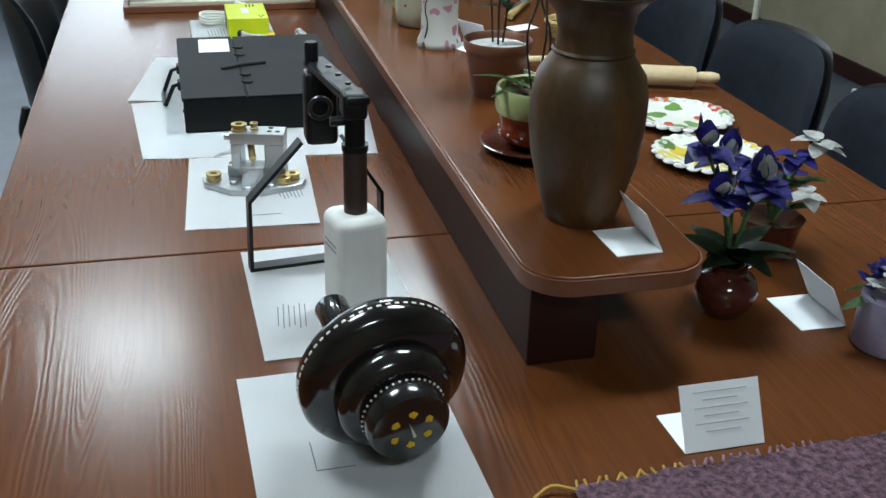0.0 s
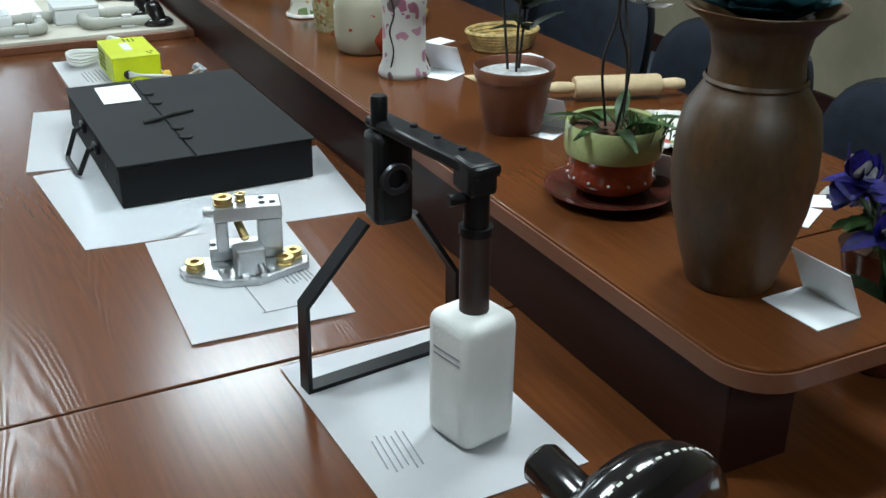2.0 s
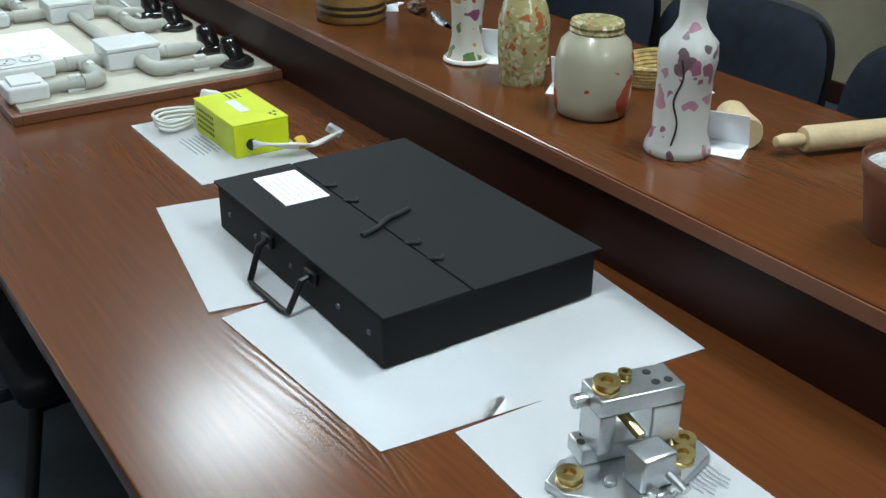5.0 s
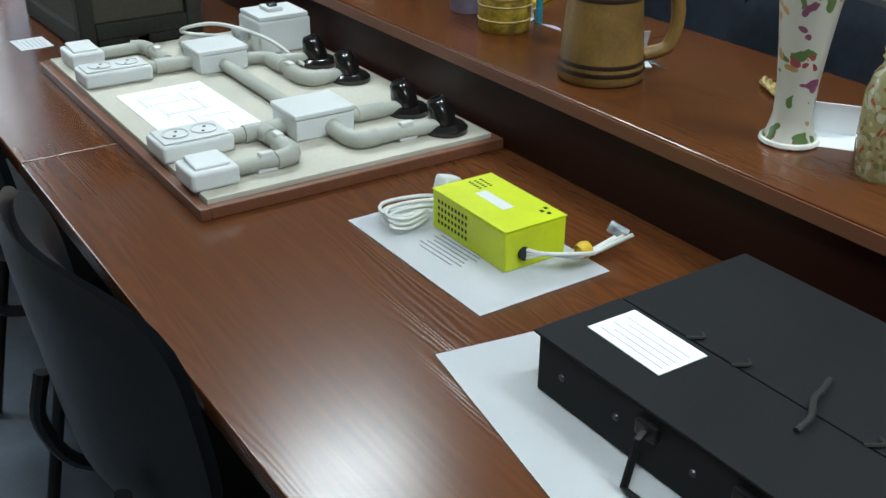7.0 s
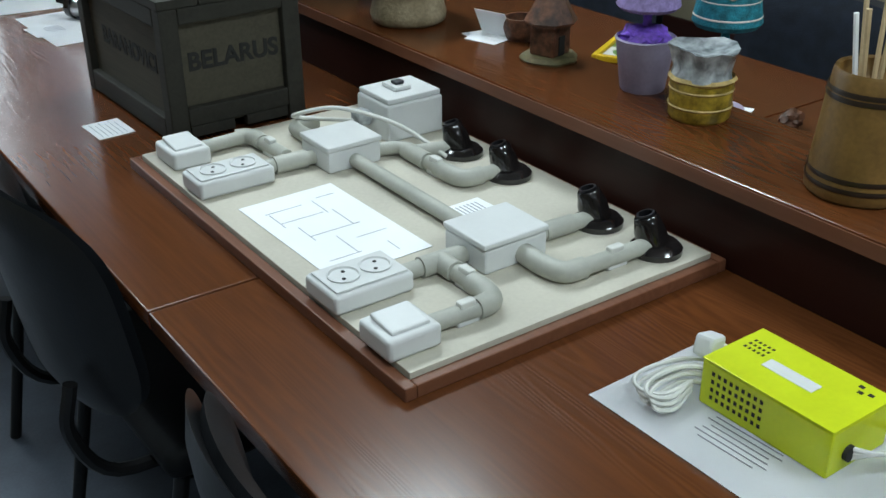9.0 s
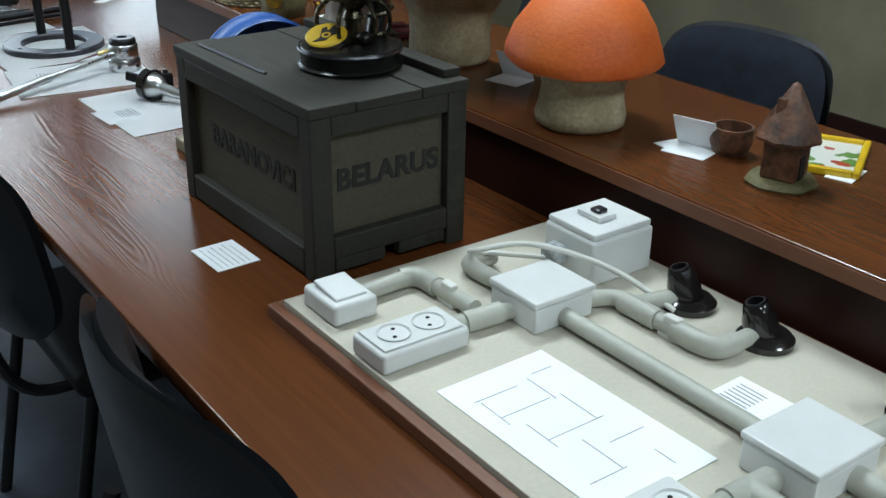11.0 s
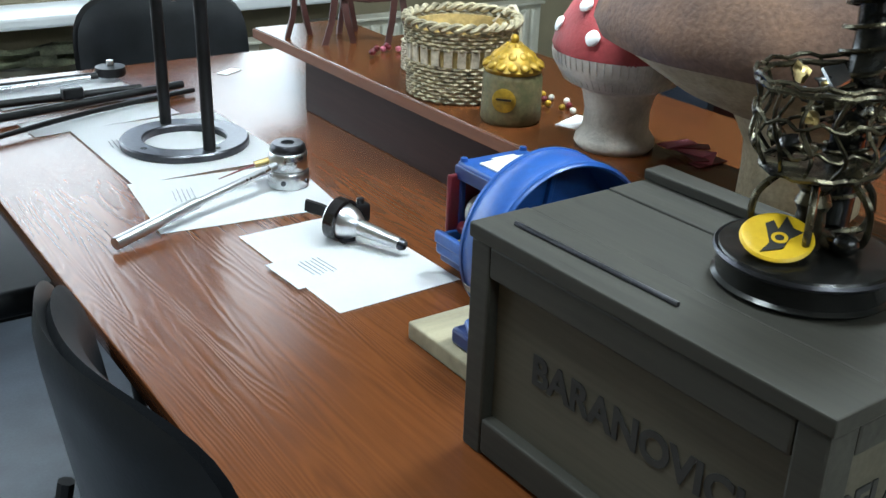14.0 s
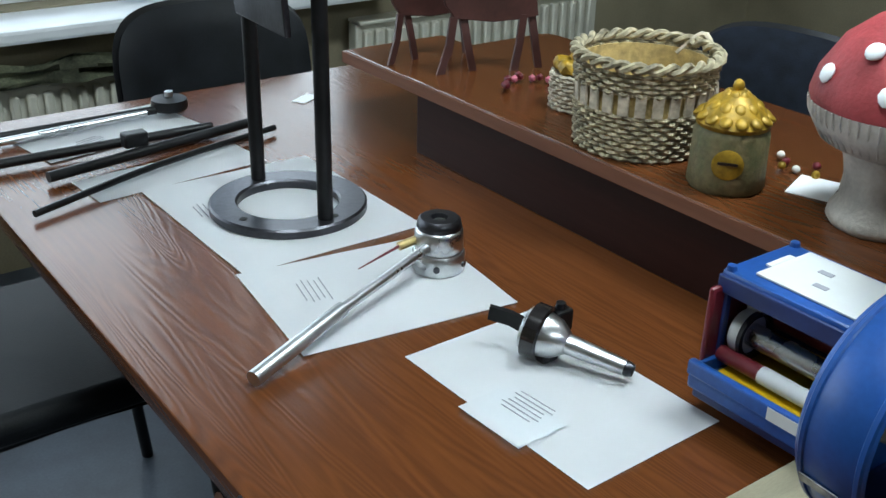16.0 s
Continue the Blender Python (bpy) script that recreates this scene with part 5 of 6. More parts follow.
for i in range(5):
    part("bloom", petals(5, (0.035 * math.cos(i * 1.3), 0.035 * math.sin(i * 1.3), 0.15 + 0.025 * i), 0.030, 0.015, 10, 0.2), M["petal"], plant, "pale translucent petals")
for i in range(9):
    a = i * 40
    part("leaf", move(petals(1, (0, 0, 0), 0.058, 0.009, 40, -0.9, 0, 20), pose(0.02 * math.cos(radians(a)), 0.02 * math.sin(radians(a)), 0.002, 0, 0, a)), M["leaf"], plant)
tuft = bmesh.new()
for i in range(110):
    a, r = rnd.uniform(0, 6.28), rnd.uniform(0.0, 0.03)
    x, y = 0.028 + r * math.cos(a), -0.030 + r * math.sin(a)
    tube([(x, y, rnd.uniform(-0.028, 0.0)), (x + rnd.uniform(-0.02, 0.02), y + rnd.uniform(-0.02, 0.02), rnd.uniform(0.0, 0.022))], 0.0009, 4, tuft)
tagged(part("moss_tuft", tuft, M["leaf"], plant, "fine green moss tuft"), kind="stuff")

pot = vessel("plastic_pot", "brown plastic flower pot filled with white gravel", "plant pot", 0.757, 2.183, [(0, 0), (0.040, 0), (0.042, 0.003), (0.055, 0.078), (0.0575, 0.079), (0.0595, 0.094), (0.058, 0.096), (0.0555, 0.094), (0.053, 0.082), (0, 0.082)], M["potbrown"])
part("gravel", lathe([(0.0535, 0.083), (0.04, 0.087), (0, 0.089)], 30, None, None, 0.03), M["soilwhite"], pot, "white gravel fill")
orchid = thing("wire_flowers", "artificial stems with dark blue and pale blooms", "plant", 0.757, 2.183, SHELF + 0.087)
for i in range(3):
    a = i * 2.0 + 0.4
    part("stem", tube([(0.01 * math.cos(a), 0.01 * math.sin(a), 0), (0.02 * math.cos(a), 0.02 * math.sin(a), 0.1), (0.035 * math.cos(a + 0.4), 0.035 * math.sin(a + 0.4), 0.22)], 0.0019, 6, None, 5), M["stem"], orchid)
for i in range(3):
    part("bloom", petals(6, (0.03 * math.cos(i * 2.1), 0.03 * math.sin(i * 2.1), 0.13 + 0.03 * i), 0.034, 0.016, 0, 0.2), M["blue"], orchid, "dark blue fabric bloom")
    part("bloom", petals(5, (0.035 * math.cos(i * 2.1 + 1), 0.035 * math.sin(i * 2.1 + 1), 0.15 + 0.03 * i), 0.028, 0.014, 5, 0.2), M["petal"], orchid, "pale bloom")
    part("leaf", petals(4, (0.015, 0, 0.06 + 0.03 * i), 0.05, 0.010, 40, -0.4), M["darkleaf"], orchid)

vessel("painted_bottle", "white painted bottle with a pink blossom branch", "bottle", 0.735, 2.512, [(0, 0), (0.042, 0), (0.045, 0.004), (0.0435, 0.012), (0.037, 0.028), (0.036, 0.105), (0.039, 0.128), (0.037, 0.15), (0.024, 0.165), (0.017, 0.18), (0.017, 0.22), (0.019, 0.223), (0, 0.224)], M["sakura"])
branch = thing("painted_branch", "dark painted twig running up the white bottle", "decoration", 0.735, 2.512, SHELF + 0.02)
part("twig", tube([(-0.034, -0.020, 0.0), (-0.030, -0.0225, 0.03), (-0.034, -0.016, 0.06), (-0.029, -0.0235, 0.09), (-0.033, -0.022, 0.115)], 0.0013, 6, None, 4), M["stem"], branch)
jar = vessel("painted_jar", "wide glass jar painted with red tomatoes", "jar", 0.738, 2.69, [(0, 0), (0.045, 0), (0.052, 0.006), (0.056, 0.03), (0.056, 0.085), (0.050, 0.108), (0.038, 0.120), (0.037, 0.122)], M["tomato"])
part("neck", lathe([(0.037, 0.12), (0.039, 0.124), (0.037, 0.128), (0.039, 0.132), (0.037, 0.137), (0.034, 0.138), (0, 0.13)], 40), M["grain"], jar)
gj = vessel("seed_bottle", "patterned glass bottle filled with seeds and grain", "bottle", 0.742, 2.86, [(0, 0), (0.034, 0), (0.036, 0.006), (0.040, 0.05), (0.0405, 0.10), (0.034, 0.125), (0.026, 0.138), (0.0255, 0.142)], M["grain"])
part("neck", lathe([(0.0255, 0.141), (0.028, 0.146), (0.0255, 0.150), (0.028, 0.155), (0.026, 0.161), (0.022, 0.161), (0, 0.15)], 36), M["grain"], gj)
fv = vessel("floral_vase", "slender white vase painted with red flowers", "vase", 0.733, 3.0, [(0, 0), (0.036, 0), (0.038, 0.004), (0.030, 0.016), (0.025, 0.04), (0.026, 0.08), (0.031, 0.13), (0.037, 0.18), (0.042, 0.21), (0.040, 0.212), (0.03, 0.18), (0, 0.1)], M["floral"])
part("foot_ring", lathe([(0.0362, 0.001), (0.0392, 0.003), (0.0380, 0.007), (0.034, 0.009)], 40), M["pearl"], fv, "plain white glazed foot ring")
part("rim", lathe([(0.0405, 0.208), (0.0435, 0.211), (0.0425, 0.214), (0.039, 0.2135), (0.0385, 0.210)], 40), M["pearl"], fv, "plain white glazed rim")

mug = vessel("stoneware_mug", "large ochre stoneware mug with dark bands holding pencils", "mug", 0.708, 3.345, [(0, 0), (0.062, 0), (0.066, 0.004), (0.0655, 0.02), (0.056, 0.125), (0.052, 0.155), (0.050, 0.160), (0.046, 0.157), (0.046, 0.145), (0, 0.1)], M["mug"])
for z, r in ((0.016, 0.0665), (0.028, 0.0655), (0.125, 0.0567), (0.133, 0.0557)):
    part("glaze_band", lathe([(r, z), (r + 0.0007, z + 0.003), (r - 0.0002, z + 0.0065), (r - 0.003, z + 0.003), (r, z)], 48), M["band"], mug, "dark glaze band")
part("handle", tube([(0.045, -0.031, 0.13), (0.080, -0.054, 0.142), (0.092, -0.062, 0.10), (0.084, -0.056, 0.05), (0.054, -0.036, 0.035)], 0.011, 12, None, 5), M["mug"], mug)
for i in range(9):
    a = i * 0.75
    p = thing("pencil", "pale wooden stick standing in the mug", "pencil", 0.708 + 0.02 * math.cos(a), 3.345 + 0.02 * math.sin(a), SHELF + 0.102, 0, "sticks in the mug")
    part("shaft", tube([(0, 0, 0), (0.02 * math.cos(a) + 0.006, 0.02 * math.sin(a), 0.12 + 0.012 * (i % 3))], 0.0035, 6), M["pen" if i % 3 else "paper"], p)

hj = vessel("honey_jar", "squat glass jar of honey wrapped in clear film", "jar", 0.748, 3.648, [(0, 0), (0.042, 0), (0.046, 0.005), (0.047, 0.055), (0.046, 0.064)], M["honey"])
part("cord", lathe([(0.0465, 0.058), (0.050, 0.062), (0.0465, 0.067)], 36, None, None, 0.05), M["straw"], hj, "twisted straw cord")
part("film_top", lathe([(0.045, 0.064), (0.040, 0.075), (0.045, 0.095), (0.052, 0.108), (0.03, 0.1), (0, 0.095)], 26, None, None, 0.35, 4), M["film"], hj, "crumpled clear film")
for z in (0.02, 0.045):
    part("cord", lathe([(0.0468, z), (0.0485, z + 0.002), (0.0468, z + 0.004)], 36), M["straw"], hj)
lp = vessel("yarn_topiary", "lilac yarn cone topiary in a grey lilac pot", "decoration", 0.772, 3.79, [(0, 0), (0.034, 0), (0.036, 0.003), (0.047, 0.080), (0.049, 0.084), (0.046, 0.086), (0.043, 0.078), (0, 0.078)], M["lilacpot"], SHELF, 40, 0, 0, "pot")
part("tissue", blob(0.038, (1, 1, 0.5), (0, 0, 0.085), None, 3, 0.5, 2), M["violet"], lp, "crumpled violet tissue")
part("stem", tube([(0, 0, 0.08), (0, 0, 0.135)], 0.007, 12), M["violet"], lp)
cone = lathe([(0, 0.128), (0.044, 0.13), (0.050, 0.136), (0.046, 0.158), (0.036, 0.20), (0.02, 0.26), (0.006, 0.30), (0, 0.302)], 40)
part("yarn_cone", cone, M["lilac"], lp, "lilac yarn cone")
part("yarn_line", tube([((0.0505 - 0.0145 * k / 16) * math.cos(k * 0.55), (0.0505 - 0.0145 * k / 16) * math.sin(k * 0.55), 0.138 + 0.062 * k / 16) for k in range(34 // 2)], 0.0014, 6, None, 3), M["pearl"], lp)
tp = thing("yarn_topiary", "teal yarn cone with a pearl bead behind the jars", "decoration", 0.90, 3.74, TABLE)
part("pot", lathe([(0, 0), (0.034, 0), (0.044, 0.09), (0.042, 0.09), (0, 0.08)], 32), M["lilacpot"], tp)
part("stem", tube([(0, 0, 0.08), (0, 0, 0.24)], 0.007, 10), M["tealyarn"], tp)
part("yarn_cone", lathe([(0, 0.225), (0.050, 0.228), (0.056, 0.236), (0.052, 0.26), (0.042, 0.32), (0.02, 0.42), (0, 0.46)], 40), M["tealyarn"], tp, "teal yarn cone")
for z0 in (0.245, 0.27, 0.30):
    part("bead_string", lathe([(0.053 - (z0 - 0.245) * 0.18 + 0.0015, z0), (0.055 - (z0 - 0.245) * 0.18, z0 + 0.0015), (0.053 - (z0 - 0.245) * 0.18 + 0.0012, z0 + 0.003)], 40), M["pearl"], tp)
part("pearl_bead", blob(0.007, (1, 1, 1), (-0.035, -0.036, 0.285), None, 2), M["pearl"], tp)

hut = thing("ceramic_hut", "small rust brown ceramic hut with a pointed roof", "ornament", 0.757, 4.0, SHELF, 15)
part("base", lathe([(0, 0), (0.048, 0), (0.05, 0.004), (0.044, 0.010), (0, 0.011)], 30, None, None, 0.14, 1), M["mossy"], hut)
hb = bmesh.new()
box(-0.027, 0.027, -0.025, 0.025, 0.01, 0.072, 0.004, hb)
part("hut_body", hb, M["hut"], hut)
part("doorway", box(-0.011, 0.006, -0.0265, -0.0245, 0.012, 0.045), M["stencil"], hut)
part("window", box(0.0265, 0.0278, -0.009, 0.008, 0.035, 0.055), M["stencil"], hut)
part("roof", lathe([(0.046, 0.066), (0.047, 0.070), (0.036, 0.088), (0.020, 0.118), (0.006, 0.142), (0, 0.146)], 8, None, None, 0.06, 2), M["hut"], hut, "pointed shingled roof")
part("chimney", box(-0.022, -0.008, 0.004, 0.016, 0.085, 0.125, 0.002), M["hut"], hut)
vessel("woven_bowl", "small dark brown woven bowl", "bowl", 0.795, 4.125, [(0, 0), (0.026, 0), (0.033, 0.02), (0.032, 0.042), (0.028, 0.042), (0.028, 0.02), (0, 0.008)], M["hut"], SHELF, 30, 0.06)
pf = thing("picture_frame", "small yellow picture frame lying on the table", "picture frame", 1.235, 4.25, TABLE, 28)
for a, b, c, d in ((-0.10, 0.10, -0.075, -0.062), (-0.10, 0.10, 0.062, 0.075), (-0.10, -0.087, -0.062, 0.062), (0.087, 0.10, -0.062, 0.062)):
    part("frame_bar", box(a, b, c, d, 0, 0.014, 0.003), M["yellow"], pf)
part("picture", box(-0.087, 0.087, -0.062, 0.062, 0.002, 0.006), M["plate"], pf, "red and white picture")

# ---- papier mache mushrooms ----


def mushroom(label, x, y, stem, cap, mstem, mcap, base=SHELF, wob=0.06, under=None):
    m = thing("mushroom_ornament", label, "ornament", x, y, base, 0, "craft mushrooms")
    part("stem", lathe(stem, 48, None, None, wob, x * 9 + y), mstem, m, "", 60)
    part("cap", lathe(cap, 56, None, None, wob, y * 5), mcap, m, "", 60)
    if under:
        part("gill_surface", lathe(under, 60, None, None, wob * 0.5, y * 5), mstem, m, "", 60)
    return m


om = mushroom("orange capped papier mache mushroom with a rough stem", 0.702, 4.358, [(0, 0), (0.052, 0), (0.060, 0.006), (0.062, 0.02), (0.057, 0.045), (0.055, 0.07), (0.060, 0.09), (0.066, 0.10)], [(0.098, 0.104), (0.104, 0.112), (0.102, 0.130), (0.092, 0.165), (0.072, 0.200), (0.045, 0.224), (0.02, 0.234), (0, 0.236)], M["stone"], M["orange"], SHELF, 0.05, [(0.064, 0.095), (0.09, 0.100), (0.103, 0.113)])
om.scale = (1.2, 1.2, 0.98)
big = mushroom("large brown capped papier mache mushroom with a pale stem", 0.765, 4.80, [(0, 0), (0.075, 0), (0.082, 0.01), (0.080, 0.05), (0.082, 0.09), (0.10, 0.125), (0.13, 0.15)], [(0.275, 0.225), (0.286, 0.245), (0.282, 0.275), (0.26, 0.33), (0.20, 0.39), (0.12, 0.43), (0, 0.45)], M["stone"], M["mushbrown"], SHELF, 0.06, [(0.12, 0.14), (0.18, 0.165), (0.24, 0.205), (0.282, 0.242)])
red = mushroom("red capped papier mache mushroom with white dots", 0.733, 5.125, [(0, 0), (0.062, 0), (0.068, 0.008), (0.066, 0.018), (0.056, 0.03), (0.054, 0.06), (0.060, 0.085), (0.068, 0.10)], [(0.112, 0.150), (0.115, 0.160), (0.108, 0.185), (0.085, 0.225), (0.052, 0.25), (0.02, 0.26), (0, 0.262)], M["palestem"], M["brickred"], SHELF, 0.03, [(0.066, 0.095), (0.09, 0.105), (0.108, 0.128), (0.1135, 0.152)])
red.scale = (0.93, 0.93, 1.0)
for a, z, r in ((200, 0.185, 0.111), (240, 0.19, 0.108), (278, 0.186, 0.110), (225, 0.222, 0.090), (262, 0.224, 0.088), (180, 0.225, 0.088), (300, 0.22, 0.091), (240, 0.245, 0.062), (150, 0.19, 0.108), (330, 0.19, 0.108)):
    part("white_dot", blob(0.0125, (1, 1, 0.45), (0, 0, 0), None, 2, 0.1, a), M["paper"], red, "white raised dot").matrix_local = Matrix.Translation((r * math.cos(radians(a)), r * math.sin(radians(a)), z)) @ Euler((0, radians(64 if r > 0.1 else 42), radians(a))).to_matrix().to_4x4()
for i in range(56):
    a = radians(360 / 56 * i)
    part("gill_rib", tube([(0.069 * math.cos(a), 0.069 * math.sin(a), 0.099), (0.093 * math.cos(a), 0.093 * math.sin(a), 0.108), (0.112 * math.cos(a), 0.112 * math.sin(a), 0.138), (0.1145 * math.cos(a), 0.1145 * math.sin(a), 0.152)], 0.0016, 5), M["palestem"], red)
sc = thing("paper_scraps", "red and white paper scraps behind the mushrooms", "decoration", 0.80, 5.02, SHELF)
for i in range(6):
    part("scrap", move(box(-0.03, 0.03, -0.012, 0.012, 0, 0.002), pose(0.01 * math.sin(i * 2), 0.012 * i - 0.03, 0.001 + 0.0025 * i, 0, 0, 35 * i)), M["pink" if i % 2 else "maroon"], sc)

# ---- pot, basket and elk at the window end ----
gp = vessel("honey_pot", "ceramic honey pot with a gold petal lid", "jar", 0.675, 5.315, [(0, 0), (0.044, 0), (0.048, 0.006), (0.047, 0.03), (0.046, 0.07), (0.043, 0.078), (0.041, 0.08)], M["mossy"], SHELF, 44, 0.03)
gp.scale = (1.06, 1.06, 1.06)
part("emblem", lathe([(0, 0), (0.018, 0), (0.019, 0.002), (0.016, 0.0035), (0, 0.0035)], 28, None, pose(-0.036, -0.028, 0.042, 90, 0, -52)), M["gold"], gp, "round gold emblem")
part("emblem_line", move(box(-0.012, 0.012, -0.001, 0.001, -0.0016, 0.0016), pose(-0.0392, -0.0305, 0.044, 0, 0, -52)), M["band"], gp)
lid = part("lid", lathe([(0.044, 0.079), (0.046, 0.084), (0.036, 0.100), (0.022, 0.114), (0.008, 0.122), (0, 0.123)], 36), M["gold"], gp, "gold painted lid")
for ring, (r, z, n, pt) in enumerate(((0.040, 0.092, 14, 28), (0.028, 0.105, 11, 40), (0.014, 0.116, 7, 55))):
    for i in range(n):
        part("petal", move(blob(0.0105 - 0.0012 * ring, (1, 0.8, 0.42), (0, 0, 0), None, 2), pose(0, 0, z, 0, 0, 360 * i / n) @ pose(r, 0, 0, 0, pt)), M["gold"], lid)
part("knob", blob(0.007, (1, 1, 1.2), (0, 0, 0.127), None, 2), M["gold"], lid)

bk = thing("wicker_basket", "pale round wicker basket with a cream woven band", "basket", 0.698, 5.495, SHELF)
bk.scale = (1.14, 1.14, 1.0)
RB, HB = 0.086, 0.135
part("liner", lathe([(0, 0.002), (0.076, 0.002), (RB - 0.004, HB - 0.012), (RB - 0.007, HB - 0.012), (0.072, 0.008), (0, 0.008)], 48), M["straw"], bk)
for row in range(19):
    z = 0.004 + row * 0.0066
    if 10 <= row <= 13:
        continue
    r = 0.079 + (RB - 0.079) * z / HB
    bm = bmesh.new()
    pts = [((r + 0.0028 * math.cos(k * math.pi + row * math.pi)) * math.cos(2 * math.pi * k / 52), (r + 0.0028 * math.cos(k * math.pi + row * math.pi)) * math.sin(2 * math.pi * k / 52), z) for k in range(53)]
    part("wicker_strand", tube(pts, 0.0033, 5, bm, 2), M["wicker"], bk)
for k in range(26):
    a = 2 * math.pi * k / 26
    part("stake", strip([(0.084 * math.cos(a), 0.084 * math.sin(a), 0.067), (0.0855 * math.cos(a), 0.0855 * math.sin(a), 0.098)], (-math.sin(a), math.cos(a), 0), 0.013, 0.003), M["wickerband"], bk, "cream flat stake")
for ph in (0, math.pi):
    part("rim_braid", tube([((RB + 0.001 + 0.005 * math.cos(k * 0.9 + ph)) * math.cos(2 * math.pi * k / 96), (RB + 0.001 + 0.005 * math.cos(k * 0.9 + ph)) * math.sin(2 * math.pi * k / 96), HB + 0.005 * math.sin(k * 0.9 + ph)) for k in range(97)], 0.0045, 6), M["wicker"], bk)
part("handle_stub", tube([(RB * 0.9, 0.02, HB - 0.02), (RB + 0.008, -0.01, HB + 0.012), (RB * 0.95, -0.045, HB - 0.05), (RB * 0.9, -0.05, HB - 0.09)], 0.004, 6, None, 5), M["wickerband"], bk)
sb = thing("small_basket", "small wicker basket with gold painted cones", "basket", 0.735, 5.665, SHELF)
for row in range(9):
    z = 0.004 + row * 0.0065
    part("wicker_strand", tube([((0.042 + 0.0024 * math.cos(k * math.pi + row * math.pi)) * math.cos(2 * math.pi * k / 30), (0.042 + 0.0024 * math.cos(k * math.pi + row * math.pi)) * math.sin(2 * math.pi * k / 30), z) for k in range(31)], 0.0033, 5, None, 2), M["wickerband"], sb)
for i in range(7):
    part("gold_cone", blob(0.017, (1, 1, 0.8), (0.026 * math.cos(i * 1.05) * (i > 0), 0.026 * math.sin(i * 1.05) * (i > 0), 0.068 + 0.018 * (i == 0)), None, 2, 0.4, i), M["gold"], sb)
bs = thing("bead_string", "string of shiny coloured beads on the shelf", "decoration", 0.795, 5.36, SHELF)
for i in range(14):
    part("bead", blob(0.006, (1, 1, 1), (0.02 * math.sin(i * 1.7), i * 0.014 - 0.1, 0.006 + 0.004 * (i % 2)), None, 2), M[("gold", "maroon", "pearl")[i % 3]], bs)
rb = thing("red_berries", "small red berries on the shelf beside the basket", "decoration", 0.735, 5.80, SHELF)
for i in range(12):
    part("berry", blob(0.007, (1, 1, 1), (0.05 * math.sin(i * 2.3), 0.02 * math.cos(i * 1.7), 0.007 + 0.003 * (i % 3)), None, 1), M["maroon" if i % 3 else "pink"], rb)


def elk(x, y, rz, s=1.0):
    e = thing("elk_figure", "dark brown plywood elk figure with antlers", "figurine", x, y, SHELF, rz, "elk figures")
    e.scale = (s, s, s)
    prof = [(-0.075, 0.085), (-0.07, 0.115), (-0.03, 0.125), (0.02, 0.128), (0.05, 0.135), (0.075, 0.165), (0.10, 0.16), (0.112, 0.145), (0.10, 0.137), (0.085, 0.135), (0.075, 0.105), (0.06, 0.085), (0.0, 0.078), (-0.04, 0.08)]
    bm = prism(prof, -0.006, 0.006, 0.0015)
    part("body", move(bm, pose(0, 0, 0, 90)), M["camblack"], e)
    for lx, dx in ((-0.066, -0.018), (-0.05, 0.012), (0.045, -0.02), (0.062, 0.02)):
        part("leg", strip([(lx, 0.004 * (1 if dx > 0 else -1), 0.088), (lx + dx * 0.3, 0.004, 0.045), (lx + dx, 0.006 * (1 if dx > 0 else -1), 0.0)], (1, 0, 0), 0.012, 0.006), M["camblack"], e)
    for sgn in (-1, 1):
        part("antler", tube([(0.085, 0, 0.16), (0.07, 0.012 * sgn, 0.19), (0.045, 0.03 * sgn, 0.20), (0.03, 0.04 * sgn, 0.225)], 0.0035, 6, None, 4), M["camblack"], e)
        for k in range(3):
            part("tine", tube([(0.07 - 0.014 * k, (0.012 + 0.009 * k) * sgn, 0.188 + 0.005 * k), (0.078 - 0.012 * k, (0.02 + 0.01 * k) * sgn, 0.22 + 0.006 * k)], 0.003, 5, None, 0, 0.001), M["camblack"], e)
    part("antler_fan", move(prism([(0.0, 0), (0.03, 0.006), (0.05, 0.03), (0.042, 0.018), (0.038, 0.038), (0.03, 0.016), (0.024, 0.036), (0.02, 0.014)], -0.002, 0.002), pose(0.055, 0.0, 0.185, 90)), M["camblack"], e)
    return e


elk(0.70, 6.02, 175, 1.0)
elk(0.745, 5.90, 160, 1.12)
flat_card(0.60, 6.30, 30, 0.06, 0.03)

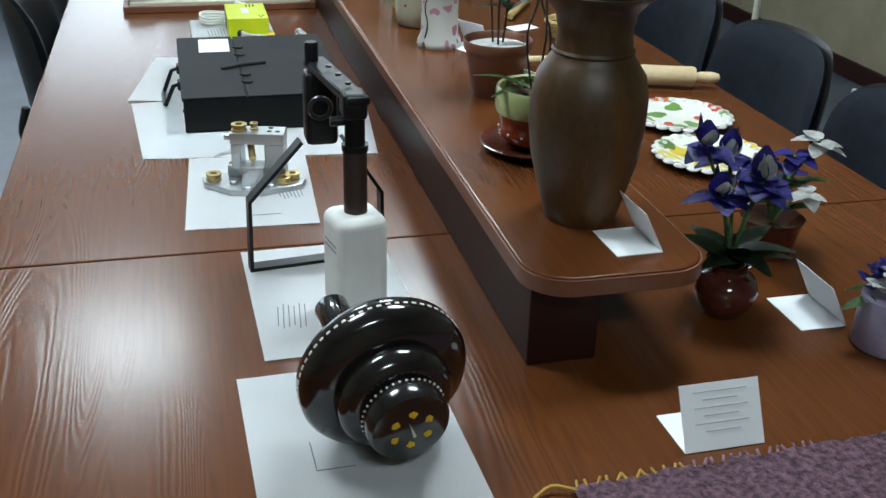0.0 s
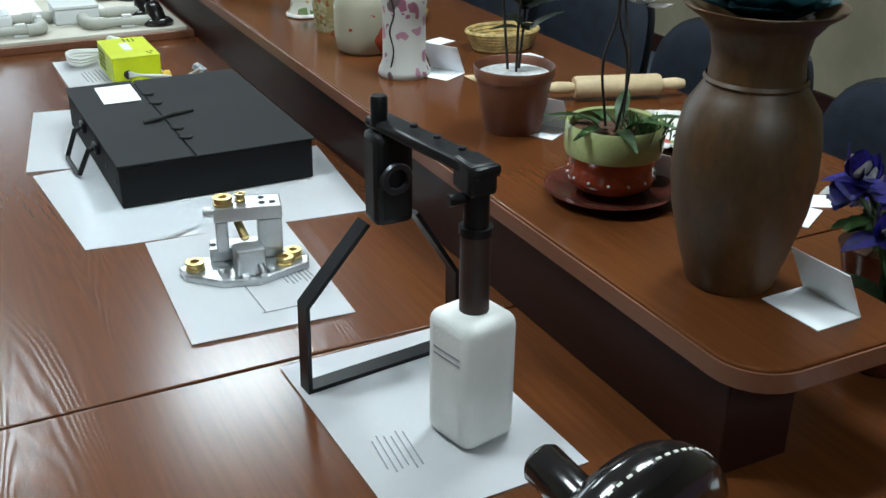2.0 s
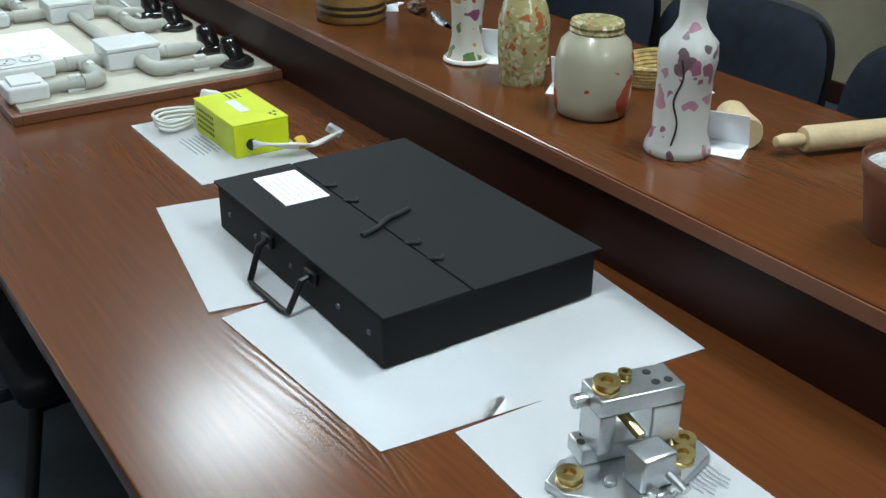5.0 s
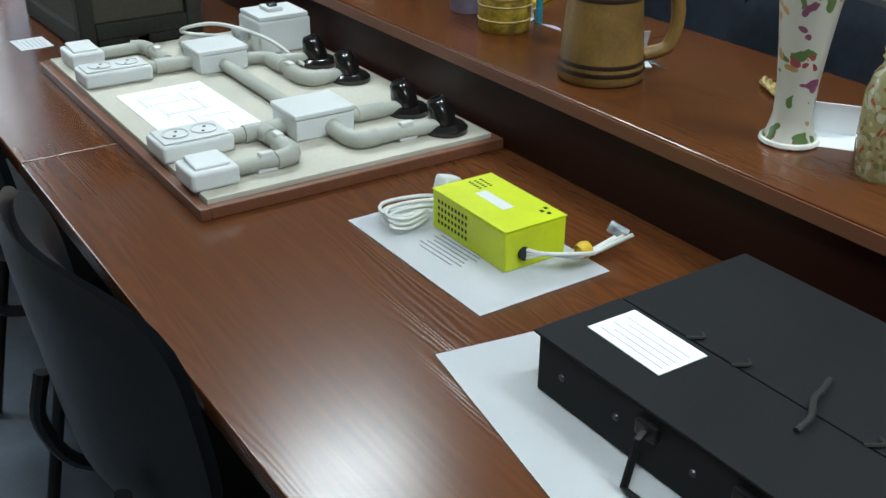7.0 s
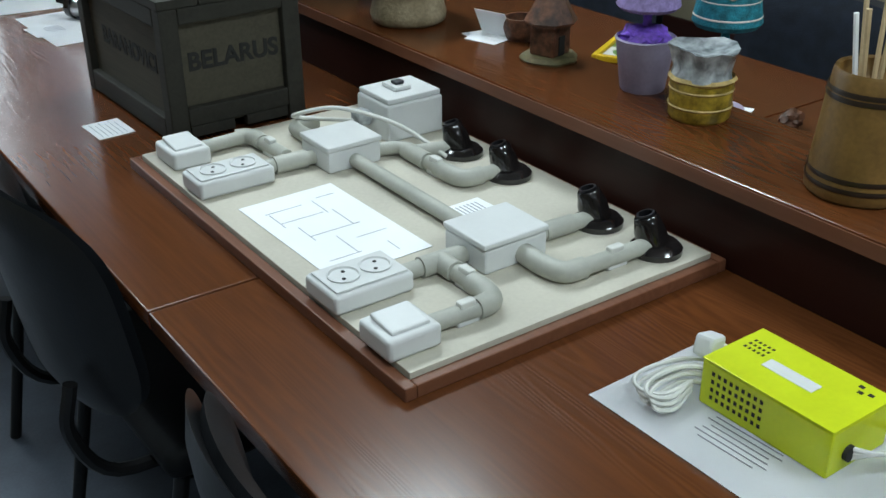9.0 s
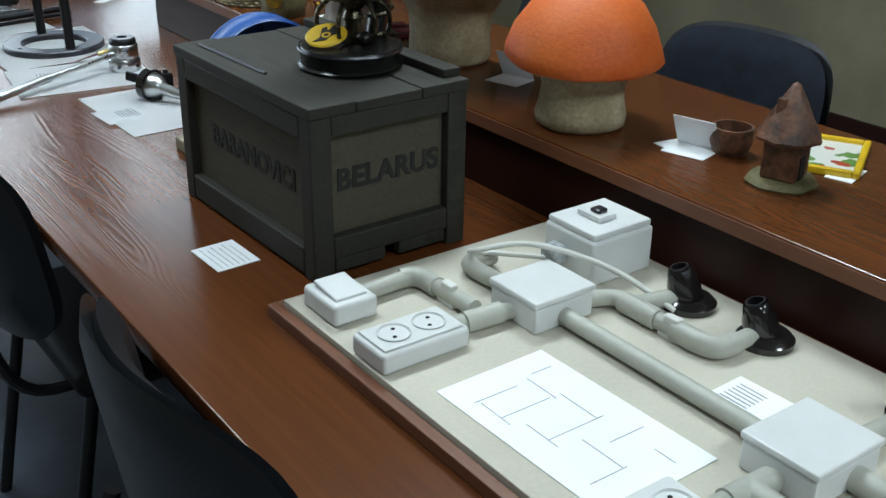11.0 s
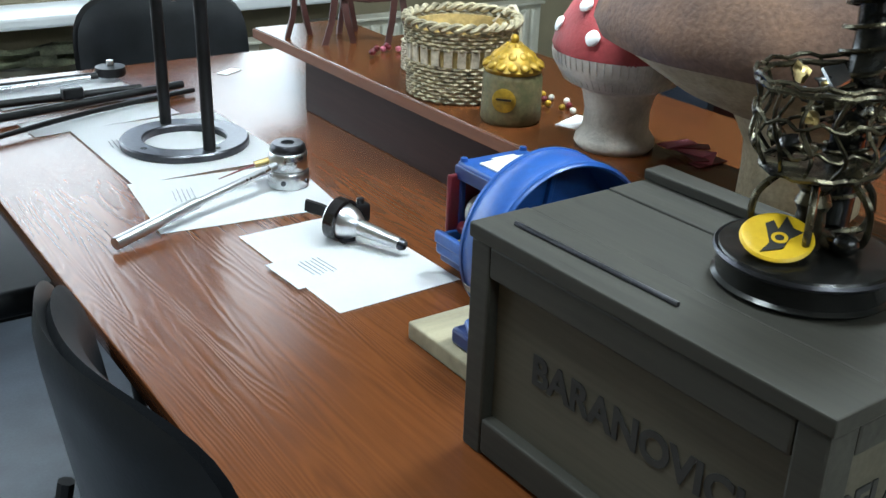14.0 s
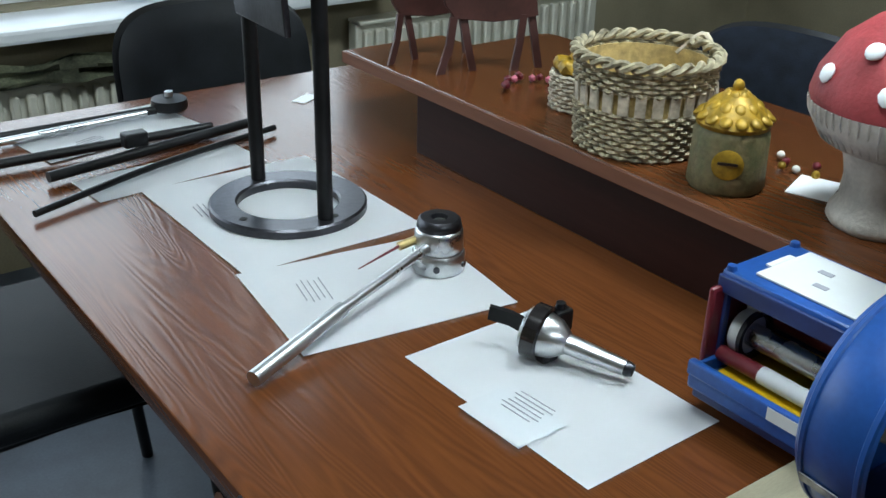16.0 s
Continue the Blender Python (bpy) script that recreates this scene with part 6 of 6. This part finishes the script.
# ---- right half of the table ----
iv = vessel("round_vase", "small round brown glazed vase", "vase", 0.912, 1.608, [(0, 0), (0.028, 0), (0.032, 0.004), (0.045, 0.022), (0.050, 0.042), (0.043, 0.060), (0.028, 0.068), (0.027, 0.074), (0.035, 0.085), (0.037, 0.088), (0.033, 0.087), (0.024, 0.075), (0, 0.06)], M["darkclay"], TABLE)
iv.scale = (0.84, 0.84, 0.9)
iris = thing("iris_bouquet", "bouquet of blue and white fabric irises with green leaves", "flower", 0.912, 1.608, TABLE + 0.062)
iris.scale = (0.82, 0.82, 0.86)
for i in range(5):
    a = i * 1.26
    x, y, z = 0.01 + 0.05 * math.cos(a), 0.04 + 0.055 * math.sin(a), 0.12 + 0.028 * (i % 3)
    part("stem", tube([(0, 0, 0), (x * 0.4, y * 0.4, z * 0.6), (x, y, z)], 0.003, 6, None, 4), M["leaf"], iris)
    part("iris_bloom", petals(6, (x, y, z), 0.044, 0.023, 15, -0.6), M["blue"], iris, "deep blue iris petals")
    part("iris_heart", petals(4, (x, y, z + 0.006), 0.032, 0.014, 50, 0.3), M["petal"], iris, "white iris petals")
    part("iris_bloom", petals(3, (x, y, z + 0.004), 0.044, 0.019, 72, 0.2), M["blue"], iris)
for i in range(9):
    part("leaf", move(petals(1, (0, 0, 0), 0.072, 0.022, 55, -0.8, 0, 15), pose(0.012 * math.cos(i), 0.012 * math.sin(i), 0.02, 0, 0, 40 * i)), M["darkleaf"], iris)
p2 = vessel("clay_pot", "small red brown clay pot behind the irises", "plant pot", 1.065, 1.765, [(0, 0), (0.032, 0), (0.045, 0.055), (0.047, 0.06), (0.043, 0.06), (0, 0.05)], M["darkclay"], TABLE)
fl2 = thing("blue_flowers", "cluster of blue and white fabric flowers in a clay pot", "flower", 1.065, 1.765, TABLE + 0.052)
for i in range(7):
    a = i * 0.9
    at = (0.05 * math.cos(a), 0.045 * math.sin(a), 0.04 + 0.016 * i)
    part("stem", tube([(0, 0, 0), (at[0] * 0.5, at[1] * 0.5, at[2] * 0.7), at], 0.0028, 6, None, 3), M["leaf"], fl2)
    part("bloom", petals(7, at, 0.032, 0.014, 10, -0.4), M["blue" if i % 3 else "petal"], fl2)
    part("leaf", petals(2, (at[0] * 0.5, at[1] * 0.5, at[2] * 0.5), 0.05, 0.011, 20, -0.4), M["leaf"], fl2)
bp = vessel("bead_pot", "lilac decorated pot with blue bead flowers", "plant pot", 1.078, 1.487, [(0, 0), (0.040, 0), (0.044, 0.004), (0.042, 0.05), (0.041, 0.07), (0.037, 0.07), (0, 0.06)], M["lilacpot"], TABLE)
bf = thing("bead_flowers", "round cluster of dark blue bead flowers", "flower", 1.078, 1.487, TABLE + 0.062)
for i in range(16):
    a, e = i * 2.4, 0.2 + 0.075 * i
    at = (0.036 * math.cos(a) * math.cos(e), 0.036 * math.sin(a) * math.cos(e), 0.010 + 0.036 * math.sin(e))
    part("bloom", petals(6, at, 0.018, 0.008, 25, -0.2), M["blue" if i % 4 else "petal"], bf)
for i in range(6):
    part("leaf", move(petals(1, (0, 0, 0), 0.04, 0.012, -5, -0.3, 0, 8), pose(0.03 * math.cos(i * 1.05), 0.03 * math.sin(i * 1.05), 0.008, 0, 0, 60 * i)), M["leaf"], bf)


def plate(x, y, m, label):
    p = thing("painted_plate", label, "plate", x, y, TABLE, 0, "painted plates")
    prof = [(0, 0.002), (0.06, 0.002), (0.082, 0.010), (0.098, 0.017), (0.1, 0.0195), (0.096, 0.0205), (0.08, 0.0145), (0.06, 0.0075), (0, 0.0075)]
    part("dish", lathe(prof, 48), m, p, "", 60)
    for i in range(24):
        a = 2 * math.pi * i / 24
        part("rim_scallop", blob(0.0125, (1, 1, 0.35), (0.097 * math.cos(a), 0.097 * math.sin(a), 0.016), None, 2), M["petal"], p)
    return p


plate(1.20, 2.36, M["plate"], "white scalloped plate painted with red and green flowers")
plate(1.16, 2.14, M["plate2"], "white scalloped plate painted with yellow sunflowers")
pin = thing("rolling_pin", "pale turned wooden rolling pin lying on the table", "rolling pin", 1.25, 2.60, TABLE + 0.026, -18)
part("roller", lathe([(0, -0.09), (0.02, -0.09), (0.0225, -0.084), (0.0225, 0.084), (0.02, 0.09), (0, 0.09)], 28, None, pose(0, 0, 0, 0, 90)), M["pen"], pin)
for s in (-1, 1):
    part("handle", lathe([(0.008, 0.088), (0.012, 0.10), (0.013, 0.125), (0.009, 0.142), (0, 0.145)], 20, None, pose(0, 0, 0, 0, 90 * s)), M["pen"], pin)
mal = thing("wooden_mallet", "pale wooden mallet lying beside the rolling pin", "mallet", 1.12, 2.73, TABLE + 0.03, 60)
part("head", lathe([(0, -0.05), (0.026, -0.05), (0.029, -0.04), (0.027, 0), (0.029, 0.04), (0.026, 0.05), (0, 0.05)], 26, None, pose(0, 0, 0, 0, 90)), M["pen"], mal)
part("handle", tube([(0, 0.02, 0), (0, 0.14, -0.014)], 0.009, 10), M["pen"], mal)
nap = thing("straw_basket", "flat oval straw basket on the table", "basket", 1.24, 3.05, TABLE)
for i in range(6):
    part("straw_coil", tube([((0.07 + 0.004 * i) * math.cos(2 * math.pi * k / 36), 0.7 * (0.07 + 0.004 * i) * math.sin(2 * math.pi * k / 36), 0.006 + i * 0.0075) for k in range(37)], 0.0052, 6), M["straw"], nap)
part("base", lathe([(0, 0.001), (0.066, 0.001), (0.066, 0.006), (0, 0.006)], 30, None, Matrix.Diagonal((1, 0.7, 1, 1))), M["straw"], nap)
st = thing("straw_braid", "plaited straw braid lying on the table", "decoration", 1.17, 3.35, TABLE, -30)
for ph in (0, 2.1, 4.2):
    part("strand", tube([(0.008 * math.sin(k * 0.7 + ph), -0.12 + k * 0.008, 0.010 + 0.004 * math.cos(k * 0.7 + ph)) for k in range(31)], 0.005, 6), M["straw"], st)
fo = thing("foil_scroll", "rolled silver foil scroll lying on the table", "decoration", 1.10, 3.62, TABLE + 0.012, 70)
part("roll", lathe([(0.010, -0.06), (0.012, -0.058), (0.012, 0.058), (0.010, 0.06), (0, 0.06)], 20, None, pose(0, 0, 0, 0, 90), 0.1), M["steel"], fo)
co = thing("brown_pine_cone", "small dark brown pine cone on the table", "decoration", 1.12, 3.75, TABLE + 0.017)
part("cone", blob(0.02, (1.3, 0.85, 0.85), (0, 0, 0), None, 3, 0.5, 8), M["hut"], co)

knit = thing("knit_cloth", "purple speckled knitted cloth with ochre fringe on the table", "cloth", 0.86, 1.16, TABLE, 3)
kb = bmesh.new()
nx, ny = 46, 22
kv = [[kb.verts.new((-0.27 + 0.56 * i / nx, -0.14 + 0.285 * k / ny + 0.006 * noise.noise(Vector((i * 0.4, 3, 0))), 0.006 + 0.004 * noise.noise(Vector((i * 0.35, k * 0.35, 1))) + 0.0018 * ((i + k) % 2))) for k in range(ny + 1)] for i in range(nx + 1)]
for i in range(nx):
    for k in range(ny):
        kb.faces.new((kv[i][k], kv[i + 1][k], kv[i + 1][k + 1], kv[i][k + 1]))
bmesh.ops.solidify(kb, geom=list(kb.faces), thickness=0.004)
part("cloth", kb, M["rustcloth"], knit, "", 60)
for i in range(16):
    y = -0.13 + 0.27 * i / 15
    part("fringe", tube([(-0.268, y, 0.006), (-0.29, y + rnd.uniform(-0.01, 0.01), 0.008), (-0.312, y + rnd.uniform(-0.015, 0.015), 0.003)], 0.0022, 5, None, 3), M["yarn"], knit)
for i in range(26):
    part("fringe", tube([(-0.265 + i * 0.011, 0.142, 0.006), (-0.262 + i * 0.011 + rnd.uniform(-0.006, 0.006), 0.152, 0.007)], 0.0018, 5), M["yarn" if i < 12 else "rustcloth"], knit)

# ---- tools at the window end ----
lc = thing("live_centre", "steel lathe live centre with a black ring on paper", "tool", 0.338, 5.275, TABLE + 0.033, 0)
d = Vector((0.40, -0.9, -0.12)).normalized()
LM = Matrix.Translation((0, 0, 0)) @ d.to_track_quat("Z", "Y").to_matrix().to_4x4()
part("cone_body", lathe([(0, -0.026), (0.026, -0.026), (0.029, -0.02), (0.028, -0.006), (0.024, 0.012), (0.014, 0.026), (0.0115, 0.028), (0, 0.028)], 40, None, LM), M["steel"], lc)
part("black_ring", lathe([(0.0292, -0.022), (0.0335, -0.020), (0.0335, -0.003), (0.0292, -0.001)], 40, None, LM), M["black"], lc, "black rubber ring")
part("taper_shank", lathe([(0.0125, 0.026), (0.0095, 0.095), (0.0085, 0.10), (0, 0.10)], 28, None, LM), M["steel"], lc)
part("shank_tip", lathe([(0.0088, 0.0985), (0.0095, 0.102), (0.007, 0.108), (0.004, 0.106), (0, 0.104)], 24, None, LM), M["darksteel"], lc)
part("drill_tip", move(strip([(0, 0, -0.026), (0.004, 0, -0.05), (-0.004, 0.002, -0.075)], (0, 1, 0), 0.018, 0.007), LM), M["blackmetal"], lc, "black cutter tip")
part("clamp_lug", box(0.02, 0.048, 0.006, 0.026, -0.012, 0.018, 0.004), M["blackmetal"], lc)
part("lug_screw", lathe([(0.006, 0), (0.006, 0.008), (0, 0.009)], 14, None, pose(0.034, 0.016, 0.018)), M["darksteel"], lc)
part("rest", box(-0.012, 0.012, -0.01, 0.01, -0.032, -0.022, 0.002), M["darksteel"], lc)

hd = thing("ratchet_handle", "chromed round head with a long steel rod handle", "tool", 0.372, 5.535, TABLE + 0.003, 0)
part("lower_drum", lathe([(0, 0), (0.034, 0), (0.036, 0.003), (0.036, 0.026), (0.034, 0.029), (0.03, 0.030), (0, 0.030)], 44), M["steel"], hd)
part("upper_drum", lathe([(0.030, 0.029), (0.033, 0.033), (0.033, 0.058), (0.031, 0.061), (0.029, 0.062), (0, 0.062)], 44), M["steel"], hd)
part("cap_ring", lathe([(0.030, 0.061), (0.031, 0.064), (0.029, 0.073), (0.026, 0.076), (0.012, 0.076), (0.0105, 0.070), (0, 0.070)], 40), M["darksteel"], hd, "dark ground steel ring")
part("socket_hole", lathe([(0.010, 0.0702), (0.010, 0.0708), (0, 0.0709)], 6), M["stencil"], hd)
part("rod", tube([(-0.028, -0.012, 0.042), (-0.20, -0.072, 0.026)], 0.0068, 18), M["steel"], hd)
part("hand_grip", tube([(-0.195, -0.070, 0.0265), (-0.345, -0.128, 0.0105)], 0.0098, 20), M["alu"], hd, "brushed steel hand grip")
part("pawl", tube([(-0.03, 0.012, 0.045), (-0.055, 0.016, 0.04)], 0.006, 12), M["brass"], hd)
part("needle", tube([(-0.05, 0.015, 0.042), (-0.125, 0.005, 0.03)], 0.0022, 6, None, 0, 0.0008), M["maroon"], hd, "thin dark red needle")
for a in (230, 300):
    part("set_screw", lathe([(0.0045, 0), (0.0045, 0.003), (0, 0.0035)], 12, None, pose(0.0355 * math.cos(radians(a)), 0.0355 * math.sin(radians(a)), 0.014) @ Euler((0, radians(90), radians(a))).to_matrix().to_4x4()), M["darksteel"], hd)

stand = thing("ring_stand", "dark steel ring stand with two tall posts", "stand", 0.302, 5.828, TABLE + 0.003)
part("base_ring", lathe([(0.078, 0), (0.118, 0), (0.120, 0.002), (0.120, 0.012), (0.117, 0.015), (0.080, 0.015), (0.077, 0.012), (0.077, 0.002), (0.078, 0)], 72), M["darksteel"], stand)
for px_, py_ in ((0.0, 0.098), (0.010, -0.094)):
    part("post", tube([(px_, py_, 0.014), (px_ - 0.006, py_ - 0.004, 0.52)], 0.0115, 20), M["blackmetal"], stand)
for a in (200, 285):
    part("hole", lathe([(0.006, 0), (0.006, 0.0006), (0, 0.0007)], 14, None, pose(0.098 * math.cos(radians(a)), 0.098 * math.sin(radians(a)), 0.0152)), M["stencil"], stand)
part("blade_plate", move(box(-0.005, 0.005, -0.085, 0.085, 0, 0.22, 0.003), pose(-0.03, 0, 0.285, 0, -4, -3)), M["darksteel"], stand, "dark plate with pale stripes")
for i in range(5):
    part("stripe", move(box(-0.0058, -0.0052, -0.002, 0.002, -0.1, 0.12), pose(-0.0325, -0.06 + i * 0.03, 0.395, 14, -4, -3)), M["paper"], stand)


def rods(label, ends, r, x, y, z=0.012):
    o = thing("black_rod", label, "tool", x, y, TABLE + 0.003, 0, "black rods")
    part("rod", tube([(a - x, b - y, c) for a, b, c in ends], r, 12, None, 3 if len(ends) > 2 else 0), M["blackmetal"], o)
    return o


rods("thin black steel rod lying across paper", [(-0.03, 5.99, 0.008), (0.2, 6.075, 0.012), (0.45, 6.15, 0.008)], 0.0055, 0.2, 6.07)
b2 = rods("long black steel bar with a clamp", [(0.03, 6.115, 0.011), (0.44, 6.19, 0.013)], 0.009, 0.2, 6.15)
part("clamp", box(-0.03, 0.012, -0.005, 0.022, 0.02, 0.045, 0.004), M["blackmetal"], b2)
rods("long black steel bar lying on paper", [(-0.03, 6.215, 0.011), (0.35, 6.20, 0.014)], 0.0085, 0.15, 6.21)
b4 = rods("pair of steel shears with dark rounded head", [(0.02, 6.345, 0.012), (0.30, 6.335, 0.016)], 0.008, 0.2, 6.34)
part("second_bar", tube([(-0.2, -0.02, 0.010), (0.08, -0.008, 0.014)], 0.007, 10), M["steel"], b4)
part("head", lathe([(0, 0), (0.032, 0), (0.035, 0.006), (0.033, 0.02), (0, 0.024)], 30, None, pose(0.13, 0.0, 0.012)), M["blackmetal"], b4)
part("head_bolt", lathe([(0.008, 0), (0.008, 0.01), (0, 0.011)], 12, None, pose(0.13, 0, 0.036)), M["steel"], b4)

# ---- blue winding machine ----
bl = thing("blue_machine", "blue plastic drum machine with an open motor box", "machine", 0.365, 4.865, TABLE, 0)
part("wooden_base", box(-0.112, 0.115, -0.10, 0.103, 0, 0.024, 0.003), M["pine"], bl, "pale pine base board")
DM = pose(0.026, 0, 0.138, 90, 0, -4) @ Matrix.Diagonal((0.93, 0.93, 1, 1))
drum = part("drum", lathe([(0.0, -0.036), (0.116, -0.036), (0.1215, -0.030), (0.1225, 0.034), (0.1195, 0.0375), (0.1165, 0.035), (0.1145, -0.026), (0.111, -0.030), (0.0, -0.030)], 80, None, DM), M["bluep"], bl, "open blue round drum")
for r, z in ((0.1232, -0.026), (0.1238, 0.031)):
    part("rim_bead", lathe([(r - 0.002, z - 0.004), (r, z - 0.002), (r, z + 0.002), (r - 0.002, z + 0.004)], 80, None, DM), M["bluep"], drum)
part("hub", lathe([(0.030, -0.031), (0.026, -0.012), (0.014, -0.008), (0, -0.008)], 36, None, DM), M["bluep"], drum)
for a in (20, 80, 140, 200, 260, 320):
    part("spoke", move(box(0.024, 0.112, -0.004, 0.004, -0.0305, -0.022, 0.002), DM @ pose(0, 0, 0, 0, 0, a)), M["bluep"], drum)
part("pale_strip", move(box(-0.0245, 0.0245, -0.006, 0.006, 0, 0.0012), DM @ pose(-0.1135, -0.0475, -0.002) @ Euler((0, radians(-90), radians(23))).to_matrix().to_4x4()), M["film"], drum, "worn pale tape strip")
part("drum_foot", box(-0.075, 0.075, -0.032, 0.028, 0.022, 0.060, 0.008), M["navy"], bl)
part("foot_clip", box(-0.098, -0.070, -0.022, 0.030, 0.024, 0.046, 0.005), M["navy"], bl)
part("clip_pin", tube([(-0.092, -0.01, 0.047), (-0.078, 0.02, 0.050)], 0.006, 12), M["bluep"], bl)
part("axle", tube([(-0.045, -0.03, 0.152), (-0.022, -0.105, 0.142)], 0.0045, 10), M["steel"], bl)
part("axle_tip", tube([(-0.045, -0.03, 0.152), (-0.05, -0.012, 0.154)], 0.0075, 14), M["white"], bl)
BX, BY, BZ2 = 0.108, 0.118, -0.010


def bpart(name, x0, x1, y0, y1, z0, z1, bev, mm, label=""):
    return part(name, box(x0 + BX, x1 + BX, y0 + BY, y1 + BY, z0 + BZ2, z1 + BZ2, bev), M[mm], bl, label)


bpart("lower_tray", -0.085, 0.05, -0.08, 0.125, 0.045, 0.062, 0.004, "bluep")
bpart("tray_wall", -0.088, -0.078, -0.08, 0.125, 0.062, 0.080, 0.003, "bluep")
bpart("tray_wall", -0.078, 0.04, 0.112, 0.118, 0.062, 0.078, 0.002, "bluep")
bpart("tray_label", -0.0888, -0.0882, -0.045, 0.02, 0.064, 0.078, 0, "white", "white tape label")
bpart("skid", -0.080, -0.068, -0.08, 0.12, 0.034, 0.0455, 0.003, "navy")
bpart("yellow_panel", -0.074, 0.04, -0.07, 0.105, 0.0625, 0.066, 0, "yellow")
bpart("end_wall", -0.07, 0.06, 0.118, 0.126, 0.045, 0.160, 0.004, "maroon", "translucent maroon end wall")
bpart("back_wall", 0.05, 0.06, -0.08, 0.118, 0.045, 0.166, 0.003, "navy")
bpart("yellow_panel", 0.046, 0.0495, -0.06, 0.11, 0.09, 0.155, 0, "yellow")
bpart("white_block", -0.02, 0.012, 0.092, 0.112, 0.120, 0.150, 0.003, "white")
bpart("grey_rail", 0.036, 0.044, -0.07, 0.10, 0.112, 0.130, 0.002, "grey")
for rx, rz, rr, mm in ((-0.022, 0.102, 0.013, "steel"), (0.018, 0.112, 0.013, "maroon"), (-0.048, 0.080, 0.009, "maroon")):
    part("roller", tube([(rx + BX, -0.078 + BY, rz + BZ2), (rx + BX, 0.114 + BY, rz + BZ2)], rr, 20), M[mm], bl)
part("roller_band", tube([(-0.048 + BX, 0.0 + BY, 0.080 + BZ2), (-0.048 + BX, 0.06 + BY, 0.080 + BZ2)], 0.0098, 16), M["white"], bl)
part("roller_wheel", lathe([(0, -0.007), (0.024, -0.007), (0.026, -0.004), (0.026, 0.004), (0.024, 0.007), (0, 0.007)], 32, None, pose(-0.022 + BX, 0.104 + BY, 0.102 + BZ2, 90)), M["white"], bl)
part("wheel_rim", lathe([(0.022, 0.007), (0.0275, 0.007), (0.0275, 0.012), (0.022, 0.012), (0.022, 0.007)], 32, None, pose(-0.022 + BX, 0.104 + BY, 0.102 + BZ2, 90)), M["darksteel"], bl)
bpart("top_cover", -0.052, 0.064, -0.055, 0.126, 0.166, 0.177, 0.004, "bluep")
bpart("cover_lip", -0.056, -0.050, -0.055, 0.126, 0.152, 0.172, 0.002, "navy")
bpart("paper_label", -0.036, 0.054, -0.030, 0.096, 0.1773, 0.180, 0.001, "white", "white paper label")
bpart("label_tab", -0.010, 0.030, 0.096, 0.104, 0.1773, 0.180, 0.001, "white")
for a, b_ in ((-0.012, 0.03), (0.018, 0.045)):
    bpart("label_mark", a, a + 0.008, b_, b_ + 0.016, 0.1802, 0.1807, 0, "ink")
for a, b_ in ((-0.046, -0.048), (-0.046, 0.118), (0.058, 0.118)):
    part("corner_screw", lathe([(0.006, 0), (0.005, 0.005), (0, 0.006)], 14, None, pose(a + BX, b_ + BY, 0.177 + BZ2)), M["bluep"], bl)
for b_ in (0.114, -0.07):
    bpart("post", -0.052, -0.043, b_, b_ + 0.009, 0.075, 0.166, 0.002, "navy")

# ---- details of the room ----
rk = thing("metal_rack", "white metal clothes rack standing by the wall", "rack", 2.9, 4.4, 0, 8)
for a in (-0.4, 0.4):
    part("upright", tube([(a, 0, 0.02), (a, 0, 1.6)], 0.014, 10), M["rad"], rk)
    part("foot", tube([(a, -0.22, 0.015), (a, 0.22, 0.015)], 0.014, 10), M["rad"], rk)
part("top_bar", tube([(-0.42, 0, 1.6), (0.42, 0, 1.6)], 0.014, 10), M["rad"], rk)
cloth = bmesh.new()
n = 16
cv = [[cloth.verts.new((-0.35 + 0.7 * i / n + 0.02 * noise.noise(Vector((i, k, 2))), 0.07 * noise.noise(Vector((i * 0.35, k * 0.3, 5))) - 0.02, 0.0 + 0.02 * k + 0.0)) for k in range(9)] for i in range(n + 1)]
for i in range(n):
    for k in range(8):
        cloth.faces.new((cv[i][k], cv[i + 1][k], cv[i + 1][k + 1], cv[i][k + 1]))
bmesh.ops.solidify(cloth, geom=list(cloth.faces), thickness=0.01)
dr = thing("draped_cloth", "mottled olive cloth draped along the radiator top", "cloth", 0.5, FAR - 0.13, 0.573)
part("fold", move(cloth, pose(0, 0, 0, 0) @ Matrix.Diagonal((1.1, 1, 0.4, 1))), M["olive"], dr)
